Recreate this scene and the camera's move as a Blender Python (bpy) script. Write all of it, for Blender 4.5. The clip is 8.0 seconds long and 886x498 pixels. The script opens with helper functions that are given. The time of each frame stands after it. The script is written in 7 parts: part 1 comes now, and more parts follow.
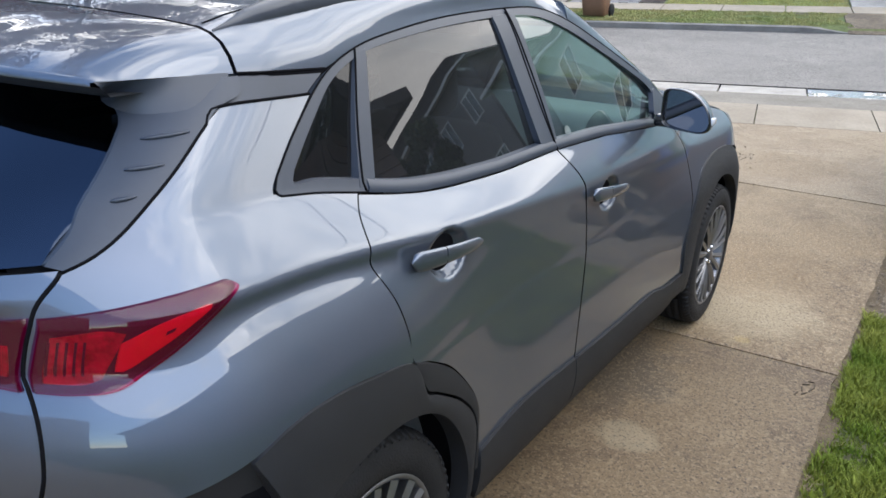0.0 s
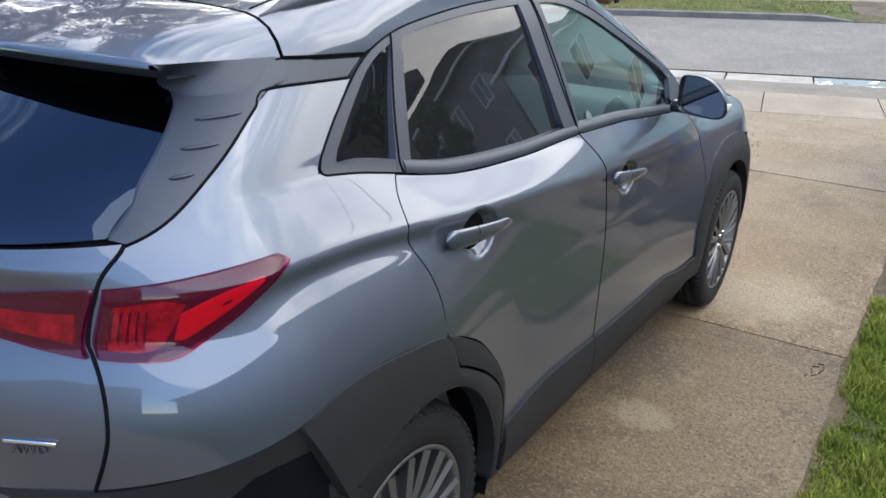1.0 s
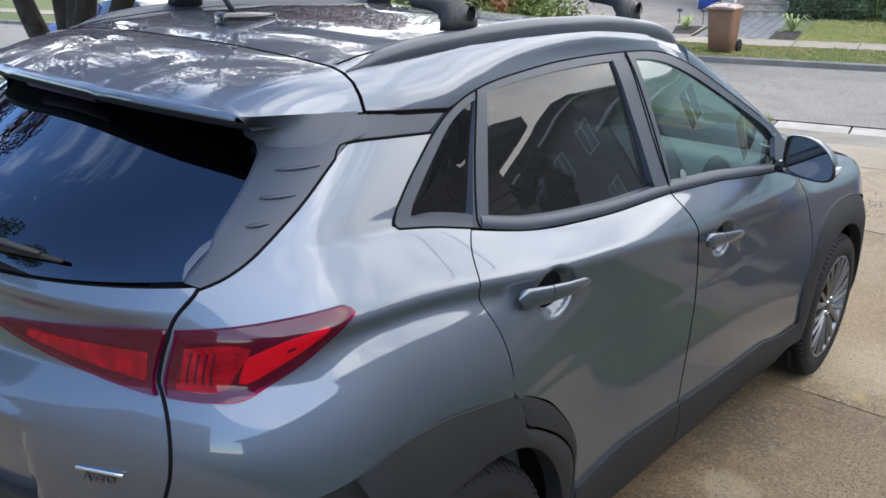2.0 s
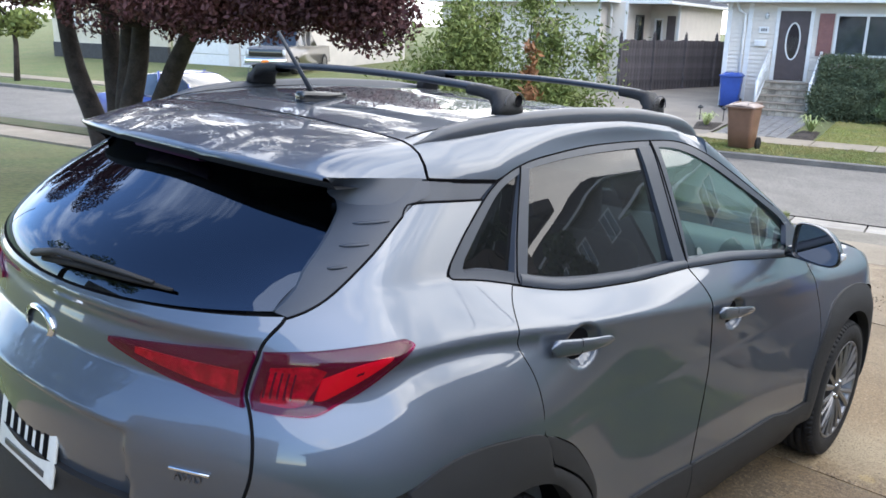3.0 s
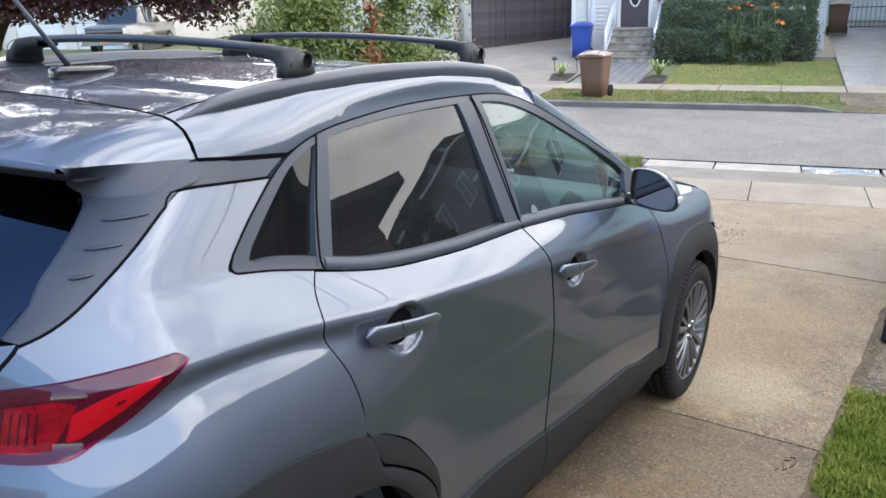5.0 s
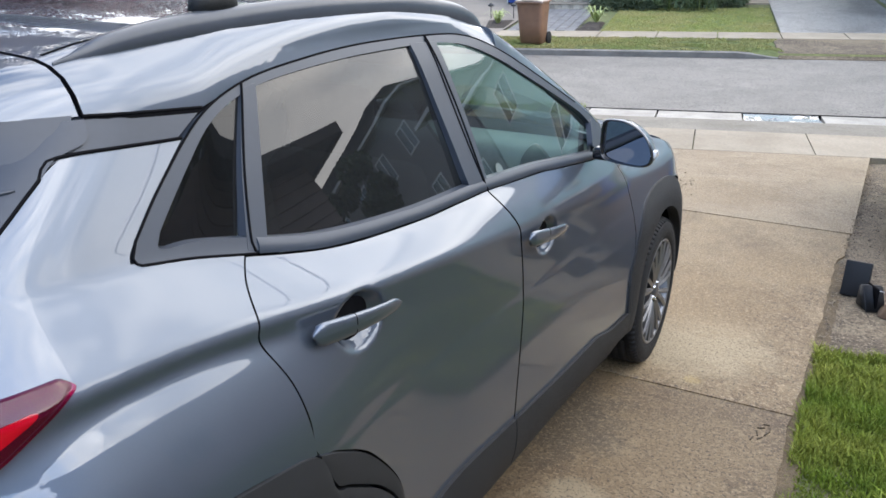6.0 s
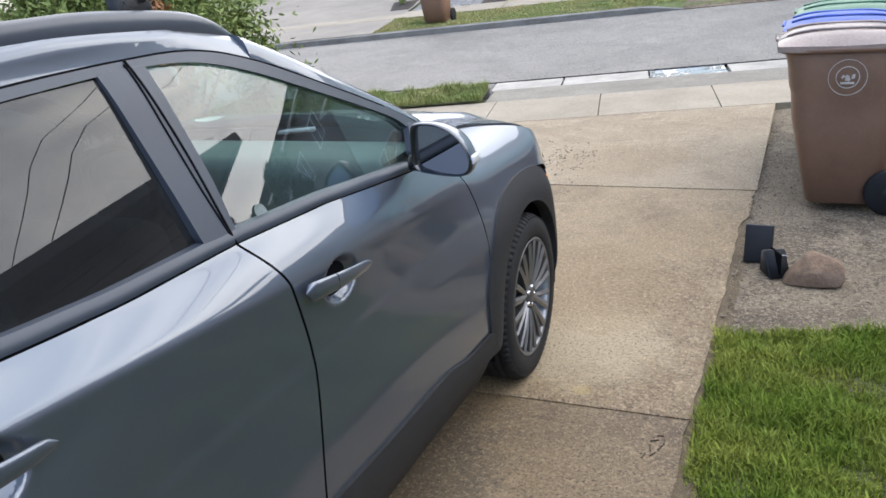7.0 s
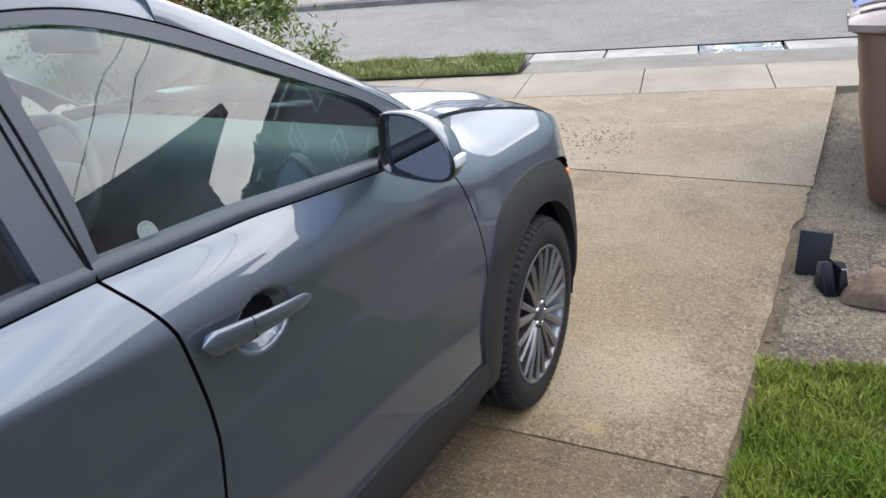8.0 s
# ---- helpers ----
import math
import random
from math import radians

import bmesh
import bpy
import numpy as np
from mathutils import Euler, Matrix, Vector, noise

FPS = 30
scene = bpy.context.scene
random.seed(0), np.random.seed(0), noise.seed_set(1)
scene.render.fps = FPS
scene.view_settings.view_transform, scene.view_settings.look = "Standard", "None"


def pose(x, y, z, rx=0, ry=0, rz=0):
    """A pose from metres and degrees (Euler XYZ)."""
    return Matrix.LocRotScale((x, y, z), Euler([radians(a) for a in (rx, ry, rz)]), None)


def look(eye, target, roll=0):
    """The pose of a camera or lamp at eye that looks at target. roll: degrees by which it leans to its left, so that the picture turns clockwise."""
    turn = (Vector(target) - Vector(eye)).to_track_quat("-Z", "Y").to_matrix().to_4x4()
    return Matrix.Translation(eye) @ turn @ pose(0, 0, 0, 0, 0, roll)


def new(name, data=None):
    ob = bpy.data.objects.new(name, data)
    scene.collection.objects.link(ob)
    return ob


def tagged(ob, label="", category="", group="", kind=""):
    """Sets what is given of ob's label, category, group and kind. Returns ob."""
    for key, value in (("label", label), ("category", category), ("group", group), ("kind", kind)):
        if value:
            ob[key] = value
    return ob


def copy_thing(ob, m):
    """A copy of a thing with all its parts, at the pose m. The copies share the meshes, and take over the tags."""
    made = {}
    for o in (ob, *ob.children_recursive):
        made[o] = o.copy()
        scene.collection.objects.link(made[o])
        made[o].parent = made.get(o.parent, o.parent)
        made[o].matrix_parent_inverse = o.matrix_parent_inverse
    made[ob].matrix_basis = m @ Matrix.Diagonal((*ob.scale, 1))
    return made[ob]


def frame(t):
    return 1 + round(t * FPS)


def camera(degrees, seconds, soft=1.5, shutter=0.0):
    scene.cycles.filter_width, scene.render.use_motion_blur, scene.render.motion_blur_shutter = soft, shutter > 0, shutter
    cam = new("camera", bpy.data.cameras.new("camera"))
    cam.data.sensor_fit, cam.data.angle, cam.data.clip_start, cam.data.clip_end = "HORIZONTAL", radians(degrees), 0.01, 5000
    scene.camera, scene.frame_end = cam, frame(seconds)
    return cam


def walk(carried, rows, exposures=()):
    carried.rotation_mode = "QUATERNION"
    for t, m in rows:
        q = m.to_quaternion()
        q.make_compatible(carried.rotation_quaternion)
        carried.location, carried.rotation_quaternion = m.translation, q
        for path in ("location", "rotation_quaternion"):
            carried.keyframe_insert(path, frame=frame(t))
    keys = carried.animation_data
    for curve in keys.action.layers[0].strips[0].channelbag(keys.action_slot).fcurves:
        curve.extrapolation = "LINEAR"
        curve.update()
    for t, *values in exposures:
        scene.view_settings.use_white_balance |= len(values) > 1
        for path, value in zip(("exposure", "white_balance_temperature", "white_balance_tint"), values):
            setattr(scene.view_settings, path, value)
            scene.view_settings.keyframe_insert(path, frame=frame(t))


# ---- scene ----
# Everything near the house stands on one sloping plane: it falls towards the street and a little to the right.
SLOPE = pose(0, 0, 0, -4.5, 1.0, 0)
cam = camera(56.6, 8.0, soft=1.6, shutter=0.0)
PATH = [
    (0, (1.732, -1.154, 1.618), (0.739, 0.447, 0.946), 1.9),
    (0.5, (1.681, -1.215, 1.614), (0.688, 0.378, 0.923), 2.6),
    (1, (1.712, -1.248, 1.62), (0.722, 0.343, 0.92), 2.1),
    (1.5, (1.733, -1.235, 1.614), (0.71, 0.333, 0.91), 0.8),
    (1.8, (1.747, -1.213, 1.63), (0.647, 0.321, 0.969), 1.5),
    (2, (1.756, -1.196, 1.655), (0.539, 0.265, 1.033), 2.8),
    (2.2, (1.771, -1.204, 1.653), (0.446, 0.167, 1.048), 2.7),
    (3.3, (1.931, -1.486, 1.666), (0.697, 0.04, 1.284), 6.0),
    (3.5, (1.958, -1.477, 1.669), (0.774, 0.09, 1.292), 6.1),
    (4, (1.96, -1.454, 1.647), (0.879, 0.179, 1.24), 4.3),
    (4.2, (1.942, -1.403, 1.634), (0.87, 0.224, 1.178), 3.2),
    (5.3, (1.824, -1.053, 1.645), (0.791, 0.587, 1.149), 1.1),
    (5.5, (1.78, -0.99, 1.633), (0.797, 0.678, 1.132), 2.0),
    (6, (1.652, -0.895, 1.6), (0.758, 0.789, 0.994), 1.6),
    (6.1, (1.636, -0.861, 1.592), (0.746, 0.813, 0.956), 0.8),
    (6.5, (1.696, -0.663, 1.586), (0.826, 1.008, 0.916), -3.3),
    (6.6, (1.736, -0.593, 1.586), (0.889, 1.091, 0.916), -3.6),
    (7, (1.831, -0.308, 1.61), (1.047, 1.414, 0.96), -4.8),
    (7.5, (1.847, -0.083, 1.574), (1.047, 1.626, 0.911), -6.2),
    (8, (1.754, 0.219, 1.557), (0.894, 1.876, 0.84), -3.4),
]
walk(cam, [(t, SLOPE @ look(eye, target, roll)) for t, eye, target, roll in PATH], [(0.0, 1.70), (2.2, 1.72), (5.5, 1.82), (8.0, 1.78)])

# ---- light ----
world = bpy.data.worlds.new("sky")
scene.world = world
world.use_nodes = True
wn, wl = world.node_tree.nodes, world.node_tree.links
wn.clear()
SUN_UP, SUN_TURN = radians(50), radians(115)
w_out = wn.new("ShaderNodeOutputWorld")
w_bg = wn.new("ShaderNodeBackground")
w_sky = wn.new("ShaderNodeTexSky")
w_sky.sky_type = "NISHITA"
w_sky.sun_disc = False
w_sky.sun_elevation, w_sky.sun_rotation = SUN_UP, SUN_TURN
w_sky.dust_density, w_sky.ozone_density = 0.1, 3.0
w_co = wn.new("ShaderNodeTexCoord")
w_map = wn.new("ShaderNodeMapping")
w_map.inputs["Scale"].default_value = (1.0, 1.0, 2.6)
w_noise = wn.new("ShaderNodeTexNoise")
w_noise.inputs["Scale"].default_value = 2.3
w_noise.inputs["Detail"].default_value = 6
w_noise.inputs["Roughness"].default_value = 0.58
w_noise.inputs["Distortion"].default_value = 0.25
w_ramp = wn.new("ShaderNodeValToRGB")
w_ramp.color_ramp.elements[0].position, w_ramp.color_ramp.elements[1].position = 0.40, 0.60
w_shade = wn.new("ShaderNodeTexNoise")
w_shade.inputs["Scale"].default_value = 3.1
w_shade.inputs["Detail"].default_value = 8
w_shade.inputs["Distortion"].default_value = 0.4
w_cloud = wn.new("ShaderNodeValToRGB")
w_cloud.color_ramp.elements[0].position, w_cloud.color_ramp.elements[1].position = 0.38, 0.66
w_cloud.color_ramp.elements[0].color, w_cloud.color_ramp.elements[1].color = (6.0, 6.3, 7.0, 1), (13.4, 13.1, 12.8, 1)
w_mix = wn.new("ShaderNodeMix")
w_mix.data_type = "RGBA"
wl.new(w_co.outputs["Generated"], w_map.inputs["Vector"])
wl.new(w_map.outputs["Vector"], w_noise.inputs["Vector"])
wl.new(w_map.outputs["Vector"], w_shade.inputs["Vector"])
# the clouds thin out overhead and towards the rear, where the blue shows
w_dot = wn.new("ShaderNodeVectorMath")
w_dot.operation = "DOT_PRODUCT"
w_dot.inputs[1].default_value = (0.10, 0.42, -0.30)
w_add = wn.new("ShaderNodeMath")
w_add.operation = "ADD"
w_base = wn.new("ShaderNodeMath")
w_base.operation = "ADD"
w_base.inputs[1].default_value = 0.12
wl.new(w_co.outputs["Generated"], w_dot.inputs[0])
wl.new(w_noise.outputs["Fac"], w_add.inputs[0])
wl.new(w_dot.outputs["Value"], w_add.inputs[1])
wl.new(w_add.outputs[0], w_base.inputs[0])
wl.new(w_base.outputs[0], w_ramp.inputs["Fac"])
wl.new(w_shade.outputs["Fac"], w_cloud.inputs["Fac"])
wl.new(w_ramp.outputs["Color"], w_mix.inputs["Factor"])
wl.new(w_sky.outputs["Color"], w_mix.inputs["A"])
# the veil of cloud is a little brighter higher up
w_sep = wn.new("ShaderNodeSeparateXYZ")
w_high = wn.new("ShaderNodeMapRange")
w_high.inputs["From Min"].default_value, w_high.inputs["From Max"].default_value = 0.1, 0.9
w_high.inputs["To Min"].default_value, w_high.inputs["To Max"].default_value = 0.80, 0.95
w_gain = wn.new("ShaderNodeVectorMath")
w_gain.operation = "SCALE"
wl.new(w_co.outputs["Generated"], w_sep.inputs[0])
wl.new(w_sep.outputs["Z"], w_high.inputs["Value"])
wl.new(w_cloud.outputs["Color"], w_gain.inputs[0])
wl.new(w_high.outputs["Result"], w_gain.inputs["Scale"])
wl.new(w_gain.outputs["Vector"], w_mix.inputs["B"])
wl.new(w_mix.outputs["Result"], w_bg.inputs["Color"])
w_bg.inputs["Strength"].default_value = 0.15
wl.new(w_bg.outputs["Background"], w_out.inputs["Surface"])

sun = bpy.data.lights.new("sun", "SUN")
sun.energy, sun.angle, sun.color = 0.8, radians(75), (1.0, 0.95, 0.87)
sun_ob = new("sun", sun)
sun_ob.matrix_world = look((0, 0, 0), (-math.sin(SUN_TURN) * math.cos(SUN_UP), -math.cos(SUN_TURN) * math.cos(SUN_UP), -math.sin(SUN_UP)))


# ---- materials ----
def material(name, color, rough=0.6, metal=0.0, vary=0.12, scale=6.0, bump=0.0, bump_scale=40.0, second=None, coat=0.0, fine=60.0, random_tint=0.0, spec=0.5):
    """A surface with two scales of colour variation, fine relief and, between pieces, a little random tint."""
    m = bpy.data.materials.new(name)
    m.use_nodes = True
    n, l = m.node_tree.nodes, m.node_tree.links
    b = n["Principled BSDF"]
    b.inputs["Roughness"].default_value = rough
    b.inputs["Metallic"].default_value = metal
    b.inputs["Specular IOR Level"].default_value = spec
    b.inputs["Coat Weight"].default_value = coat
    b.inputs["Coat Roughness"].default_value = 0.02
    co = n.new("ShaderNodeTexCoord")
    big, small = n.new("ShaderNodeTexNoise"), n.new("ShaderNodeTexNoise")
    for t, s in ((big, scale), (small, fine)):
        t.inputs["Scale"].default_value = s
        t.inputs["Detail"].default_value = 6
        t.inputs["Roughness"].default_value = 0.6
        l.new(co.outputs["Object"], t.inputs["Vector"])
    mix = n.new("ShaderNodeMix")
    mix.data_type = "RGBA"
    other = second or tuple(min(1, c * (1 - 2 * vary)) for c in color)
    mix.inputs["A"].default_value, mix.inputs["B"].default_value = (*color, 1), (*other, 1)
    ramp = n.new("ShaderNodeValToRGB")
    ramp.color_ramp.elements[0].position, ramp.color_ramp.elements[1].position = 0.36, 0.66
    l.new(big.outputs["Fac"], ramp.inputs["Fac"])
    l.new(ramp.outputs["Color"], mix.inputs["Factor"])
    hsv = n.new("ShaderNodeHueSaturation")
    l.new(mix.outputs["Result"], hsv.inputs["Color"])
    val = n.new("ShaderNodeMapRange")
    val.inputs["From Min"].default_value, val.inputs["From Max"].default_value = 0.3, 0.7
    val.inputs["To Min"].default_value, val.inputs["To Max"].default_value = 1 - vary, 1 + vary
    l.new(small.outputs["Fac"], val.inputs["Value"])
    if random_tint:
        info = n.new("ShaderNodeObjectInfo")
        isl = n.new("ShaderNodeNewGeometry")
        add = n.new("ShaderNodeMath")
        add.operation = "ADD"
        l.new(info.outputs["Random"], add.inputs[0])
        l.new(isl.outputs["Random Per Island"], add.inputs[1])
        rng = n.new("ShaderNodeMapRange")
        rng.inputs["From Max"].default_value = 2.0
        rng.inputs["To Min"].default_value, rng.inputs["To Max"].default_value = 1 - random_tint, 1 + random_tint
        l.new(add.outputs[0], rng.inputs["Value"])
        mul = n.new("ShaderNodeMath")
        mul.operation = "MULTIPLY"
        l.new(val.outputs["Result"], mul.inputs[0])
        l.new(rng.outputs["Result"], mul.inputs[1])
        l.new(mul.outputs[0], hsv.inputs["Value"])
    else:
        l.new(val.outputs["Result"], hsv.inputs["Value"])
    l.new(hsv.outputs["Color"], b.inputs["Base Color"])
    if bump:
        rel = n.new("ShaderNodeTexNoise")
        rel.inputs["Scale"].default_value = bump_scale
        rel.inputs["Detail"].default_value = 5
        l.new(co.outputs["Object"], rel.inputs["Vector"])
        bp = n.new("ShaderNodeBump")
        bp.inputs["Strength"].default_value = bump
        bp.inputs["Distance"].default_value = 0.01
        l.new(rel.outputs["Fac"], bp.inputs["Height"])
        l.new(bp.outputs["Normal"], b.inputs["Normal"])
    return m


def tinted_glass(name, tint, ior=1.62, gloss=(1.0, 1.0, 1.0), haze=0.0):
    """Thin glass: it lets tinted light through, mirrors by Fresnel's law and may have a veil of hazy light mixed in as
    grey.
    """
    m = bpy.data.materials.new(name)
    m.use_nodes = True
    n, l = m.node_tree.nodes, m.node_tree.links
    n.clear()
    out = n.new("ShaderNodeOutputMaterial")
    clear, shine, mix, edge = n.new("ShaderNodeBsdfTransparent"), n.new("ShaderNodeBsdfGlossy"), n.new("ShaderNodeMixShader"), n.new("ShaderNodeLayerWeight")
    clear.inputs["Color"].default_value = (*tint, 1)
    shine.inputs["Roughness"].default_value = 0.0
    shine.inputs["Color"].default_value = (*gloss, 1)
    edge.inputs["Blend"].default_value = 0.5
    power, share = n.new("ShaderNodeMath"), n.new("ShaderNodeMapRange")
    power.operation = "POWER"
    power.inputs[1].default_value = 5.0
    share.inputs["To Min"].default_value = ((ior - 1) / (ior + 1)) ** 2
    l.new(edge.outputs["Facing"], power.inputs[0])
    l.new(power.outputs[0], share.inputs["Value"])
    l.new(share.outputs["Result"], mix.inputs["Fac"])
    # flat grey mixed in paints the veil of light over dark panes
    haze_grey, veil = n.new("ShaderNodeBsdfDiffuse"), n.new("ShaderNodeMixShader")
    haze_grey.inputs["Color"].default_value = (0.42, 0.44, 0.46, 1)
    veil.inputs["Fac"].default_value = haze
    l.new(clear.outputs[0], veil.inputs[1])
    l.new(haze_grey.outputs[0], veil.inputs[2])
    l.new(veil.outputs[0], mix.inputs[1])
    l.new(shine.outputs[0], mix.inputs[2])
    l.new(mix.outputs[0], out.inputs["Surface"])
    return m


def car_paint():
    """Grey metallic lacquer with fine flakes under a clear coat."""
    m = material("grey_metallic_paint", (0.082, 0.101, 0.133), rough=0.44, metal=0.74, vary=0.03, scale=1.5, fine=900, coat=1.0)
    b = m.node_tree.nodes["Principled BSDF"]
    b.inputs["Coat IOR"].default_value = 1.62
    return m


PAINT = car_paint()
BLUE_PAINT = material("blue_car_paint", (0.03, 0.06, 0.32), rough=0.3, metal=0.4, vary=0.03, coat=1.0)
TAN_PAINT = material("tan_truck_paint", (0.17, 0.155, 0.14), rough=0.3, metal=0.5, vary=0.03, coat=1.0)
PLASTIC = material("black_grained_plastic", (0.016, 0.0165, 0.018), rough=0.60, spec=0.30, vary=0.1, scale=8, bump=0.25, bump_scale=700, fine=300)
TRIM = material("satin_black_trim", (0.026, 0.033, 0.046), rough=0.42, vary=0.04, spec=0.45)
RAIL = material("satin_rail_paint", (0.042, 0.049, 0.062), rough=0.28, vary=0.06, spec=0.5)
SOFT_BLACK = material("matt_black_trim", (0.020, 0.022, 0.026), rough=0.7, vary=0.06, spec=0.25)
GLOSS_BLACK = material("gloss_black_trim", (0.008, 0.009, 0.011), rough=0.12, vary=0.03, coat=0.6)
DARK = material("dark_inner_body", (0.006, 0.006, 0.007), rough=0.9, vary=0.1, spec=0.04)
RUBBER = material("tyre_rubber", (0.012, 0.012, 0.0125), rough=0.75, spec=0.3, vary=0.18, scale=10, bump=0.3, bump_scale=200)
ALLOY = material("machined_alloy", (0.24, 0.24, 0.245), rough=0.46, metal=0.9, vary=0.05)
ALLOY_DARK = material("painted_alloy", (0.10, 0.10, 0.105), rough=0.4, metal=0.6, vary=0.06)
CHROME = material("chrome", (0.72, 0.74, 0.76), rough=0.08, metal=1.0, vary=0.02)
RED_LENS = material("red_lens", (0.29, 0.016, 0.052), rough=0.25, vary=0.25, scale=40, spec=0.25)
RED_BRIGHT = material("red_reflector", (0.47, 0.024, 0.054), rough=0.3, vary=0.12, scale=60, spec=0.25)
RED_DARK = material("smoked_lens", (0.050, 0.012, 0.040), rough=0.45, vary=0.05, spec=0.15)
AMBER = material("amber_lens", (0.75, 0.22, 0.02), rough=0.2, vary=0.05, coat=0.6)
CLEAR_LENS = material("clear_lens", (0.55, 0.56, 0.58), rough=0.12, vary=0.05, coat=0.8)
LENS_GLASS = tinted_glass("red_lens_glass", (0.92, 0.13, 0.42), 1.5)
GLASS_DARK = tinted_glass("privacy_glass", (0.055, 0.06, 0.068), 1.58, haze=0.022)
# bluish gloss paints the mirrored sky's deep blue into the rear glass
GLASS_REAR = tinted_glass("rear_privacy_glass", (0.02, 0.024, 0.03), 1.74, (0.60, 0.74, 1.0))
GLASS_QUARTER = tinted_glass("quarter_privacy_glass", (0.03, 0.034, 0.042), 1.42, haze=0.012)
GLASS_FRONT = tinted_glass("green_tinted_glass", (0.50, 0.64, 0.60), 1.80, haze=0.022)
GLASS_HOUSE = tinted_glass("window_glass", (0.60, 0.63, 0.65), 1.7)
# dark tint stands in for a dark reflection in the mirror
MIRROR = material("mirror_glass", (0.20, 0.21, 0.23), rough=0.01, metal=1.0, vary=0.0)
SEAT = material("grey_seat_cloth", (0.24, 0.255, 0.26), rough=0.85, vary=0.15, bump=0.3, bump_scale=300)
DASH = material("dark_dash_plastic", (0.14, 0.15, 0.155), rough=0.6, vary=0.1)


# ---- helpers of this scene ----
def link(name, me, mat, parent=None, label="", m=None):
    me.materials.append(mat)
    # painted panels get a dark flange slot: the gaps' shade as colour
    if mat in (PAINT,):
        me.materials.append(DARK)
    ob = new(name, me)
    if parent is not None:
        ob.parent = parent
    if m is not None:
        ob.matrix_world = m
    if label:
        ob["label"] = label
    return ob


def part(name, bm, mat, parent=None, label="", smooth=True, m=None):
    """Links a bmesh as one mesh object."""
    me = bpy.data.meshes.new(name)
    bmesh.ops.recalc_face_normals(bm, faces=bm.faces)
    bm.to_mesh(me)
    bm.free()
    if smooth:
        me.shade_smooth()
    return link(name, me, mat, parent, label, m)


def thing(name, label, category, m=None, group="", kind=""):
    ob = new(name)
    ob.empty_display_size = 0.1
    if m is not None:
        ob.matrix_world = m
    return tagged(ob, label, category, group, kind)


def box(bm, x0, x1, y0, y1, z0, z1, bevel=0.0, segs=2, m=None):
    """Adds a box with rounded edges to bm."""
    r = bmesh.ops.create_cube(bm, size=1.0)
    vs = r["verts"]
    bmesh.ops.transform(bm, matrix=Matrix.LocRotScale(((x0 + x1) / 2, (y0 + y1) / 2, (z0 + z1) / 2), None, (x1 - x0, y1 - y0, z1 - z0)), verts=vs)
    if bevel:
        es = list({e for v in vs for e in v.link_edges})
        out = bmesh.ops.bevel(bm, geom=es, offset=bevel, segments=segs, affect="EDGES", profile=0.5)
        vs = list({v for f in out["faces"] for v in f.verts} | {v for v in vs if v.is_valid})
    if m is not None:
        bmesh.ops.transform(bm, matrix=m, verts=[v for v in vs if v.is_valid])
    return bm


def boxed(*args, **kw):
    return box(bmesh.new(), *args, **kw)


def sweep(path, radius, sides=10, close=True, flat=1.0, bm=None):
    """A tube along a path of points; radius may be a number or one a point."""
    bm = bm or bmesh.new()
    pts = [Vector(p) for p in path]
    rads = radius if isinstance(radius, (list, tuple)) else [radius] * len(pts)
    rings = []
    side = None
    for i, p in enumerate(pts):
        d = (pts[min(i + 1, len(pts) - 1)] - pts[max(i - 1, 0)]).normalized()
        if side is None:
            side = d.cross(Vector((0, 0, 1)) if abs(d.z) < 0.9 else Vector((1, 0, 0))).normalized()
        side = (side - d * side.dot(d)).normalized()
        upv = d.cross(side)
        rings.append([bm.verts.new(p + rads[i] * (math.cos(a) * side + math.sin(a) * flat * upv)) for a in [2 * math.pi * k / sides for k in range(sides)]])
    for a, b in zip(rings, rings[1:]):
        for k in range(sides):
            bm.faces.new((a[k], a[(k + 1) % sides], b[(k + 1) % sides], b[k]))
    if close:
        bm.faces.new(rings[0][::-1])
        bm.faces.new(rings[-1])
    return bm


def lathe(profile, sides=48, m=None, bm=None):
    """Turns a profile of (along, radius) about the x axis."""
    bm = bm or bmesh.new()
    rings = [[bm.verts.new((x, r * math.cos(2 * math.pi * k / sides), r * math.sin(2 * math.pi * k / sides))) for k in range(sides)] for x, r in profile]
    for a, b in zip(rings, rings[1:]):
        for k in range(sides):
            bm.faces.new((a[k], a[(k + 1) % sides], b[(k + 1) % sides], b[k]))
    return bm


def smooth_line(pts, n):
    """n points at even lengths along a Catmull-Rom curve through pts."""
    p = np.array(pts, float)
    if len(p) > 2:
        q = np.vstack([2 * p[0] - p[1], p, 2 * p[-1] - p[-2]])
        fine = []
        for i in range(1, len(q) - 2):
            a, b, c, d = q[i - 1 : i + 3]
            for t in np.linspace(0, 1, 12, endpoint=False):
                fine.append(0.5 * (2 * b + (c - a) * t + (2 * a - 5 * b + 4 * c - d) * t**2 + (3 * b - a - 3 * c + d) * t**3))
        p = np.array(fine + [q[-2]])
    s = np.r_[0, np.cumsum(np.linalg.norm(np.diff(p, axis=0), axis=1))]
    return np.stack([np.interp(np.linspace(0, s[-1], n), s, p[:, k]) for k in range(p.shape[1])], 1)


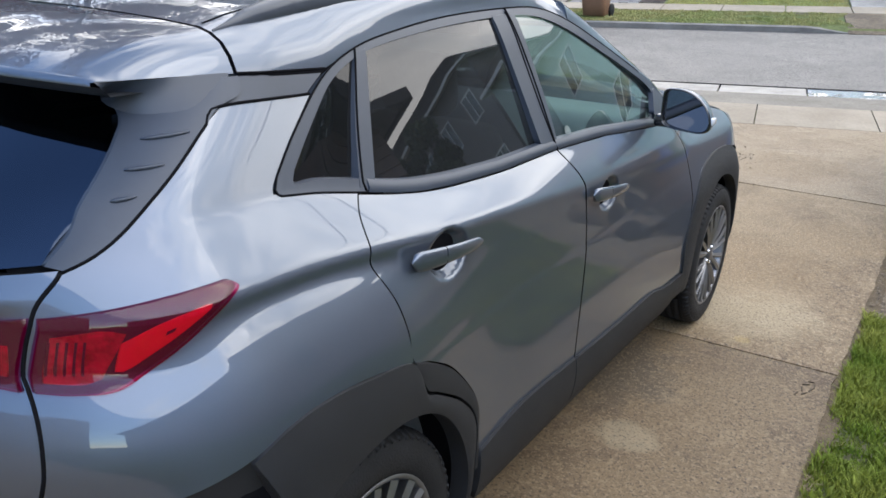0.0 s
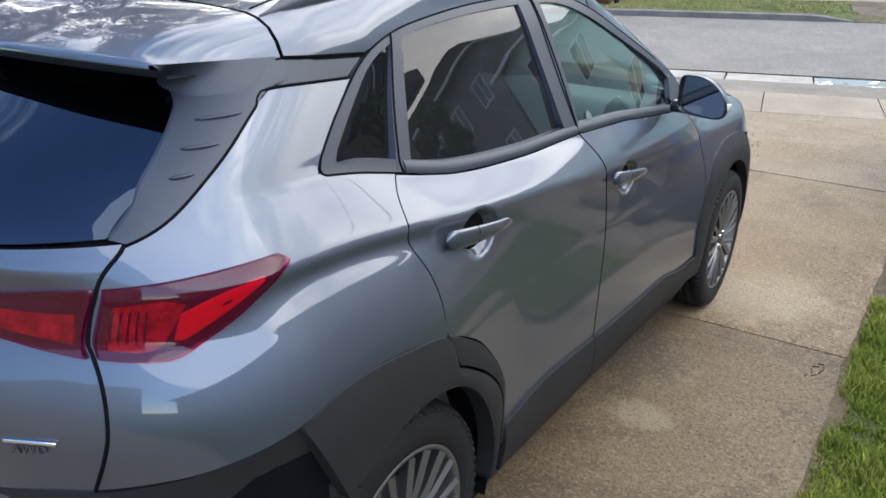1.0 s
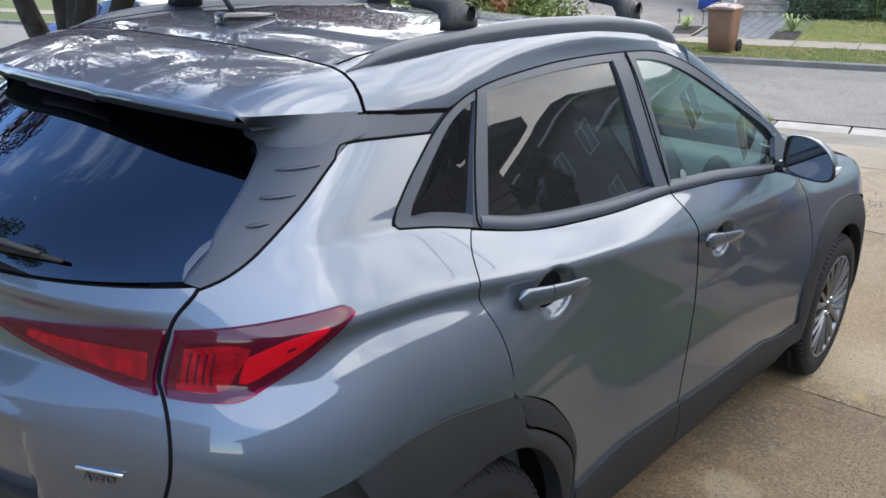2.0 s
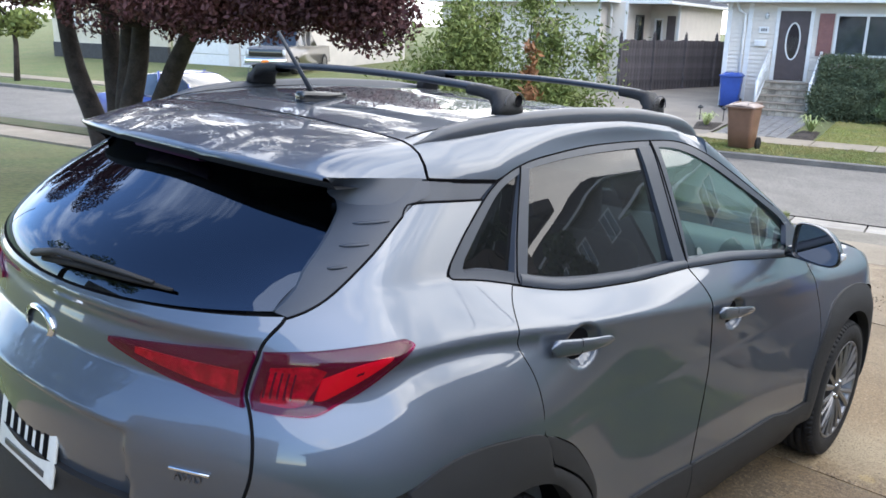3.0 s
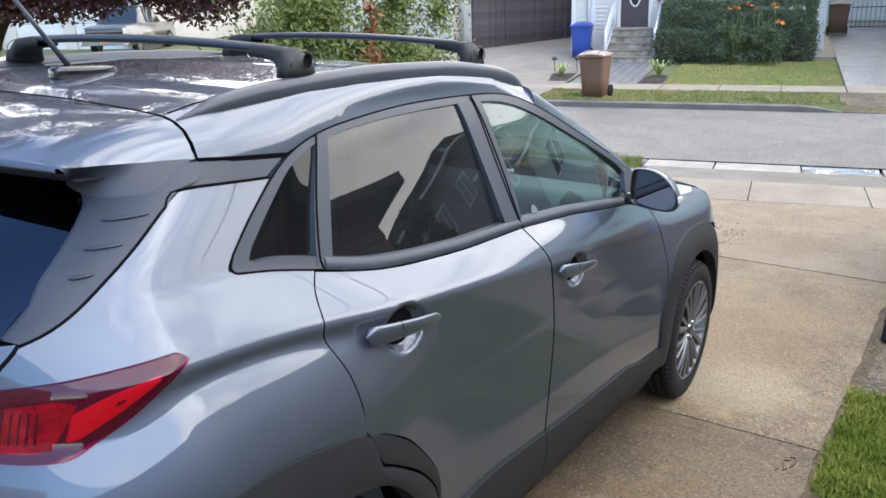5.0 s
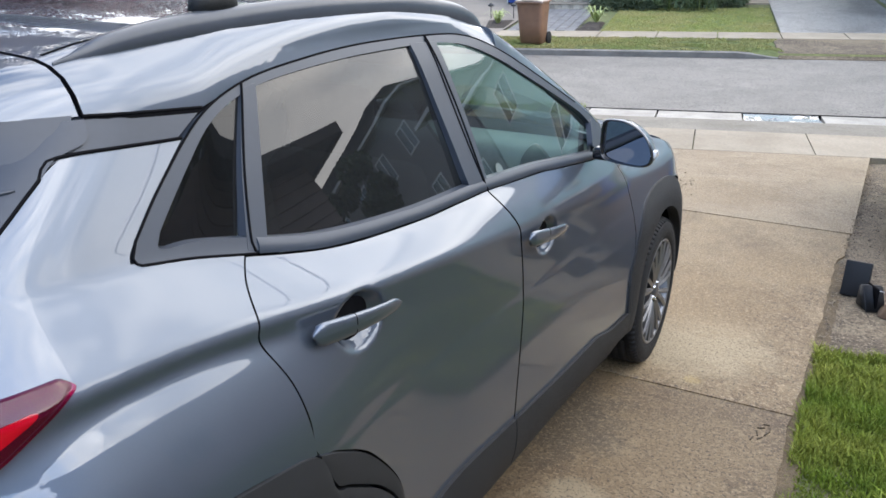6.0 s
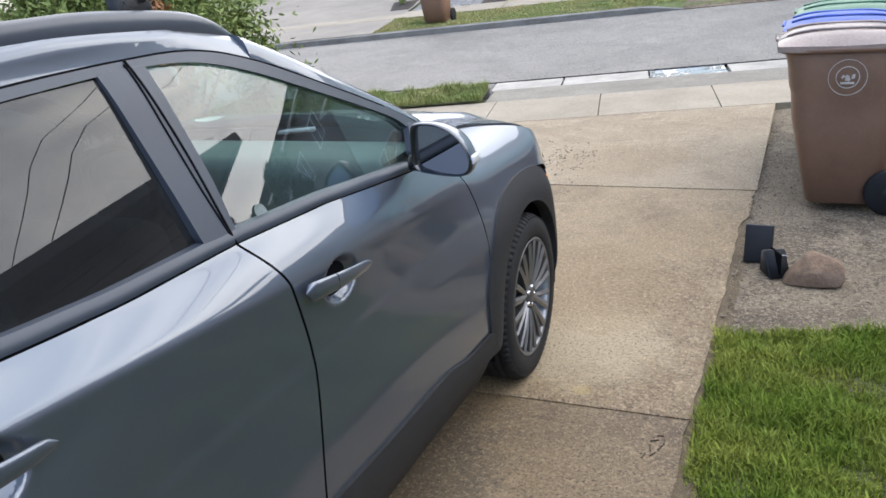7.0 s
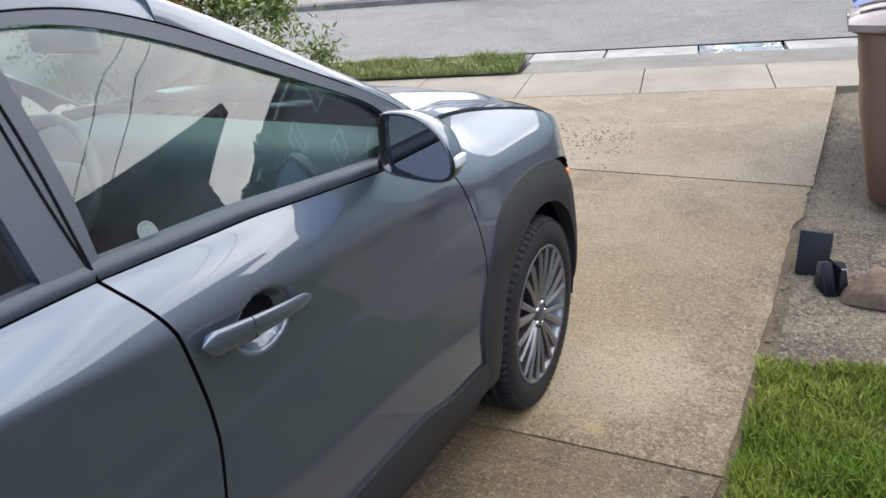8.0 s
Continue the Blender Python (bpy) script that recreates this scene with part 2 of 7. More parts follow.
def grid_mesh(rows, flange=0.0, inward=None, shade=0):
    """A mesh through rows of points; flange turns its rim inwards, as the edge of a pressed panel."""
    bm = bmesh.new()
    vs = [[bm.verts.new(p) for p in row] for row in rows]
    for a, b in zip(vs, vs[1:]):
        for k in range(len(a) - 1):
            bm.faces.new((a[k], a[k + 1], b[k + 1], b[k]))
    if flange:
        rim = [*vs[0], *[r[-1] for r in vs[1:]], *vs[-1][-2::-1], *[r[0] for r in vs[-2:0:-1]]]
        edge = [bm.verts.new(v.co) for v in rim]
        back = [bm.verts.new(v.co + Vector(inward) * flange) for v in rim]
        k = len(rim)
        for i in range(k):
            bm.faces.new((edge[i], edge[(i + 1) % k], back[(i + 1) % k], back[i])).material_index = shade
    return bm


def coons(bottom, top, left, right, nu, nv, gap=0.0):
    """A patch in the plane between four curves; bottom and top run from left to right, left and right upwards."""
    b, t = smooth_line(bottom, nu), smooth_line(top, nu)
    l, r = smooth_line(left, nv), smooth_line(right, nv)
    wide, high = np.linalg.norm(np.diff(b, axis=0), axis=1).sum(), np.linalg.norm(np.diff(l, axis=0), axis=1).sum()
    out = []
    for j in range(nv):
        v = j / (nv - 1)
        row = []
        for i in range(nu):
            u = i / (nu - 1)
            p = (1 - v) * b[i] + v * t[i] + (1 - u) * l[j] + u * r[j] - ((1 - u) * (1 - v) * b[0] + u * (1 - v) * b[-1] + (1 - u) * v * t[0] + u * v * t[-1])
            row.append(p)
        out.append(row)
    g = np.array(out)
    if gap:
        c = g.copy()
        for a, bb in ((0, 1), (-1, -2)):
            d = c[:, bb] - c[:, a]
            g[:, a] += d / np.linalg.norm(d, axis=1, keepdims=True) * gap
            d = c[bb] - c[a]
            g[a] += d / np.linalg.norm(d, axis=1, keepdims=True) * gap
    return g


def mirrored(bm):
    """The same mesh on the car's other side."""
    bmesh.ops.transform(bm, matrix=Matrix.Diagonal((-1, 1, 1, 1)), verts=bm.verts)
    bmesh.ops.reverse_faces(bm, faces=bm.faces)
    return bm


# ---- the parked car: x across, y forward, z up, from the middle of the rear axle ----
TAIL_Y = [(.3, -.25), (.8, -.22), (1.1, -.24), (1.17, -.24), (1.25, -.23), (1.33, -.13), (1.40, -.05), (1.5, .05)]
TAIL_B = [(.3, .46), (.6, .49), (.9, .47), (1.05, .45), (1.16, .44), (1.25, .34), (1.33, .30), (1.40, .28), (1.5, .28)]
BELT = [(-.093, 1.203), (.1, 1.165), (.265, 1.132), (.42, 1.116), (.657, 1.105), (.98, 1.104), (1.33, 1.09), (1.84, 1.045), (2.05, 1.03)]
CREASE = [(-.8, 1.05), (-.55, 1.068), (-.32, 1.090), (-.18, 1.092), (.01, 1.081), (.23, 1.062), (.48, 1.044), (.8, 1.015), (1.083, .987), (1.6, .945), (2.1, .905), (3.5, .80)]
LOWER = [(.15, .79), (.17, .80), (.25, .850), (.33, .868), (.42, .872), (.55, .865), (.66, .858), (.80, .851)]
GLASS_PLANE = [(.9, .874), (1.106, .776), (1.18, .740), (1.26, .702), (1.35, .659), (1.43, .622), (1.484, .588), (1.53, .55), (1.6, .49)]
# the haunch over the rear wheel: height of its ridge and how far it stands out
RIDGE = [(-.8, .885), (-.55, .885), (-.48, .902), (-.42, .935), (-.36, .964), (-.29, .988), (-.2, .998), (-.05, .993), (.08, .972), (.3, .93), (.6, .90)]
HAUNCH = [(-.8, .046), (-.5, .046), (-.4, .048), (-.25, .058), (-.08, .063), (.06, .056), (.2, .038), (.35, .017), (.5, .004), (.65, 0), (3.6, 0)]


def along(v, pts):
    return float(np.interp(v, [p[0] for p in pts], [p[1] for p in pts]))


def step(a, b, v):
    t = min(1, max(0, (v - a) / (b - a)))
    return t * t * (3 - 2 * t)


def steps(a, b, v):
    t = np.clip((v - a) / (b - a), 0, 1)
    return t * t * (3 - 2 * t)


def eased(v, pts, width):
    """A broken line through points, rounded off over a width."""
    x, y = np.array([p[0] for p in pts]), np.array([p[1] for p in pts])
    return sum(w * np.interp(v + d * width, x, y) for d, w in ((-1.5, .07), (-1, .12), (-.5, .19), (0, .24), (.5, .19), (1, .12), (1.5, .07)))


def blurred(g, sigma, axis):
    n = max(1, int(3 * sigma))
    k = np.exp(-.5 * (np.arange(-n, n + 1) / sigma) ** 2)
    k /= k.sum()
    pad = [(0, 0), (0, 0)]
    pad[axis] = (n, n)
    p = np.pad(g, pad, mode="edge")
    return sum(w * np.take(p, np.arange(i, i + g.shape[axis]), axis=axis) for i, w in enumerate(k))


def tuck_of(y):
    return steps(-.40, -.53, y)


def haunch(y, z):
    """The swelling of the rear flank: it turns upwards above its ridge, and behind the wheel it tucks in below it."""
    zr, w = eased(y, RIDGE, .05), tuck_of(y)
    top, low = zr + .065 + .040 * w, zr - .14 * (1 - w) - .05 * w
    t = np.clip((top - z) / (top - low), 0, 1)
    return eased(y, HAUNCH, .05) * (1 - (1 - t) ** 2) - .036 * w * steps(zr - .03, zr - .22, z)


def plain_side(y, z):
    """Half the width of the body: window plane, sloping shoulder, crease, upright doors, arches."""
    zc = eased(y, CREASE, .12)
    zb = np.where(y > -.093, eased(np.maximum(y, -.093), BELT, .06), 1.203)
    xc = .851 - .032 * steps(.38, -.3, y)
    xb = eased(zb, GLASS_PLANE, .03)
    t = np.clip((zb - z) / np.maximum(zb - zc, .02), 0, 1)
    soft = .06 + .80 * steps(.6, 1.4, y)
    shoulder = xb + (xc - xb) * (t * (1 - soft) + soft * np.sin(t * math.pi / 2))
    low = np.where(z < .80, eased(z, LOWER, .05), .850 + (xc - .852) * np.clip((z - .80) / (zc - .812), 0, 1))
    b = np.where(z >= zb, eased(z, GLASS_PLANE, .03), np.where(z >= zc - .006, shoulder, low))
    # a thin undercut below the crease
    b = b - .004 * np.exp(-(((z - zc + .026) / .016) ** 2)) * steps(-.42, -.25, y) * steps(.35, .1, y)
    out = np.maximum(y - 1.2, 0)
    b = b * (1 - .065 * out ** 2 * np.where(z > 1.0, 1, np.maximum(0, (z - .7) / .3)) * np.where(y < 2.2, 1, np.maximum(.3, 1 - (y - 2.2))))
    b = b + haunch(y, z) - .015 * np.exp(-((y / .4) ** 2)) * steps(.6, .3, z)
    b = b + .026 * np.exp(-(((y - 2.6) / .55) ** 2)) * steps(1.0, .74, z)
    # front wings roll over towards the bonnet
    b = b - .105 * steps(.88, 1.05, z) ** 1.5 * steps(2.05, 2.45, y)
    return b


Y0, Z0, DY, DZ = -.80, .12, .01, .005
SIDE_GRID = plain_side(*np.meshgrid(np.arange(Y0, 3.6, DY), np.arange(Z0, 1.62, DZ), indexing="ij"))
SIDE_GRID = blurred(blurred(SIDE_GRID, 2.5, 0), 1.8, 1)
TAIL_TABLE = np.arange(Z0, 1.62, DZ)
TAIL_Y_FINE = eased(TAIL_TABLE, TAIL_Y, .03)
TAIL_B_FINE = eased(TAIL_TABLE, TAIL_B, .03) + haunch(np.full_like(TAIL_TABLE, -.6), TAIL_TABLE)
TAIL_W_FINE = blurred(SIDE_GRID[int(.25 / DY)][None], 2, 1)[0]


def side_at(y, z):
    i, j = (y - Y0) / DY, (z - Z0) / DZ
    i, j = min(max(i, 0), SIDE_GRID.shape[0] - 1.001), min(max(j, 0), SIDE_GRID.shape[1] - 1.001)
    a, b = int(i), int(j)
    u, v = i - a, j - b
    g = SIDE_GRID
    return float((1 - u) * ((1 - v) * g[a, b] + v * g[a, b + 1]) + u * ((1 - v) * g[a + 1, b] + v * g[a + 1, b + 1]))


def at_height(z, table):
    return float(np.interp(z, TAIL_TABLE, table))


def half_width(y, z):
    """Half the car's width at a place along it and a height."""
    b = side_at(y, z)
    yc, bb = at_height(z, TAIL_Y_FINE), at_height(z, TAIL_B_FINE)
    # the turn into the tail begins softly
    h = .042 * max(0.0, 1 - abs(y - yc) / .17)
    b *= sum(w * math.sqrt(max(0.0, 1 - (min(0.0, y + k * h - yc) / bb) ** 2)) for k, w in ((-2, .11), (-1, .22), (0, .34), (1, .22), (2, .11)))
    if y > 2.8:
        b *= max(0.0, 1 - ((y - 2.8) / 0.66) ** 2.4) ** 0.42
    return b


def tail_width(z):
    return at_height(z, TAIL_W_FINE)


def tail_y(x, z):
    """The tail's surface: y at a place across it and a height."""
    return at_height(z, TAIL_Y_FINE) - at_height(z, TAIL_B_FINE) * math.sqrt(max(0.0, 1 - (x / tail_width(z)) ** 2))


def on_side(g, off=0.0):
    return [[(half_width(y, z) + off, y, z) for y, z in row] for row in g]


car = thing("small_suv", "grey metallic small SUV with black cladding parked on the driveway", "car", SLOPE)


def both(name, make, mat, label="", parent=None):
    """A part on the right side and its mirror on the left."""
    a = part(name, make(), mat, parent or car, label)
    b = part(name, mirrored(make()), mat, parent or car, label)
    return a, b


REAR_GAP = [(.090, .838), (.082, .905), (.066, .975), (.035, 1.045), (.036, 1.080), (.060, 1.130), (.100, 1.166)]
MID_GAP = [(1.03, .40), (1.047, .504), (1.085, .685), (1.095, .80), (1.075, .912), (1.041, 1.02), (.985, 1.106)]
FENDER_GAP = [(2.109, .40), (2.165, .52), (2.181, .657), (2.183, .823), (2.143, .934), (2.06, 1.03)]
ARCH_OUT = [(.417, .40), (.414, .50), (.402, .602), (.281, .735), (.16, .808), (.090, .838)]


def belt_between(a, b, n=10):
    return [(y, along(y, BELT)) for y in np.linspace(a, b, n)]


INN = (-1, 0, 0)


def hollow(rows, y0, z0):
    """The grip hollow behind a door handle."""
    out = []
    for row in rows:
        out.append([(x - .032 * max(0, 1 - (math.hypot((y - y0 - .014) / .078, (z - z0 - .001) / .054)) ** 5) ** 1.1, y, z) for x, y, z in row])
    return out


def rear_door_skin():
    g = coons([(.417, .40), (.7, .41), (1.03, .40)], belt_between(.104, .985), ARCH_OUT[:-1] + REAR_GAP, MID_GAP, 130, 130, 0.0042)
    return grid_mesh(hollow(on_side(g), .280, 1.002), 0.018, INN, 1)


def front_door_skin():
    g = coons([(1.03, .40), (1.5, .40), (2.109, .40)], belt_between(.985, 2.05), MID_GAP, FENDER_GAP, 150, 120, 0.0042)
    return grid_mesh(hollow(on_side(g), 1.24, .928), 0.018, INN, 1)


GATE_SIDE = [(-.575, .736), (-.566, .86), (-.547, .972), (-.524, 1.088), (-.48, 1.15)]


def quarter_skin():
    low = [(-.575, .736), (-.491, .764), (-.429, .794), (-.345, .830), (-.27, .866), (-.182, .880), (-.05, .870), (.088, .838)]
    top = [(-.48, 1.15), (-.30, 1.183), (-.15, 1.205), (-.093, 1.203), (.0, 1.186), (.104, 1.165)]
    g = coons(low, top, GATE_SIDE, REAR_GAP, 60, 54)
    bm = bmesh.new()
    rows = [[bm.verts.new(p) for p in r] for r in on_side(g)]
    for a, b in zip(rows, rows[1:]):
        for k in range(len(a) - 1):
            bm.faces.new((a[k], a[k + 1], b[k + 1], b[k]))
    k = min(range(60), key=lambda i: abs(g[-1][i][0] + .112))
    h = coons([tuple(q) for q in g[-1][: k + 1]], [(-.143, 1.359), (.068, 1.355)], [(-.48, 1.15), (-.441, 1.169), (-.394, 1.197), (-.333, 1.240), (-.262, 1.286), (-.193, 1.331), (-.143, 1.359)], [tuple(g[-1][k]), (-.100, 1.228), (-.004, 1.303), (.068, 1.355)], k + 1, 30)
    up = [rows[-1][: k + 1]] + [[bm.verts.new(p) for p in r] for r in on_side(h)[1:]]
    for a, b in zip(up, up[1:]):
        for i in range(k):
            bm.faces.new((a[i], a[i + 1], b[i + 1], b[i]))
    return bm


def fender_skin():
    g = coons([(2.109, .40), (2.126, .541), (2.222, .694), (2.339, .791), (2.57, .828), (2.90, .80), (3.05, .74)], [(2.05, 1.03), (2.3, 1.045), (2.6, 1.02), (2.9, .965), (3.12, .89)], FENDER_GAP, [(3.05, .74), (3.10, .82), (3.12, .89)], 34, 26, 0.0036)
    return grid_mesh(on_side(g), 0.018, INN, 1)


rear_doors = both("rear_door", rear_door_skin, PAINT)
front_doors = both("front_door", front_door_skin, PAINT)
both("quarter_panel", quarter_skin, PAINT)
both("front_fender", fender_skin, PAINT)


def circle(cy, cz, r, a0, a1, n):
    return [(cy + r * math.cos(radians(a)), cz + r * math.sin(radians(a))) for a in np.linspace(a0, a1, n)]


def strip(outer, inner, n, k=5, off=0.0, crown=0.0, flange=0.02, ease=0.0):
    """A band on the car's side between two curves, k points wide, raised in its middle by crown."""
    a, b = (smooth_line(outer, n), smooth_line(inner, n)) if n else (outer, inner)
    rows = []
    wide = np.minimum(1.0, np.hypot(*(a - b).T) / .03)
    for j in range(k):
        t = j / (k - 1)
        g = (1 - t) * a + t * b
        rows.append([(half_width(y, z) + off + crown * q * (1 - (2 * t - 1) ** 2) + ease * t, y, z) for (y, z), q in zip(g, wide)])
    return grid_mesh(rows, flange, INN)


def rear_arch():
    outer = [(-.340, .829), (-.273, .865), (-.185, .879), (-.055, .869), (.088, .836), (.136, .746), (.185, .719), (.317, .634), (.393, .542), (.393, .42), (.395, .30)]
    return strip(outer, circle(-.022, .345, .388, 128, -6, 40), 60, 7, 0.006, 0.004, 0.05)


def door_arch():
    return strip([(.092, .836), (.16, .806), (.279, .732), (.400, .600), (.412, .50), (.415, .40)], [(.094, .832), (.141, .752), (.189, .725), (.321, .640), (.398, .545), (.398, .40)], 30, 4, 0.006, 0.002, 0.02)


def front_arch():
    outer = [(2.115, .30), (2.109, .40), (2.124, .541), (2.222, .692), (2.339, .789), (2.55, .834), (2.82, .815), (2.95, .70), (3.05, .55), (3.05, .40)]
    return strip(outer, circle(2.6, .335, .385, 185, -5, 40), 60, 7, 0.008, 0.006, 0.05)


both("rear_arch_cladding", rear_arch, PLASTIC, "black grained plastic wheel arch")
both("front_arch_cladding", front_arch, PLASTIC, "black grained plastic wheel arch")
for d, a, b, line in ((rear_doors, .42, 1.027, [(.42, .442), (.7, .462), (1.027, .448)]), (front_doors, 1.033, 2.128, [(1.033, .447), (1.4, .432), (1.74, .428), (1.80, .420), (1.92, .400), (2.128, .398)])):
    for s in (0, 1):
        def sill_make(a=a, b=b, line=line):
            return strip(line, [(a, .300), (b, .300)], 30, 6, 0.010, 0.004, 0.02)
        bm = sill_make()
        part("door_cladding", mirrored(bm) if s else bm, PLASTIC, d[s], "black grained plastic door cladding")
for s in (0, 1):
    bm = door_arch()
    part("arch_cladding", mirrored(bm) if s else bm, PLASTIC, rear_doors[s])
both("sill", lambda: strip([(.40, .298), (2.16, .298)], [(.42, .175), (2.14, .175)], 24, 5, -0.012, 0.004, 0.05), PLASTIC, "black plastic sill")


# glass and frames of the side windows
TOP_OUT = [(-.108, 1.2125), (-.1068, 1.2178), (-.1037, 1.2217), (-.085, 1.2385), (-.004, 1.301), (.127, 1.385), (.259, 1.429), (.42, 1.453), (.66, 1.474), (.965, 1.483), (1.18, 1.477), (1.35, 1.436), (1.58, 1.346), (1.9, 1.211), (2.03, 1.140)]
TOP_IN = [(-.058, 1.218), (-.045, 1.235), (.06, 1.316), (.15, 1.376), (.262, 1.414), (.42, 1.436), (.66, 1.454), (.965, 1.464), (1.15, 1.455), (1.32, 1.412), (1.55, 1.325), (1.85, 1.205), (1.935, 1.150)]
LOW_OUT = [(-.108, 1.2125), (-.1068, 1.2072), (-.1037, 1.2033), (-.097, 1.2005), (-.075, 1.1975)] + [(y, along(y, BELT) + 0.002) for y in np.linspace(.0, 2.0, 22)] + [(2.03, 1.140)]
LOW_IN = [(-.058, 1.218), (-.045, 1.211)] + [(y, along(y, BELT) + 0.027) for y in np.linspace(.02, 1.9, 22)] + [(1.935, 1.150)]
QUARTER_END = .128
QUARTER_OUT = [p for p in LOW_OUT if p[0] < .1] + [(QUARTER_END, along(QUARTER_END, BELT) + .002)]
QUARTER_IN = [p for p in LOW_IN if p[0] < .1] + [(QUARTER_END + .008, along(QUARTER_END, BELT) + .027)]
FRAME_OUT = np.vstack([smooth_line(QUARTER_OUT, 30)[::-1], smooth_line(TOP_OUT, 90)[1:]])
FRAME_IN = np.vstack([smooth_line(QUARTER_IN, 30)[::-1], smooth_line(TOP_IN, 90)[1:]])
both("window_frame", lambda: strip(FRAME_OUT, FRAME_IN, 0, 5, 0.001, 0.0, 0.02), TRIM, "satin black window frame")
both("belt_moulding", lambda: strip([(QUARTER_END + .006, along(QUARTER_END, BELT) + .001)] + [p for p in LOW_OUT if p[0] > .15], [(QUARTER_END + .014, along(QUARTER_END, BELT) + .026)] + [p for p in LOW_IN if p[0] > .15], 80, 9, 0.0015, 0.0050, 0.02), TRIM, "satin black belt moulding")
both("frame_gap", lambda: sweep([(half_width(y, z) + .0005, y, z) for y, z in FRAME_OUT[:-8]], .0024, 6), DARK)


def top_in(y):
    return along(y, TOP_IN)


def low_in(y):
    return along(y, [(y, z) for y, z in LOW_IN])


both("mid_pillar_cover", lambda: strip([(.905, low_in(.905) - .01), (.90, 1.25), (.885, top_in(.885) + .006)], [(1.005, low_in(1.005) - .01), (1.02, 1.25), (1.015, top_in(1.01) + .006)], 14, 7, 0.0018, 0.0012, 0.02), TRIM, "satin black door pillar")
both("quarter_divider", lambda: strip([(.112, 1.17), (.17, 1.29), (.244, 1.418)], [(.158, 1.16), (.222, 1.29), (.288, 1.424)], 14, 5, 0.0016, 0.0, 0.02), TRIM)
both("divider_gap", lambda: sweep([(half_width(y, z) + .0018, y, z) for y, z in smooth_line([(.128, 1.165), (.131, 1.19), (.176, 1.29), (.252, 1.428)], 20)], .0026, 6), DARK)
both("pillar_gap", lambda: sweep([(half_width(y, z) + .0026, y, z) for y, z in smooth_line([(.985, 1.108), (.981, 1.135), (.972, 1.25), (.965, 1.475)], 20)], .0030, 6), DARK)


def pane(left, right, top, bottom, nu=16, nv=10, lean=0.0):
    """A door window: it stands steeper than the frame, set in at the sill, and bows a little from front to rear."""
    def make():
        g = coons(bottom, top, left, right, nu, nv)
        mid, first = g[:, :, 0].mean(), g[:, :, 0].min()
        rows = []
        for j, row in enumerate(g):
            sill = .012 * (1 - j / (nv - 1))
            rows.append([(half_width(y, z) - .004 - sill - lean * (y - first) - (y - mid) ** 2 / 36, y, z) for y, z in row])
        return grid_mesh(rows)
    return make


def curve_in(a, b, fn, n=9):
    return [(y, fn(y)) for y in np.linspace(a, b, n)]


rear_pane = pane([(.15, low_in(.15)), (.215, 1.29), (.285, top_in(.285))], [(.91, low_in(.91)), (.905, 1.3), (.89, top_in(.89))], curve_in(.285, .89, top_in), curve_in(.15, .91, low_in))
front_pane = pane([(1.0, low_in(1.0)), (1.015, 1.3), (1.01, top_in(1.01))], [(1.90, low_in(1.90)), (1.92, 1.12), (1.932, 1.152)], curve_in(1.01, 1.932, top_in, 16), curve_in(1.0, 1.90, low_in), lean=.007)
quarter_pane = pane([(-.056, 1.217), (-.05, 1.225), (-.045, 1.235)], [(.116, low_in(.116)), (.18, 1.30), (.25, top_in(.25))], curve_in(-.045, .25, top_in, 12), curve_in(-.056, .116, low_in))
for s in (0, 1):
    for nm, fn, gm, par in (("rear_door_window", rear_pane, GLASS_DARK, rear_doors[s]), ("front_door_window", front_pane, GLASS_FRONT, front_doors[s]), ("quarter_window", quarter_pane, GLASS_QUARTER, car)):
        bm = fn()
        part(nm, mirrored(bm) if s else bm, gm, par, "green tinted pane" if gm is GLASS_FRONT else "dark tinted pane")
both("mirror_corner", lambda: strip([(1.86, 1.085), (1.93, 1.155), (1.95, 1.165)], [(2.02, 1.05), (2.03, 1.10), (2.03, 1.14)], 8, 4, 0.006, 0.004, 0.02), TRIM)

# roof, rails and spoiler
ROOF_LOW = [(-.085, 1.407), (.139, 1.397), (.262, 1.431), (.42, 1.455), (.66, 1.476), (.965, 1.485), (1.18, 1.479), (1.35, 1.438)]
ROOF_EDGE = [(-.09, 1.475), (.0, 1.497), (.19, 1.522), (.47, 1.542), (.82, 1.550), (1.13, 1.533), (1.37, 1.492), (1.5, 1.465)]


def roof_section(y):
    low = along(y, ROOF_LOW)
    e = along(y, ROOF_EDGE)
    x0 = half_width(y, low)
    pts = [(x0, y, low), (x0 - 0.010, y, low + (e - low) * 0.35), (0.585, y, low + (e - low) * 0.78), (0.555, y, e), (0.53, y, e + 0.006), (0.40, y, e + 0.015), (0.2, y, e + 0.022), (0, y, e + 0.024)]
    return pts


def roof_skin():
    rows = []
    for y in np.linspace(-.083, 1.35, 40):
        h = [Vector(p) for p in roof_section(y)]
        sm = smooth_line([tuple(p) for p in h], 22)
        rows.append([tuple(p) for p in sm] + [(-p[0], p[1], p[2]) for p in sm[-2::-1]])
    return grid_mesh(rows, 0.02, (0, 0, -1), 1)


part("roof", roof_skin(), PAINT, car)
# band above the rear pillar
both("pillar_band", lambda: strip([(-.082, 1.404), (.137, 1.394)], [(-.14, 1.362), (.066, 1.358)], 14, 5, -0.004, 0.0, 0.02), TRIM)


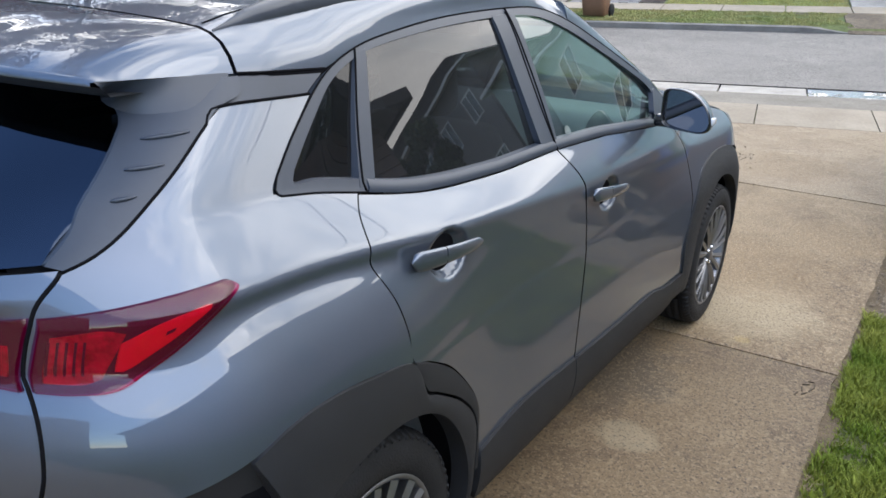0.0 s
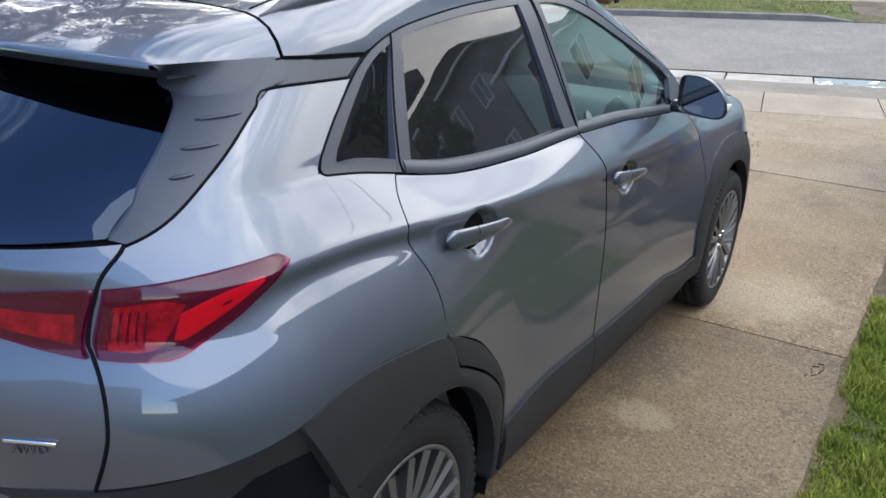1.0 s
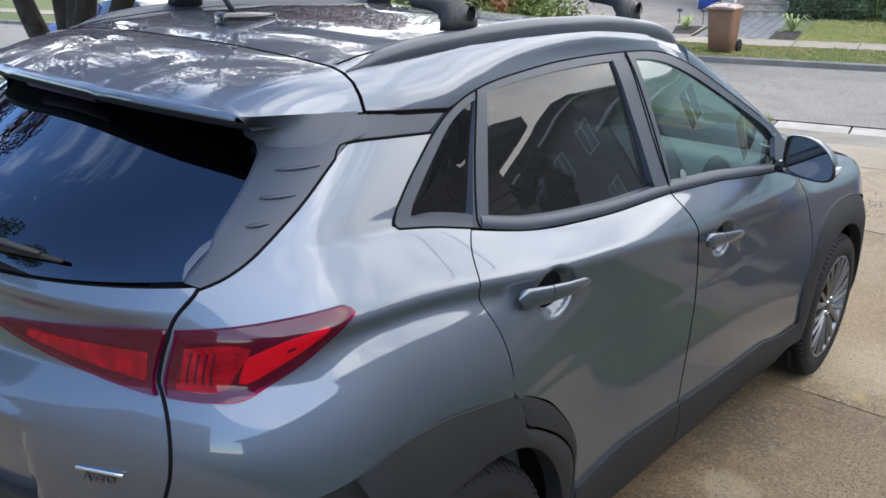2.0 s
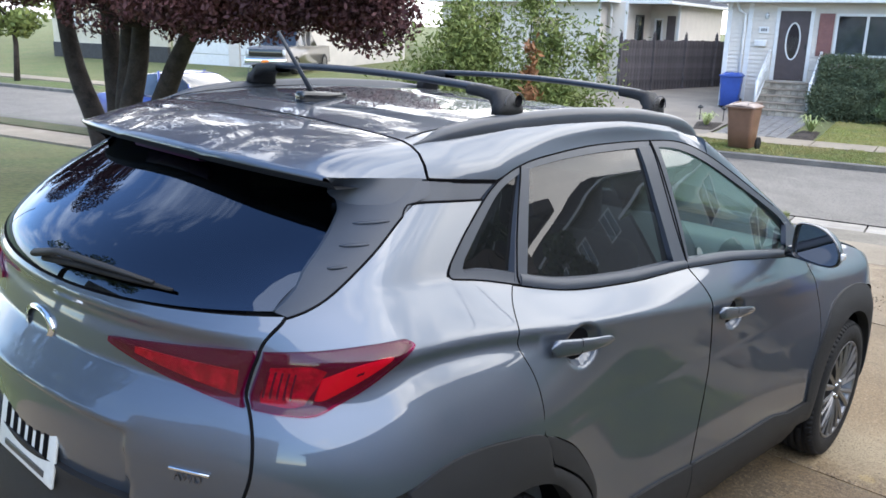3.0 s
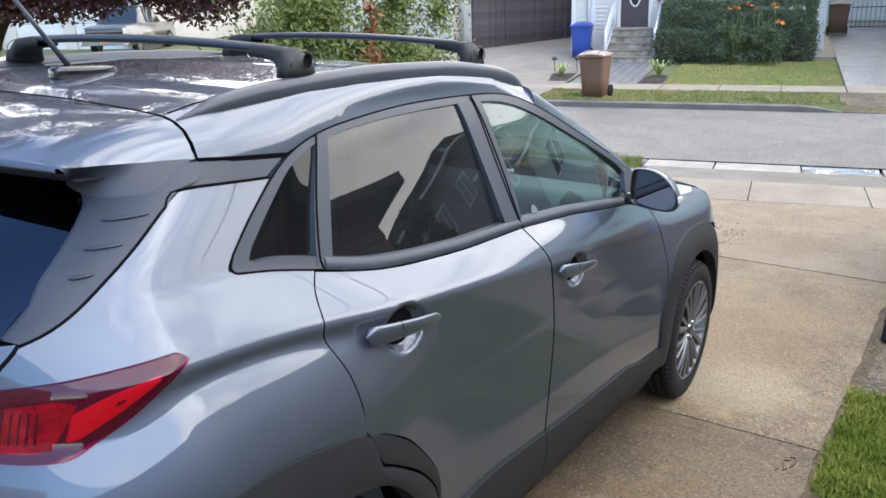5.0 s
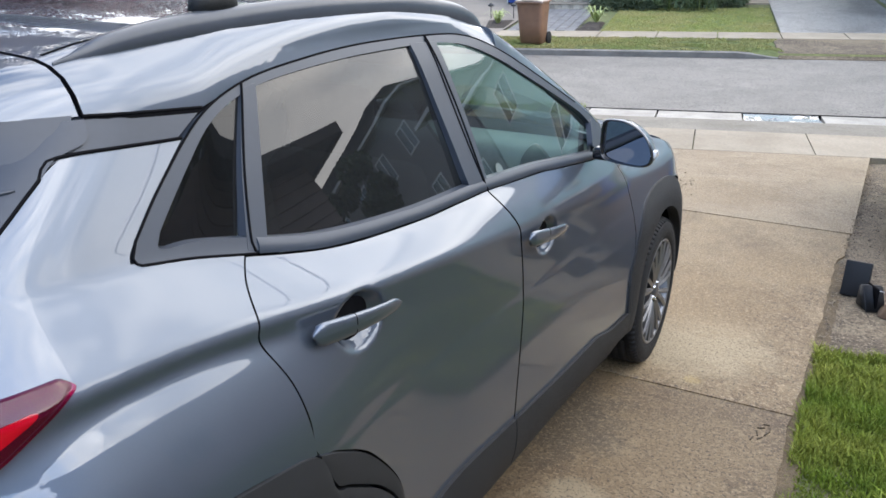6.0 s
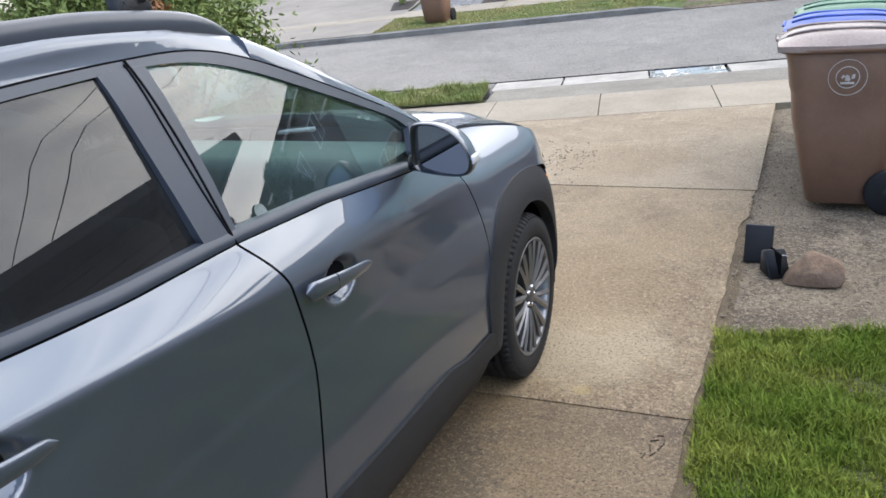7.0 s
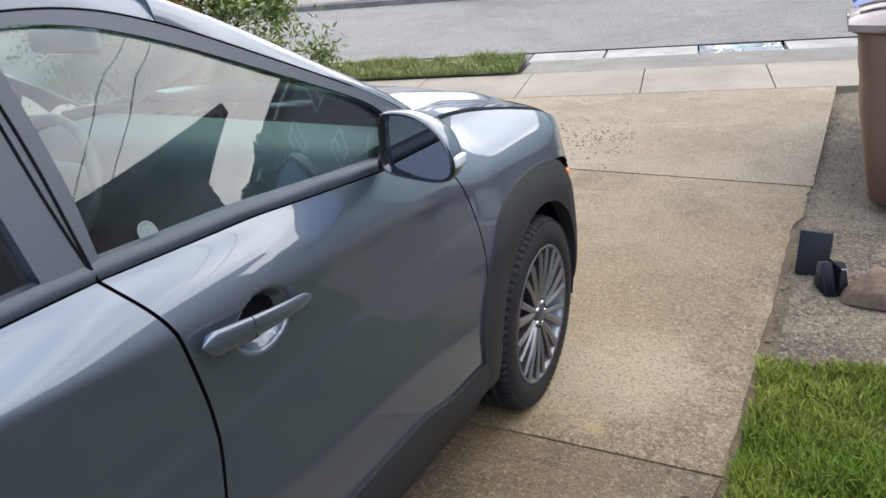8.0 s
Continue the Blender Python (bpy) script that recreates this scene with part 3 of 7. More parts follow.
def spoiler_skin():
    sec = smooth_line([tuple(p) for p in roof_section(-.09)], 22)
    full = [tuple(p) for p in sec] + [(-p[0], p[1], p[2]) for p in sec[-2::-1]]
    rows = []
    for t in np.linspace(0, 1, 16):
        row = []
        for x0, y0, z0 in full:
            u = abs(x0) / .637
            edge = (x0 * .90, -.408 + .075 * u ** 3, 1.419 - .010 * u ** 3)
            lift = .010 * math.sin(math.pi * t) * (1 - u ** 4)
            groove = .004 * math.exp(-(((u - .36) / .03) ** 2)) * t
            row.append((x0 + (edge[0] - x0) * t, -.091 + (edge[1] + .091) * t, z0 + (edge[2] - z0) * t ** 1.15 + lift - groove))
        rows.append(row)
    rows.append([(x * .998, y + .001, z - .007) for x, y, z in rows[-1]])
    return grid_mesh(rows)


spoiler = part("roof_spoiler", spoiler_skin(), PAINT, car)
part("spoiler_underside", grid_mesh([[(x * .898, -.4075 + .075 * (abs(x) / .637) ** 3 + .30 * t, 1.4122 - .010 * (abs(x) / .637) ** 3 - .016 * min(1, t / .06)) for x in np.linspace(-.637, .637, 25)] for t in (0, .03, .06, .3, 1)]), SOFT_BLACK, spoiler)
rows = [[(x, -.352 + 0.09 * (x / 0.5) ** 4 * 0.3 + dy, 1.398 + dz) for x in np.linspace(-.15, .15, 9)] for dy, dz in ((-.035, .004), (-.03, -.010), (-.01, -.012))]
part("brake_light", grid_mesh(rows, 0.004, (0, 1, 0)), RED_DARK, spoiler, "dark red high brake light")

GLASS_EDGE = [(-.493, 1.159), (-.447, 1.2), (-.407, 1.243), (-.315, 1.315), (-.279, 1.348), (-.262, 1.384), (-.25, 1.40)]
GARNISH_EDGE = [(-.476, 1.152), (-.441, 1.169), (-.394, 1.197), (-.333, 1.240), (-.262, 1.286), (-.193, 1.331), (-.153, 1.358), (-.101, 1.375), (-.087, 1.403)]


def corner_filler():
    """The black cover's top, between its pillar and the spoiler's side."""
    low = smooth_line([(.572, -.331, 1.403), (half_width(-.285, 1.352) - .001, -.290, 1.366)] + [(half_width(y, z) - .003, y, z) for y, z in [(-.255, 1.345), (-.215, 1.340), (-.17, 1.346), (-.125, 1.366)]], 20)
    sec = roof_section(-.09)[0]
    rows = []
    for j in range(6):
        t = j / 5
        row = []
        for k, p in enumerate(low):
            q = 1 - .96 * k / 19
            edge = np.array((sec[0] + (sec[0] * .90 - sec[0]) * q, -.091 - .242 * q, sec[2] + (1.409 - sec[2]) * q ** 1.15 + .002))
            row.append(tuple(p * (1 - t) + edge * t))
        rows.append(row)
    return grid_mesh(rows)


both("tail_pillar_top", corner_filler, TRIM)
both("tail_pillar_cover", lambda: strip(GARNISH_EDGE, GLASS_EDGE, 40, 7, 0.003, 0.004, 0.02), TRIM, "satin black rear pillar cover with three ribs")


def rib(a, b):
    (y0, z0), (y1, z1) = a, b
    pts = [(half_width(y0 + (y1 - y0) * t, z0 + (z1 - z0) * t) + 0.006, y0 + (y1 - y0) * t, z0 + (z1 - z0) * t) for t in np.linspace(0, 1, 8)]
    return sweep(pts, [0.002, 0.005, 0.006, 0.006, 0.006, 0.005, 0.004, 0.002], 8, True, 0.7)


for a, b in (((-.289, 1.318), (-.223, 1.326)), ((-.341, 1.279), (-.290, 1.284)), ((-.385, 1.240), (-.352, 1.245))):
    both("rib", lambda: rib(a, b), TRIM)


def side_to_x(z):
    y = along(z, [(z2, y2) for y2, z2 in GLASS_EDGE])
    return half_width(y, z)


def rear_glass():
    rows = []
    for z in np.linspace(1.125, 1.405, 16):
        xe = side_to_x(max(z, 1.159)) - 0.004
        row = []
        for u in np.linspace(-1, 1, 33):
            zz = z + (0.034 * abs(u) ** 2.2) * (1.405 - z) / 0.28
            row.append((xe * u, tail_y(xe * u, zz) + 0.003, zz))
        rows.append(row)
    return grid_mesh(rows)


def gate_edge(z):
    y = along(z, [(q, w) for w, q in GATE_SIDE])
    return half_width(y, z) - .003


def gate_off(x, z):
    """How far the tailgate's folds stand in from the plain tail: lip, hollow, crest and plate recess."""
    u = min(1.0, abs(x) / gate_edge(z))
    o = -.010 * math.exp(-(((z - 1.108) / .016) ** 2)) + .007 * math.exp(-(((z - 1.072) / .02) ** 2))
    o -= .022 * max(0.0, 1 - (x / .58) ** 2) * step(1.0, .90, z)
    top = .902 - .05 * max(0, abs(x) - .12)
    inside = step(.405, .385, abs(x)) * step(top, top - .022, z)
    lip = math.exp(-(((z - top - .006) / .012) ** 2)) * step(.43, .38, abs(x))
    return (o + .026 * inside - .006 * lip) * (1 - u ** 10)


def tailgate_skin():
    rows = []
    for z in np.linspace(.68, 1.122, 64):
        row = []
        for u in np.linspace(-1, 1, 81):
            zz = z + 0.030 * abs(u) ** 2.2 * (z - .68) / .442
            x = u * gate_edge(zz)
            y = tail_y(x, zz)
            y += gate_off(x, zz)
            row.append((x, y, zz))
        rows.append(row)
    return grid_mesh(rows, 0.02, (0, 1, 0), 1)


def seam(line, r=.0035, off=-.0015):
    return lambda: sweep([(half_width(y, z) + off, y, z) for y, z in smooth_line(line, 40)], r, 6)


both("tailgate_seam", seam(GATE_SIDE, .0042), DARK)
both("pillar_seam", seam([(-.48, 1.15), (-.441, 1.169), (-.394, 1.197), (-.333, 1.240), (-.262, 1.286), (-.193, 1.331), (-.143, 1.359), (.068, 1.357)], .0030, .001), DARK)
both("door_seam", seam([(.985, 1.106), (.988, 1.3), (.972, 1.484)], .003, .003), DARK)
both("band_seam", seam([(-.085, 1.407), (.139, 1.397)], .003), DARK)
tailgate = part("tailgate", tailgate_skin(), PAINT, car)
part("rear_window", rear_glass(), GLASS_REAR, tailgate, "dark tinted rear pane")


def bumper_end(z):
    """Where the bumper's side meets the wheel arch."""
    if z > .635:
        return -.213 - .126 * min(1, (z - .635) / .19)
    return -.022 - math.sqrt(max(.388 ** 2 - (z - .345) ** 2, .01))


def bumper_skin():
    rows = []
    for v in np.linspace(0, 1, 26):
        half = []
        zn = .22 + v * .57
        yc, b = at_height(zn, TAIL_Y_FINE), at_height(zn, TAIL_B_FINE)
        reach = math.acos(max(-.2, min(1, (yc - bumper_end(zn)) / b)))
        for u in np.linspace(0, 1, 46):
            th = u * reach
            y = yc - b * math.cos(th)
            ztop = along(y, [(-.72, .715), (-.575, .732), (-.491, .760), (-.429, .790), (-.340, .828)])
            z = .22 + v * (ztop - .22)
            y = max(y, -1) if u < 1 else bumper_end(z)
            x = tail_width(z) * math.sin(th) if y < at_height(z, TAIL_Y_FINE) - .02 else half_width(y, z)
            lip = .012 * step(.70, .60, z) + .010 * step(.50, .44, z)
            tuck = .10 * max(0, (.36 - z) / .14) ** 2
            half.append((x + lip * math.sin(th) * .6, y - (lip - tuck) * math.cos(th), z))
        half[0] = (0.0, half[0][1], half[0][2])
        rows.append([(-x, y, z) for x, y, z in half[:0:-1]] + half)
    return grid_mesh(rows, 0.02, (0, 1, 0))


part("rear_bumper", bumper_skin(), PLASTIC, car, "black grained plastic rear bumper")

# tail lamps: outer half on the body, inner half on the tailgate
L_TOP = [(-.522, 1.086), (-.462, 1.096), (-.385, 1.109), (-.305, 1.117), (-.290, 1.115), (-.283, 1.108)]
L_LOW = [(-.545, .972), (-.509, .970), (-.466, .976), (-.407, 1.015), (-.321, 1.081), (-.287, 1.103)]
for s in (0, 1):
    lamp = strip(L_TOP, L_LOW, 40, 9, 0.001, 0.002, 0.02)
    lamp_ob = part("tail_lamp", mirrored(lamp) if s else lamp, RED_DARK, car, "red tail lamp in a smoked housing")
    for nm_, top_, low_, m_ in (
            ("reflector", [(-.452, 1.044), (-.402, 1.072), (-.345, 1.089), (-.334, 1.089)], [(-.463, 1.000), (-.450, 1.002), (-.415, 1.028), (-.338, 1.082)], RED_BRIGHT),
            ("reflector", [(-.516, 1.056), (-.470, 1.066), (-.445, 1.060)], [(-.532, .985), (-.500, .983), (-.478, .990)], RED_LENS)):
        bar = strip(top_, low_, 20, 5, 0.0050, 0.0015, 0.004)
        part(nm_, mirrored(bar) if s else bar, m_, lamp_ob)
    for k in range(5):
        y_ = -.520 + .008 * k
        rib_ = strip([(y_, 1.050), (y_ + .0025, 1.050)], [(y_ - .010, .992), (y_ - .0075, .992)], 8, 3, .0068, .0, .002)
        part("lens_rib", mirrored(rib_) if s else rib_, RED_DARK, lamp_ob)
    dot = strip([(-.400, 1.058), (-.388, 1.063)], [(-.403, 1.052), (-.391, 1.057)], 6, 3, 0.0070, 0.0, 0.002)
    part("lens_mark", mirrored(dot) if s else dot, RED_DARK, lamp_ob)
    cover = strip(L_TOP, L_LOW, 40, 11, 0.0095, 0.003, 0.006)
    part("lens", mirrored(cover) if s else cover, LENS_GLASS, lamp_ob, "clear red outer lens")
    sgn = -1 if s else 1
    rows = []
    for t in np.linspace(0, 1, 9):
        row = []
        for u in np.linspace(0, 1, 24):
            zt, zb = 1.046 + 0.040 * u, 1.036 - 0.062 * u ** 0.8
            z = zb * (1 - t) + zt * t
            x = 0.285 + (gate_edge(z) - 0.003 - 0.285) * u
            row.append((sgn * x, tail_y(x, z) - 0.002 + gate_off(x, z), z))
        rows.append(row)
    inner = part("tail_lamp_inner", grid_mesh(rows, 0.015, (0, 1, 0)), RED_DARK, tailgate, "red lamp in a smoked housing on the tailgate")
    part("lens", grid_mesh([[(x, y - .0075, z) for x, y, z in r] for r in rows], 0.006, (0, 1, 0)), LENS_GLASS, inner, "clear red outer lens")
    rows = [[(sgn * x, y - 0.003, z) for x, y, z in [(0.36 + 0.23 * u, tail_y(0.36 + 0.23 * u, zz) - 0.0025 + gate_off(0.36 + 0.23 * u, zz), zz) for u in np.linspace(0, 1, 14) for zz in [1.028 - 0.035 * u + t * (0.014 + 0.035 * u)]]] for t in np.linspace(0, 1, 5)]
    part("reflector", grid_mesh(rows, 0.003, (0, 1, 0)), RED_LENS, inner)

# windscreen, pillars, bonnet and front
E_LINE = smooth_line([(.556, 1.345, 1.495), (.570, 1.55, 1.412), (.60, 1.8, 1.285), (.645, 2.08, 1.14), (.665, 2.2, 1.07)], 24)
C_LINE = smooth_line([(0, 1.352, 1.519), (0, 1.6, 1.475), (0, 2.0, 1.28), (0, 2.45, 1.05)], 24)
rows = []
for (ex, ey, ez), (cx, cy, cz) in zip(E_LINE, C_LINE):
    rows.append([((ex - 0.006) * u, cy + (ey - cy) * u * u, cz + (ez - cz) * u * u) for u in np.linspace(-1, 1, 25)])
part("windscreen", grid_mesh(rows), GLASS_FRONT, car, "green tinted windscreen")


def front_pillar():
    low = smooth_line([(half_width(y, z), y, z) for y, z in [(1.352, 1.438), (1.58, 1.348), (1.9, 1.213), (2.05, 1.13), (2.13, 1.06)]], 24)
    rows = []
    for t in np.linspace(0, 1, 6):
        rows.append([tuple(np.array(a) * (1 - t) + np.array(b) * t + np.array((0.5, 0, 0.9)) * 0.022 * math.sin(math.pi * t)) for a, b in zip(low, E_LINE)])
    return grid_mesh(rows, 0.02, (-0.6, 0, -0.4))


both("front_pillar", front_pillar, PAINT)


def bonnet_skin():
    rows = []
    for t in np.linspace(0, 1, 26):
        row = []
        for u in np.linspace(-1, 1, 81):
            au = abs(u)
            y0 = 2.47 - 0.30 * au ** 2
            y1 = 3.37 - 0.28 * au ** 2.2
            y = y0 + (y1 - y0) * t
            edge = along(y, [(2.05, 1.045), (2.3, 1.055), (2.6, 1.03), (2.9, .975), (3.12, .90), (3.4, .86)])
            xe = min(half_width(y, edge) - 0.010, 0.74)
            mid = along(y, [(2.1, 1.11), (2.5, 1.095), (2.9, 1.035), (3.2, .965), (3.38, .90)])
            z = edge + (mid - edge) * (1 - au ** 2.5) + (0.020 * math.exp(-(((au - 0.70) / 0.06) ** 2)) - 0.008 * math.exp(-(((au - 0.84) / 0.05) ** 2))) * (1 - .7 * t)
            row.append((xe * u, y, z))
        rows.append(row)
    return grid_mesh(rows, 0.02, (0, 0, -1))


part("bonnet", bonnet_skin(), PAINT, car)


def nose_skin(z0, z1, y_from, off=0.0, nz=12, n=36):
    """The rounded front between two heights, from one side round to the other."""
    th0 = math.asin(min(1, (y_from - 2.8) / .66))
    rows = []
    for z in np.linspace(z0, z1, nz):
        tuck = .05 * max(0, (.34 - z) / .1) ** 2 + .06 * max(0, (z - .72) / .18) ** 2
        half = []
        for th in np.linspace(th0, math.pi / 2, n):
            y = 2.8 + .66 * math.sin(th)
            half.append((half_width(min(y, 3.4599), z) + (off if th < 1.2 else 0), y - tuck * math.sin(th) + off, z))
        half[-1] = (0.0, half[-1][1], z)
        rows.append(half + [(-x, y, q) for x, y, q in half[-2::-1]])
    return grid_mesh(rows, 0.0)


part("front_bumper", nose_skin(.24, .64, 3.02, .004), PLASTIC, car, "black grained plastic front bumper")
part("grille", nose_skin(.60, .80, 3.43, 0.012, 8), GLOSS_BLACK, car, "black front grille")
part("nose_panel", nose_skin(.64, .905, 3.09), PAINT, car)
for sgn in (1, -1):
    part("daylight_lamp", boxed(-.10, .10, -.015, .012, -.014, .014, 0.01, m=Matrix.Translation((sgn * .58, 3.28, .86)) @ pose(0, 0, 0, 0, 0, -30 * sgn)), CLEAR_LENS, car, "thin clear front lamp")
    head = part("head_lamp", boxed(-.07, .07, -.03, .03, -.06, .06, 0.025, 3, m=Matrix.Translation((sgn * .70, 3.14, .66)) @ pose(0, 0, 0, 0, 0, -42 * sgn)), CLEAR_LENS, car, "clear front lamp in black cladding")
    part("side_marker", boxed(-.006, .010, -.020, .020, -.042, .042, 0.005, m=Matrix.Translation((sgn * .829, 3.02, .685)) @ pose(0, 0, 0, 0, 0, 20 * sgn)), AMBER, car, "amber side marker")
    part("side_reflector", boxed(-.004, .006, -.006, .006, -.075, .075, 0.003, m=Matrix.Translation((sgn * .842, 3.02, .48)) @ pose(0, 0, 0, 0, 0, 20 * sgn)), CLEAR_LENS, car)


# dark shell behind the panels, with wheel wells
def inner_shell():
    bm = bmesh.new()
    ys, zs = np.arange(-.52, 3.05, .03), np.arange(.2, 1.17, .03)
    vs = {}
    for i, y in enumerate(ys):
        for j, z in enumerate(zs):
            vs[i, j] = bm.verts.new((half_width(y, z) - 0.024, y, z))
    for i in range(len(ys) - 1):
        for j in range(len(zs) - 1):
            yc, zc = ys[i] + .015, zs[j] + .015
            if min(math.hypot(yc + .02, zc - .34), math.hypot(yc - 2.6, zc - .335)) > .412 and zc < along(yc, BELT[:-1] + [(2.05, 1.0), (2.5, .96), (2.9, .90), (3.1, .82)]) + 0.0:
                bm.faces.new((vs[i, j], vs[i + 1, j], vs[i + 1, j + 1], vs[i, j + 1]))
    loose = [v for v in bm.verts if not v.link_faces]
    bmesh.ops.delete(bm, geom=loose, context="VERTS")
    return bm


both("inner_panel", inner_shell, DARK)
for cy in (0, 2.6):
    for sgn in (1, -1):
        rows = [[(sgn * x, cy + .41 * math.cos(a) - (.02 if cy == 0 else 0), .340 + .41 * math.sin(a)) for a in np.linspace(-.25, math.pi + .25, 30)] for x in (.86, .62)]
        rows.append([(sgn * .60, cy + .05 * math.cos(a), .335 + .05 * math.sin(a)) for a in np.linspace(-.25, math.pi + .25, 30)])
        part("wheel_well", grid_mesh(rows), DARK, car)
part("underbody", boxed(-.60, .60, -.45, 3.2, .17, .30, 0.03), DARK, car)
part("cabin_floor", boxed(-.72, .72, .42, 2.15, .26, .34, 0.02), DASH, car)


# wheels
def tyre_mesh():
    r, w = .334, .107
    prof = [(-w + .012, .236), (-w + .002, .250), (-w, .275), (-w + .003, .300), (-w + .014, .320), (-w + .03, .330)]
    groove = []
    for x in (-.055, -.018, .018, .055):
        groove += [(x - .006, r), (x - .005, r - .008), (x + .005, r - .008), (x + .006, r)]
    prof += groove + [(-x, q) for x, q in prof[::-1]]
    bm = lathe(prof, 72)
    for k in range(72):
        for s in (1, -1):
            a = 2 * math.pi * k / 72
            box(bm, -.015, .015, -.0105, .0105, -.0032, .0032, m=Matrix.Rotation(a, 4, "X") @ Matrix.Translation((s * .084, 0, .3225)) @ pose(0, 0, 0, 0, 28 * s, 12 * s))
    return bm


def rim_mesh():
    bm = lathe([(.100, .238), (.104, .233), (.098, .226), (.085, .222), (.02, .205), (-.09, .205)], 64)
    return bm


def spoke_mesh():
    bm = bmesh.new()
    for k in range(5):
        for s in (-1, 1):
            for q in (0, 1):
                a = 2 * math.pi * k / 5 + s * (radians(10) + q * radians(16))
                b = 2 * math.pi * k / 5 + s * (radians(15) + q * radians(8))
                p0 = Vector((.088, .052 * math.sin(b), .052 * math.cos(b)))
                p1 = Vector((.099, .226 * math.sin(a), .226 * math.cos(a)))
                d = (p1 - p0).normalized()
                side = d.cross(Vector((1, 0, 0))).normalized()
                w0, w1 = (.0105, .0165) if q == 0 else (.008, .0120)
                vs = []
                for p, w in ((p0, w0), ((p0 + p1) / 2 + Vector((.004, 0, 0)), (w0 + w1) / 2), (p1, w1)):
                    vs.append([bm.verts.new(p + side * w), bm.verts.new(p + Vector((.007, 0, 0)) + side * w * .25), bm.verts.new(p - side * w), bm.verts.new(p + Vector((-.03, 0, 0)))])
                for u, v in zip(vs, vs[1:]):
                    for i in range(4):
                        bm.faces.new((u[i], u[(i + 1) % 4], v[(i + 1) % 4], v[i]))
    return bm


def make_wheel():
    w = part("wheel", rim_mesh(), ALLOY, car, "silver alloy wheel with many thin spokes")
    part("tyre", tyre_mesh(), RUBBER, w, "black rubber tyre")
    part("spokes", spoke_mesh(), ALLOY, w, "", False)
    part("hub_cap", lathe([(.100, .001), (.101, .020), (.097, .031), (.086, .050), (.07, .055)], 32), ALLOY_DARK, w)
    part("brake_disc", lathe([(.03, .06), (.032, .14), (.02, .14)], 40), ALLOY_DARK, w)
    for k in range(5):
        a = 2 * math.pi * (k + .5) / 5
        part("wheel_nut", lathe([(.09, .009), (.098, .008), (.099, .001)], 6), CHROME, w).matrix_basis = pose(0, .038 * math.sin(a), .038 * math.cos(a))
    return w


wheel = make_wheel()
wheel.matrix_basis = pose(.782, 2.6, .335, 12, 0, 0)
for x, y, spin, turn in ((.762, 0, 40, 0), (-.782, 2.6, 5, 180), (-.762, 0, 70, 180)):
    copy_thing(wheel, pose(x, y, .335, spin, 0, turn))


# handles
def handle_parts(door, y0, z0, y1, z1, s):
    n = 22
    line = [(y0 + (y1 - y0) * t, z0 + (z1 - z0) * t) for t in np.linspace(0, 1, n)]
    bm = bmesh.new()
    rings = []
    for k, (y, z) in enumerate(line):
        t = k / (n - 1)
        out = half_width(y, z) + 0.006 + 0.021 * math.sin(math.pi * (0.10 + 0.78 * t)) ** 0.6
        tall = 0.0215 * (1 - 0.50 * t ** 1.4) * (1 - max(0.0, 1 - t / .10) ** 2) ** 0.5 * (1 - max(0.0, (t - .88) / .12) ** 2) ** 0.5 + 0.001
        deep = 0.0085 * (1 - 0.35 * t) * (1 - max(0.0, 1 - t / .06) ** 2) ** 0.5 + 0.001
        rings.append([(out + deep * math.copysign(abs(math.cos(a)) ** .7, math.cos(a)), y, z + tall * math.copysign(abs(math.sin(a)) ** .75, math.sin(a))) for a in np.linspace(0, 2 * math.pi, 19)])
    bm = grid_mesh(rings)
    handle = part("door_handle", mirrored(bm) if s else bm, PAINT, door, "painted pull handle")
    bm = sweep(rings[8][:-1], .0009, 6, False)
    part("handle_gap", mirrored(bm) if s else bm, DARK, handle)


for s in (0, 1):
    handle_parts(rear_doors[s], .138, 1.027, .408, 1.007, s)
    handle_parts(front_doors[s], 1.080, .960, 1.372, .930, s)


# door mirrors
MIRROR_EDGE = smooth_line([(-1.0, .10), (-.99, .62), (-.90, .93), (-.55, 1.0), (-.10, .95), (.35, .72), (.72, .33), (.95, -.18), (1.0, -.52), (.90, -.84), (.55, -.98), (-.10, -.95), (-.72, -.84), (-.94, -.66), (-1.0, -.25), (-1.0, .10)], 56)


def mirror_ring(size, y, lean=0.0):
    """The mirror's outline, shrunk about its middle, at one depth."""
    return [(.930 + .090 * size * u, y - lean * .090 * size * u, 1.135 + .075 * size * v) for u, v in MIRROR_EDGE]


def mirror_shell():
    rows = [mirror_ring(.90, 1.722), mirror_ring(.945, 1.711), mirror_ring(.985, 1.710), mirror_ring(1.0, 1.716)]
    for t in np.linspace(.08, 1, 12):
        rows.append(mirror_ring(max(.02, (1 - t ** 2.3) ** .55), 1.716 + .118 * t))
    return grid_mesh(rows)


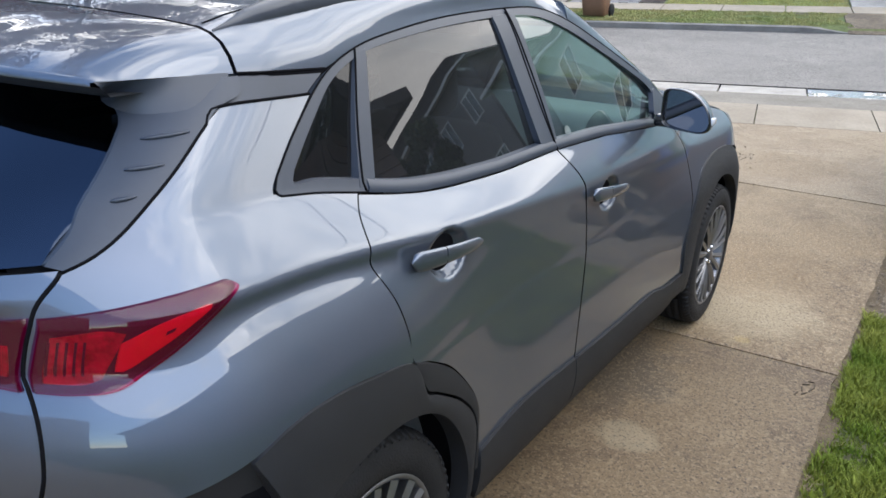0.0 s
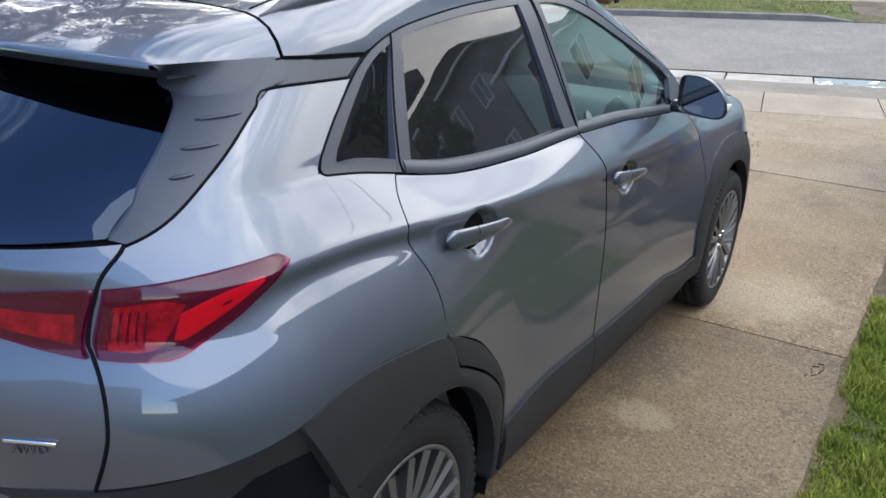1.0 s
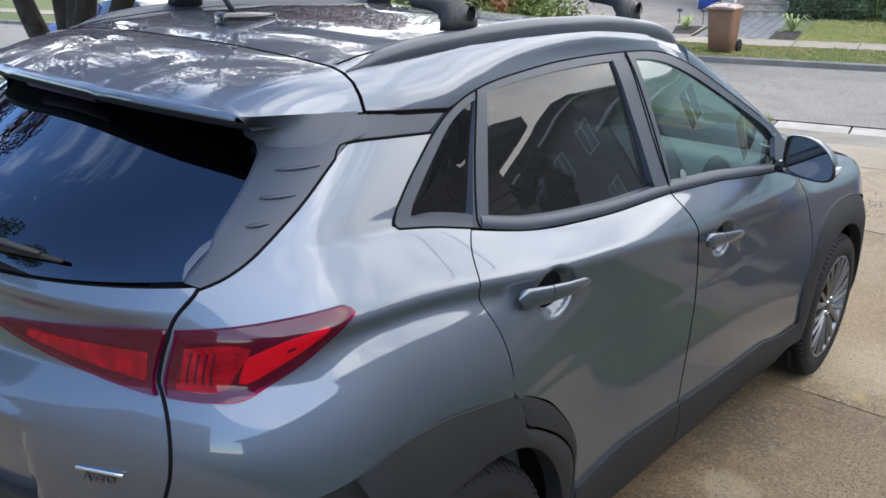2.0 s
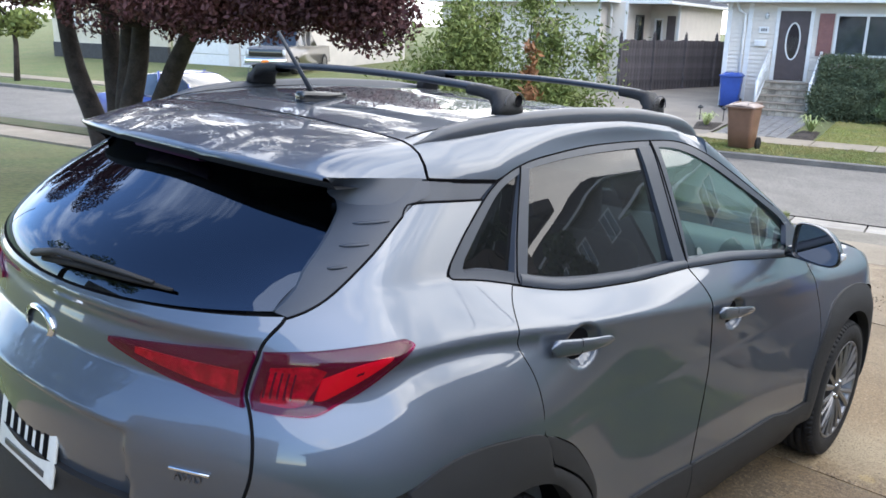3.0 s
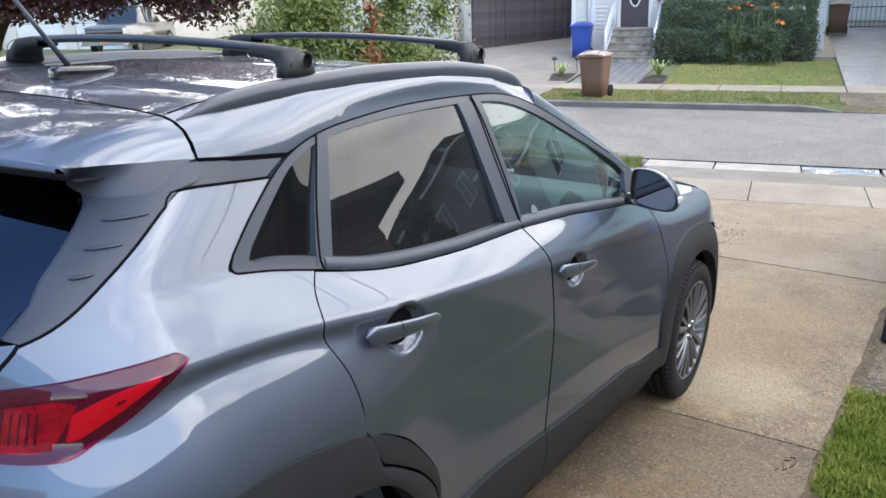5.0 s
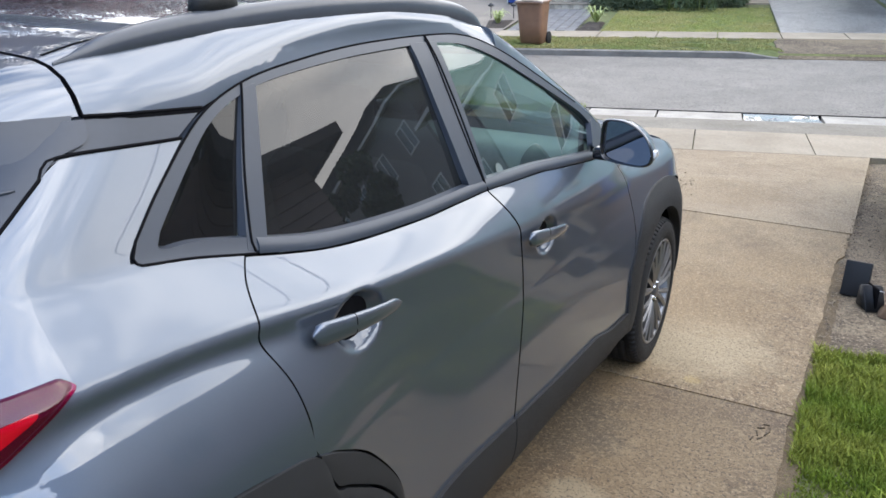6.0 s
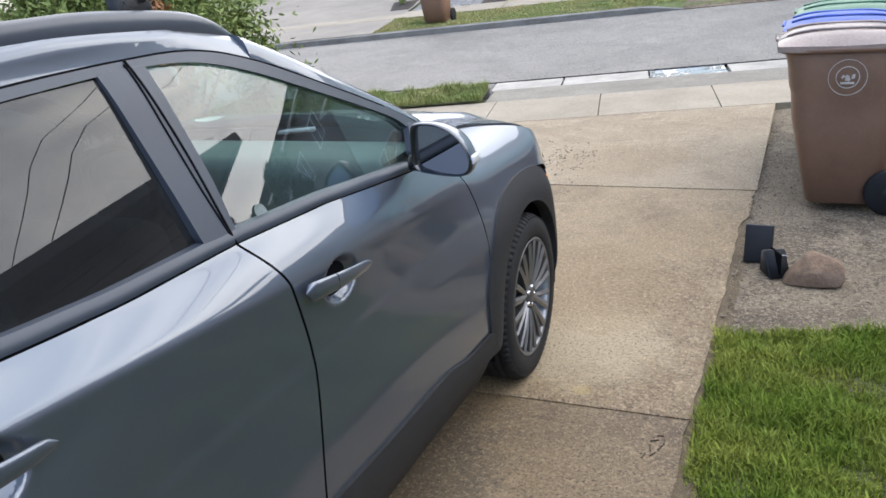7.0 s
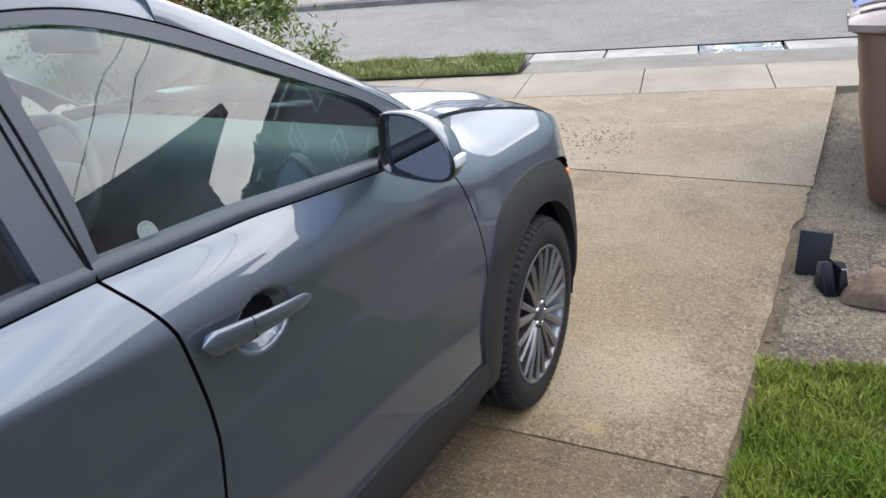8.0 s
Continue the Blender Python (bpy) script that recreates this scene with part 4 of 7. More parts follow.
for s in (0, 1):
    bm = mirror_shell()
    m_ob = part("door_mirror", mirrored(bm) if s else bm, PAINT, front_doors[s], "door mirror with a grey cap")
    rim_ = grid_mesh([mirror_ring(q, y) for q, y in ((.80, 1.728), (.885, 1.722), (.915, 1.704), (.955, 1.702), (.985, 1.708), (.99, 1.722))])
    part("mirror_rim", mirrored(rim_) if s else rim_, GLOSS_BLACK, m_ob)
    bm = grid_mesh([mirror_ring(q, 1.7135, .10) for q in (.001, .45, .90)])
    part("mirror_glass", mirrored(bm) if s else bm, MIRROR, m_ob, "mirror pane")
    bm = boxed(.80, .90, 1.75, 1.83, 1.060, 1.105, 0.015)
    part("mirror_foot", mirrored(bm) if s else bm, GLOSS_BLACK, m_ob)
    bm = boxed(1.008, 1.024, 1.712, 1.765, 1.094, 1.120, 0.006)
    part("indicator", mirrored(bm) if s else bm, CLEAR_LENS, m_ob, "clear indicator lens")


# roof rails
def rail():
    top = [(-.080, 1.490), (.019, 1.516), (.14, 1.538), (.326, 1.558), (.573, 1.575), (.80, 1.580), (.942, 1.580), (1.18, 1.562), (1.30, 1.532), (1.40, 1.487)]
    low = [(-.080, 1.484), (-.054, 1.487), (.03, 1.494), (.124, 1.502), (.36, 1.523), (.664, 1.538), (.921, 1.543), (1.24, 1.525), (1.40, 1.480)]
    rows = []
    for y, z in smooth_line(top, 48):
        base = along(y, low)
        deck = along(y, ROOF_EDGE) - 0.012
        sec = [(.566, min(deck, base) - .010), (.574, base), (.571, base + (z - base) * .75), (.561, z), (.549, z), (.539, z - .006), (.534, deck)]
        slim = max(.10, min(step(-.085, .03, y), step(1.405, 1.28, y)))
        rows.append([(.560 + (x - .560) * slim, y, q - .012 * (1 - slim)) for x, q in sec])
    return grid_mesh(rows, 0.004, (0, 0, -1))


both("roof_rail", rail, RAIL, "satin black roof rail")
both("roof_ditch", lambda: sweep([(.523, y, along(y, ROOF_EDGE) + 0.0045) for y in np.linspace(-.07, 1.33, 24)], 0.004, 6), DARK)

# aerial
aer = part("aerial_base", boxed(-.022, .022, .02, .19, 1.52, 1.556, 0.012, 3), GLOSS_BLACK, car, "black roof aerial")
part("aerial_mast", sweep([(0, .072, 1.548), (0, .02, 1.612), (0, -.057, 1.708)], [.0075, .0062, .005], 10), TRIM, aer)

# roof bars, each a thing clamped on the rails
def crossbar(y0, y1, z_top, half):
    ym = (y0 + y1) / 2
    rack = thing("roof_bar", "black aerodynamic roof bar clamped on both rails", "roof bar", SLOPE, "roof bars")
    rows = []
    for x in np.linspace(-half + .03, half - .03, 20):
        drop = 0.016 * (x / half) ** 2
        rows.append([(x, ym + .028 * math.cos(a), z_top - drop + .011 * math.sin(a)) for a in np.linspace(0, 2 * math.pi, 17)])
    part("bar", grid_mesh(rows), TRIM, rack)
    for sgn in (1, -1):
        rows = []
        zb = along(ym, [(.0, 1.512), (.21, 1.546), (.49, 1.569), (.72, 1.575), (1.06, 1.565), (1.2, 1.545)]) - 0.004
        prof = [(half - .10, z_top - .018, .033, .015), (half - .05, z_top - .020, .036, .017), (half - .005, z_top - .026, .040, .022), (half + .012, z_top - .046, .046, .024), (half + .020, (z_top + zb) / 2 - .012, .052, .022), (half + .022, zb, .056, .022)]
        for i, (x, z, hw, th) in enumerate(prof):
            tilt = [0, 0, .7, 1.2, 1.45, 1.5][i]
            ring = []
            for a in np.linspace(0, 2 * math.pi, 17):
                c, s_ = math.copysign(abs(math.cos(a)) ** .6, math.cos(a)), math.copysign(abs(math.sin(a)) ** .6, math.sin(a))
                ring.append((sgn * (x + th * s_ * math.sin(tilt)), ym + hw * c, z + th * s_ * math.cos(tilt)))
            rows.append(ring)
        bm = grid_mesh(rows)
        bm.faces.new([v for v in bm.verts][-17:-1])
        foot = part("clamp_foot", bm, PLASTIC, rack, "black plastic clamp foot")
        bm = lathe([(0, .001), (.0, .010), (.004, .012), (.004, .016)], 20)
        bmesh.ops.transform(bm, matrix=Matrix.Translation((sgn * (half + .0415), ym + .012, (z_top + zb) / 2 + .002)) @ Matrix.Rotation(0 if sgn > 0 else math.pi, 4, "Z"), verts=bm.verts)
        part("lock", bm, DARK, foot)
        loop = [(sgn * (half + .043), ym + .040 * math.cos(a), (z_top + zb) / 2 - .004 + .028 * math.sin(a)) for a in np.linspace(-.3, math.pi + .3, 14)]
        part("seam", sweep(loop, .0016, 6), ALLOY_DARK, foot)
    return rack


crossbar(.215, .345, 1.622, .52)
crossbar(1.02, 1.165, 1.643, .50)

# wiper, plate, badge, gate handle
wiper = part("wiper_arm", sweep([(.02, tail_y(0, 1.16) - .034, 1.172), (.10, tail_y(.1, 1.18) - .040, 1.190), (.25, tail_y(.25, 1.18) - .034, 1.190), (.385, tail_y(.385, 1.175) - .024, 1.181)], [.016, .013, .010, .006], 10, True, .6), PLASTIC, tailgate, "black rear wiper")
part("wiper_blade", sweep([(.03, tail_y(.03, 1.16) - .018, 1.160), (.15, tail_y(.15, 1.17) - .020, 1.173), (.30, tail_y(.30, 1.172) - .016, 1.175), (.42, tail_y(.42, 1.17) - .010, 1.170)], [.012, .013, .012, .005], 8, True, .7), RUBBER, wiper)
PLATE_AT = Matrix.Translation((0, -.722, .735)) @ pose(0, 0, 0, -7, 0, 0)
plate = part("number_plate", boxed(-.1525, .1525, -.004, .004, -.082, .082, .003, m=PLATE_AT), material("plate_white", (.62, .63, .60), .4, vary=.06), tailgate, "white number plate")
for k in range(6):
    part("plate_mark", boxed(-.012, .012, -.0015, .0015, -.030, .030, .002, m=PLATE_AT @ pose(-.105 + .042 * k, -.0045, .005)), DARK, plate)
for k in range(2):
    part("plate_line", boxed(-.11, .11, -.0015, .0015, -.008, .008, .002, m=PLATE_AT @ pose(0, -.0045, .060 - .122 * k)), ALLOY_DARK, plate)
part("badge", boxed(-.046, .046, -.003, .003, -.0035, .0035, .002, m=Matrix.Translation((.553, tail_y(.553, .835) - .003 + gate_off(.553, .835), .835)) @ pose(0, 0, 0, 0, 0, 27)), CHROME, tailgate, "chrome strip badge")
emblem = part("emblem", lathe([(-.003, .06), (.003, .06), (.006, .045)], 40, bm=None), CHROME, tailgate, "chrome oval emblem")
emblem.matrix_basis = Matrix.Translation((0, tail_y(0, 1.0) - .006 + .005, 1.0)) @ pose(0, 0, 0, 0, 0, -90) @ Matrix.Diagonal((1, 1.25, .7, 1))
text = bpy.data.curves.new("badge_word", "FONT")
text.body, text.size, text.extrude, text.align_x = "AWD", .026, .002, "CENTER"
t_ob = bpy.data.objects.new("badge_word", text)
scene.collection.objects.link(t_ob)
me = bpy.data.meshes.new_from_object(t_ob)
bpy.data.objects.remove(t_ob)
word = link("badge_word", me, ALLOY_DARK, tailgate, "dark metal letters AWD")
word.matrix_basis = Matrix.Translation((.548, tail_y(.548, .82) - .002 + gate_off(.548, .82), .811)) @ pose(0, 0, 0, 90, 0, 27)


# cabin
def seat(x, y, bench=False):
    w = .66 if bench else .25
    a = part("seat", boxed(x - w, x + w, y - .05, y + .46, .44, .60, .06, 3), SEAT, car, "grey cloth seat")
    part("seat_back", boxed(x - w, x + w, -.07, .07, 0, .62, .06, 3, m=Matrix.Translation((0, y - .02, .55)) @ pose(0, 0, 0, 14, 0, 0)), SEAT, a)
    for hx in ((-.4, .4) if bench else (0,)):
        part("headrest", boxed(x + hx - .13, x + hx + .13, -.05, .05, .0, .19, .05, 3, m=Matrix.Translation((0, y - .20, 1.17)) @ pose(0, 0, 0, 10, 0, 0)), SEAT, a)


seat(.36, 1.10)
seat(-.36, 1.10)
seat(0, .25, True)
part("dashboard", boxed(-.68, .68, 1.95, 2.35, .70, 1.03, .07, 3), DASH, car)
ring = [(-.36 + .185 * math.cos(a), 1.80 + .05 * math.sin(a), .93 + .18 * math.sin(a)) for a in np.linspace(0, 2 * math.pi, 33)]
wheel_ob = part("steering_wheel", sweep(ring, .016, 8, False), DASH, car)
part("wheel_hub", boxed(-.44, -.28, 1.80, 1.88, .88, .98, .03), DASH, wheel_ob)
part("inner_mirror", boxed(-.12, .12, 1.64, 1.67, 1.33, 1.39, .015), DASH, car)
both("door_lining", lambda: grid_mesh([[(half_width(y, 1.09) - .06, y, z) for y in np.linspace(.2, 2.0, 10)] for z in (.35, 1.07)]), DASH)
part("headliner", grid_mesh([[(x, y, along(y, ROOF_EDGE) - .035) for x in np.linspace(-.55, .55, 8)] for y in np.linspace(-.1, 1.33, 10)]), material("headliner_cloth", (.30, .31, .31), .9), car)
part("window_sticker", lathe([(0, .001), (.0005, .012), (.0005, .015), (.001, .0155), (.0005, .020)], 28), material("sticker", (.12, .15, .14), .6), front_doors[0], "round pale sticker inside the pane").matrix_basis = Matrix.Translation((half_width(1.123, 1.128) - .0170, 1.123, 1.130)) @ pose(0, 0, 0, 0, -25, 0)


# ---- the ground: s along the street, d across it, turned by eleven degrees from the driveway ----
STREET = pose(0, 0, 0, 0, 0, 11)


def stained_concrete(name, base, stain, pale, grit=220.0, rough=0.7, spots=()):
    """Poured concrete: brown stains, pale worn blotches, small dark grit and a sandy relief."""
    m = bpy.data.materials.new(name)
    m.use_nodes = True
    n, l = m.node_tree.nodes, m.node_tree.links
    b = n["Principled BSDF"]
    b.inputs["Roughness"].default_value = rough
    co = n.new("ShaderNodeTexCoord")

    def tex(scale, detail=6.0, roughness=0.6, distortion=0.0):
        t = n.new("ShaderNodeTexNoise")
        t.inputs["Scale"].default_value, t.inputs["Detail"].default_value = scale, detail
        t.inputs["Roughness"].default_value, t.inputs["Distortion"].default_value = roughness, distortion
        l.new(co.outputs["Object"], t.inputs["Vector"])
        return t.outputs["Fac"]

    def layer(below, colour, fac, lo, hi, most=1.0):
        r = n.new("ShaderNodeMapRange")
        r.inputs["From Min"].default_value, r.inputs["From Max"].default_value, r.inputs["To Max"].default_value = lo, hi, most
        l.new(fac, r.inputs["Value"])
        x = n.new("ShaderNodeMix")
        x.data_type = "RGBA"
        l.new(r.outputs["Result"], x.inputs["Factor"])
        x.inputs["B"].default_value = (*colour, 1)
        if isinstance(below, tuple):
            x.inputs["A"].default_value = (*below, 1)
        else:
            l.new(below, x.inputs["A"])
        return x.outputs["Result"]

    c = layer(base, stain, tex(0.9, 9, 0.72, 0.5), 0.45, 0.58, 1.0)
    c = layer(c, pale, tex(1.7, 10, 0.78, 0.3), 0.54, 0.66, 0.85)
    c = layer(c, tuple(q * 0.62 for q in stain), tex(4.0, 9, 0.75, 0.6), 0.55, 0.68, 0.75)
    c = layer(c, base, tex(11.0, 8, 0.75), 0.50, 0.62, 0.6)
    for x, y, r, colour, most in spots:
        dist = n.new("ShaderNodeVectorMath")
        dist.operation = "DISTANCE"
        l.new(co.outputs["Object"], dist.inputs[0])
        dist.inputs[1].default_value = (x, y, 0)
        ragged = n.new("ShaderNodeMath")
        ragged.operation = "MULTIPLY_ADD"
        l.new(tex(7.0, 8, 0.75), ragged.inputs[0])
        ragged.inputs[1].default_value = -2.2 * r
        l.new(dist.outputs["Value"], ragged.inputs[2])
        c = layer(c, colour, ragged.outputs[0], 0.0, -0.45 * r, most)
    c = layer(c, pale, tex(45.0, 6, 0.8), 0.52, 0.60, 0.75)
    c = layer(c, tuple(q * 0.30 for q in stain), tex(grit * 0.35, 5, 0.8), 0.54, 0.60, 1.0)
    c = layer(c, tuple(min(1, q * 1.25) for q in pale), tex(grit * 0.5, 4, 0.75), 0.58, 0.64, 0.85)
    l.new(c, b.inputs["Base Color"])
    bp = n.new("ShaderNodeBump")
    bp.inputs["Strength"].default_value, bp.inputs["Distance"].default_value = 0.5, 0.006
    l.new(tex(grit * 0.6, 5), bp.inputs["Height"])
    l.new(bp.outputs["Normal"], b.inputs["Normal"])
    return m


CHALK, RUST, DARK_SPOT = (0.340, 0.281, 0.176), (0.160, 0.099, 0.039), (0.055, 0.041, 0.024)
CONCRETE = stained_concrete("brown_stained_concrete", (0.137, 0.092, 0.045), (0.066, 0.039, 0.018), (0.231, 0.167, 0.094), spots=((.95, 1.42, .11, CHALK, .4), (.55, 1.9, .45, DARK_SPOT, .8), (1.0, .5, .4, DARK_SPOT, .6)))
CONCRETE_MID = stained_concrete("tan_worn_concrete", (0.200, 0.139, 0.072), (0.116, 0.072, 0.032), (0.323, 0.246, 0.149), spots=((1.10, 2.50, .04, (0.260, 0.177, 0.052), .7), (1.0, 2.9, .40, CHALK, .45), (.8, 3.6, .6, RUST, .55), (1.25, 4.4, .4, RUST, .4), (.35, 2.6, .30, DARK_SPOT, .8)))
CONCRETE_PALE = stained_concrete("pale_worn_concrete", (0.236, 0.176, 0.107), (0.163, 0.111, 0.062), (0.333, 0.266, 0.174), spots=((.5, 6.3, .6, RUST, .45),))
WALK = material("pavement_concrete", (0.285, 0.240, 0.178), rough=0.8, vary=0.14, scale=1.3, second=(0.215, 0.176, 0.126), fine=30, bump=0.3, bump_scale=110, random_tint=0.06)
ASPHALT = stained_concrete("worn_asphalt", (0.156, 0.141, 0.122), (0.110, 0.099, 0.085), (0.205, 0.187, 0.163), 70.0, 0.65)
OLD_ASPHALT = stained_concrete("coarse_old_asphalt", (0.135, 0.102, 0.064), (0.055, 0.039, 0.024), (0.27, 0.215, 0.145), 150.0, 0.95)
KERB_WORN = material("worn_gutter_concrete", (0.34, 0.31, 0.265), rough=0.45, vary=0.2, scale=3, second=(0.20, 0.18, 0.155), fine=30, bump=0.3)
# base colour near white: the sky's glare on the water is painted in
WET_GLARE = material("wet_gutter_glare", (0.62, 0.61, 0.59), rough=0.05, vary=0.12, scale=3, spec=1.0, coat=1.0)
KERB = material("kerb_concrete", (0.16, 0.15, 0.135), rough=0.85, vary=0.2, scale=3, bump=0.3)
SOIL = material("lawn_soil", (0.085, 0.075, 0.035), rough=0.95, vary=0.3, scale=2.5, second=(0.045, 0.06, 0.015), fine=40, bump=0.6, bump_scale=60)
FAR_GRASS = material("mown_grass", (0.100, 0.128, 0.040), rough=0.95, vary=0.35, scale=0.7, second=(0.145, 0.145, 0.055), fine=12, bump=0.8, bump_scale=70)
BLADE = material("grass_blade", (0.118, 0.170, 0.018), rough=0.6, vary=0.35, scale=2.6, second=(0.235, 0.245, 0.045), random_tint=0.6, spec=0.2)
PAVER = material("grey_paver", (0.20, 0.19, 0.18), rough=0.85, vary=0.15, scale=6, random_tint=0.15)


def lot_z(x, y):
    """Height of the near lots: the driveway's plane, blending into a plain fall to the pavement."""
    d = -math.sin(radians(11)) * x + math.cos(radians(11)) * y
    plane = -0.0787 * y - 0.0175 * x
    plain = -0.0805 * d
    w = step(2.6, 7.0, abs(x))
    z = plane * (1 - w) + plain * w
    return max(z, -0.66) if d < 8.1 else -0.66


def far_z(d):
    return -0.70 if d < 19.4 else min(-0.70 + 0.035 * (d - 19.4), 0.3)


def sheet(s0, s1, d0, d1, z, ns=2, nd=2, name="", mat=None, kind="structure", label="", thick=0.0):
    """A flat or curved piece of ground in the street's own axes."""
    zf = z if callable(z) else (lambda s, d: z)
    rows = [[(s, d, zf(s, d)) for s in np.linspace(s0, s1, ns)] for d in np.linspace(d0, d1, nd)]
    bm = grid_mesh(rows, thick, (0, 0, -1)) if thick else grid_mesh(rows)
    return tagged(part(name, bm, mat, None, "", True, STREET), label, name.split("_")[0], "", kind)


def street_xy(s, d):
    c, t = math.cos(radians(11)), math.sin(radians(11))
    return c * s - t * d, t * s + c * d


ds = [-400, -120, -60, -30, -15, -8, -4, -2, 0, 1.5, 3, 4.5, 6, 7, 8.0, 8.15, 9.0, 9.1, 12.0, 16.1, 16.2, 19.4, 22, 25, 30, 40, 48, 70, 150, 500]
ss = [-500, -150, -60, -40, -25, -18, -14, -11, -9, -7, -6, -5, -4, -3, -2, -1, 0, 1, 2, 3, 4, 5, 6, 7, 8, 10, 14, 20, 30, 60, 150, 500]


def sheet_z(s, d):
    x, y = street_xy(s, d)
    if d < 8.1:
        z = lot_z(x, max(y, -12)) - 0.035
        if -2.2 < x < 1.9 and y > -9:
            z -= 0.05
        return z
    if d < 9.3:
        return -0.76
    if d < 16.15:
        return -0.95
    return far_z(d) - 0.03


tagged(part("ground", grid_mesh([[(s, d, sheet_z(s, d)) for s in ss] for d in ds]), FAR_GRASS, None, "", True, STREET), "grassy ground that reaches the horizon", "ground", "", "structure")
sheet(-120, 120, 10.80, 16.12, lambda s, d: -0.815 + 0.045 * (1 - ((d - 12.94) / 3.2) ** 2), 60, 15, "road", ASPHALT, "structure", "worn grey asphalt street")

# driveway of poured slabs
driveway = thing("driveway", "tan concrete driveway of poured slabs with dark joints", "driveway", SLOPE, "", "structure")
JOINTS = [-9.82, -6.77, -3.72, -.67, 2.385, 5.47]


def slab(y0, y1, x0=-1.53, x1=1.525):
    rows = []
    n = 60
    for t in np.linspace(0, 1, n):
        rows.append([(x, y0 + (y1 - y0) * t, 0.0) for x in np.linspace(x0, x1, 9)])
    inset = 0.005
    for i, r in enumerate(rows):
        for k, (x, y, z) in enumerate(r):
            edge = i in (0, n - 1) or k in (0, 8)
            wob = (0.012 * noise.noise((x * 2, y * 2, 0)) + 0.010 * noise.noise((x, y * 9, 4)) + 0.006 * noise.noise((x, y * 25, 7))) if k in (0, 8) else 0.0
            if k == 8 and y > 3:
                wob += 0.042 * step(4.72, 4.95, y)
            yy = y + (inset if i == 0 else -inset if i == n - 1 else 0) + (0.004 * noise.noise((x * 6, y * 3, 5)) if i in (0, n - 1) else 0)
            r[k] = (x + wob, yy, z - (0.004 if edge else 0))
    return grid_mesh(rows, 0.10, (0, 0, -1))


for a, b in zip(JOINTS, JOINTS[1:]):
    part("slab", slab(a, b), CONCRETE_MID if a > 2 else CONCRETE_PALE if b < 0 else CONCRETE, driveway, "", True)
# the last slab meets the pavement on the skew
rows = []
INV = SLOPE.inverted()
for t in np.linspace(0, 1, 12):
    row = []
    for x in np.linspace(-1.53, 1.575, 9):
        s_end = (x + math.sin(radians(11)) * 8.07) / math.cos(radians(11))
        wx, wy = street_xy(s_end, 8.07)
        end = INV @ Vector((wx, wy, -0.652))
        yy = 5.475 + (end.y - 5.475) * t
        row.append((x, yy, end.z * t ** 1.5))
    rows.append(row)
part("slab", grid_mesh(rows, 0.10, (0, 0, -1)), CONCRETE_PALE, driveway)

# scratched marks in the concrete
PIT = material("dark_pit", (0.065, 0.047, 0.028), rough=0.95, vary=0.3, scale=60)
for x, y, ln, tn in ((1.405, 2.115, .05, 80), (1.432, 2.13, .045, 60), (1.418, 2.165, .06, 100), (1.45, 2.175, .05, 70), (1.425, 2.215, .045, 30), (1.458, 2.215, .05, 95), (1.44, 2.25, .035, 10)):
    part("scratch", boxed(-ln / 3, ln / 3, -.0020, .0020, -.004, .0006, .0003, m=pose(x, y, 0, 0, 0, tn)), PIT, driveway, "dark scratched mark", False)

EDGE_SOIL = material("edge_soil", (0.125, 0.088, 0.048), rough=0.95, vary=0.3, scale=9, second=(0.075, 0.055, 0.030), fine=90, bump=0.8, bump_scale=160)
rows = [[(x + .012 * noise.noise((y * 5, 0, 2)) * (x > 1.56), y, z + .006 * noise.noise((x * 30, y * 14, 3))) for x, z in ((1.49, -.020), (1.52, -.009), (1.545, -.007), (1.575, -.010), (1.61, -.022))] for y in np.linspace(-3.6, 4.7, 160)]
tagged(part("soil_edge", grid_mesh(rows), EDGE_SOIL, None, "", True, SLOPE), "brown soil seam between slabs and lawn", "soil", "", "structure")

pavement = thing("pavement", "pale concrete pavement of square panels", "pavement", STREET, "", "structure")
for k in range(-28, 26):
    s0 = 1.41 + 1.24 * k
    rows = [[(s, d, -0.652 - 0.03 * (d - 8.08)) for s in (s0 + .006, s0 + 1.234)] for d in (8.085, 8.6, 9.215)]
    part("panel", grid_mesh(rows, 0.08, (0, 0, -1)), WALK, pavement, "", False)
# dropped kerb and wet gutter before the driveway
sheet(.02, 5.2, 9.222, 10.08, lambda s, d: -0.688 - 0.055 * (d - 9.22) - 0.02 * max(0, d - 9.9), 8, 5, "apron", material("apron_concrete", (.205, .183, .145), .8, vary=.2, scale=2.0, second=(.14, .122, .095), fine=30, bump=.4, bump_scale=90), "structure", "pale concrete driveway apron", 0.08)
gutter = thing("gutter", "wet concrete gutter with puddled water", "gutter", STREET, "", "structure")
for a, b, m_ in ((-60, -2.0, KERB), (-1.98, -.08, KERB), (-.06, .86, KERB_WORN), (.885, 1.98, KERB_WORN), (2.0, 2.94, WET_GLARE), (2.985, 4.1, KERB_WORN), (4.12, 5.2, WET_GLARE), (5.22, 60, KERB)):
    rows = [[(s, d, -0.768 - 0.035 * (d - 10.1) + .004 * noise.noise((s * 3, d * 5, 1))) for s in np.linspace(a, b, 14)] for d in (10.105, 10.3, 10.5, 10.79)]
    part("gutter_stone", grid_mesh(rows, 0.08, (0, 0, -1)), m_, gutter, "", False)
for a, b, c_, e_ in ((-.3, 2.0, 10.080, 10.150), (2.96, 5.3, 10.10, 10.17), (-3, 8, 10.775, 10.80)):
    part("gutter_joint", boxed(a, b, c_, e_, -.86, -.764 if c_ < 10.3 else -.781, .004), DARK, gutter, "dark open joint")
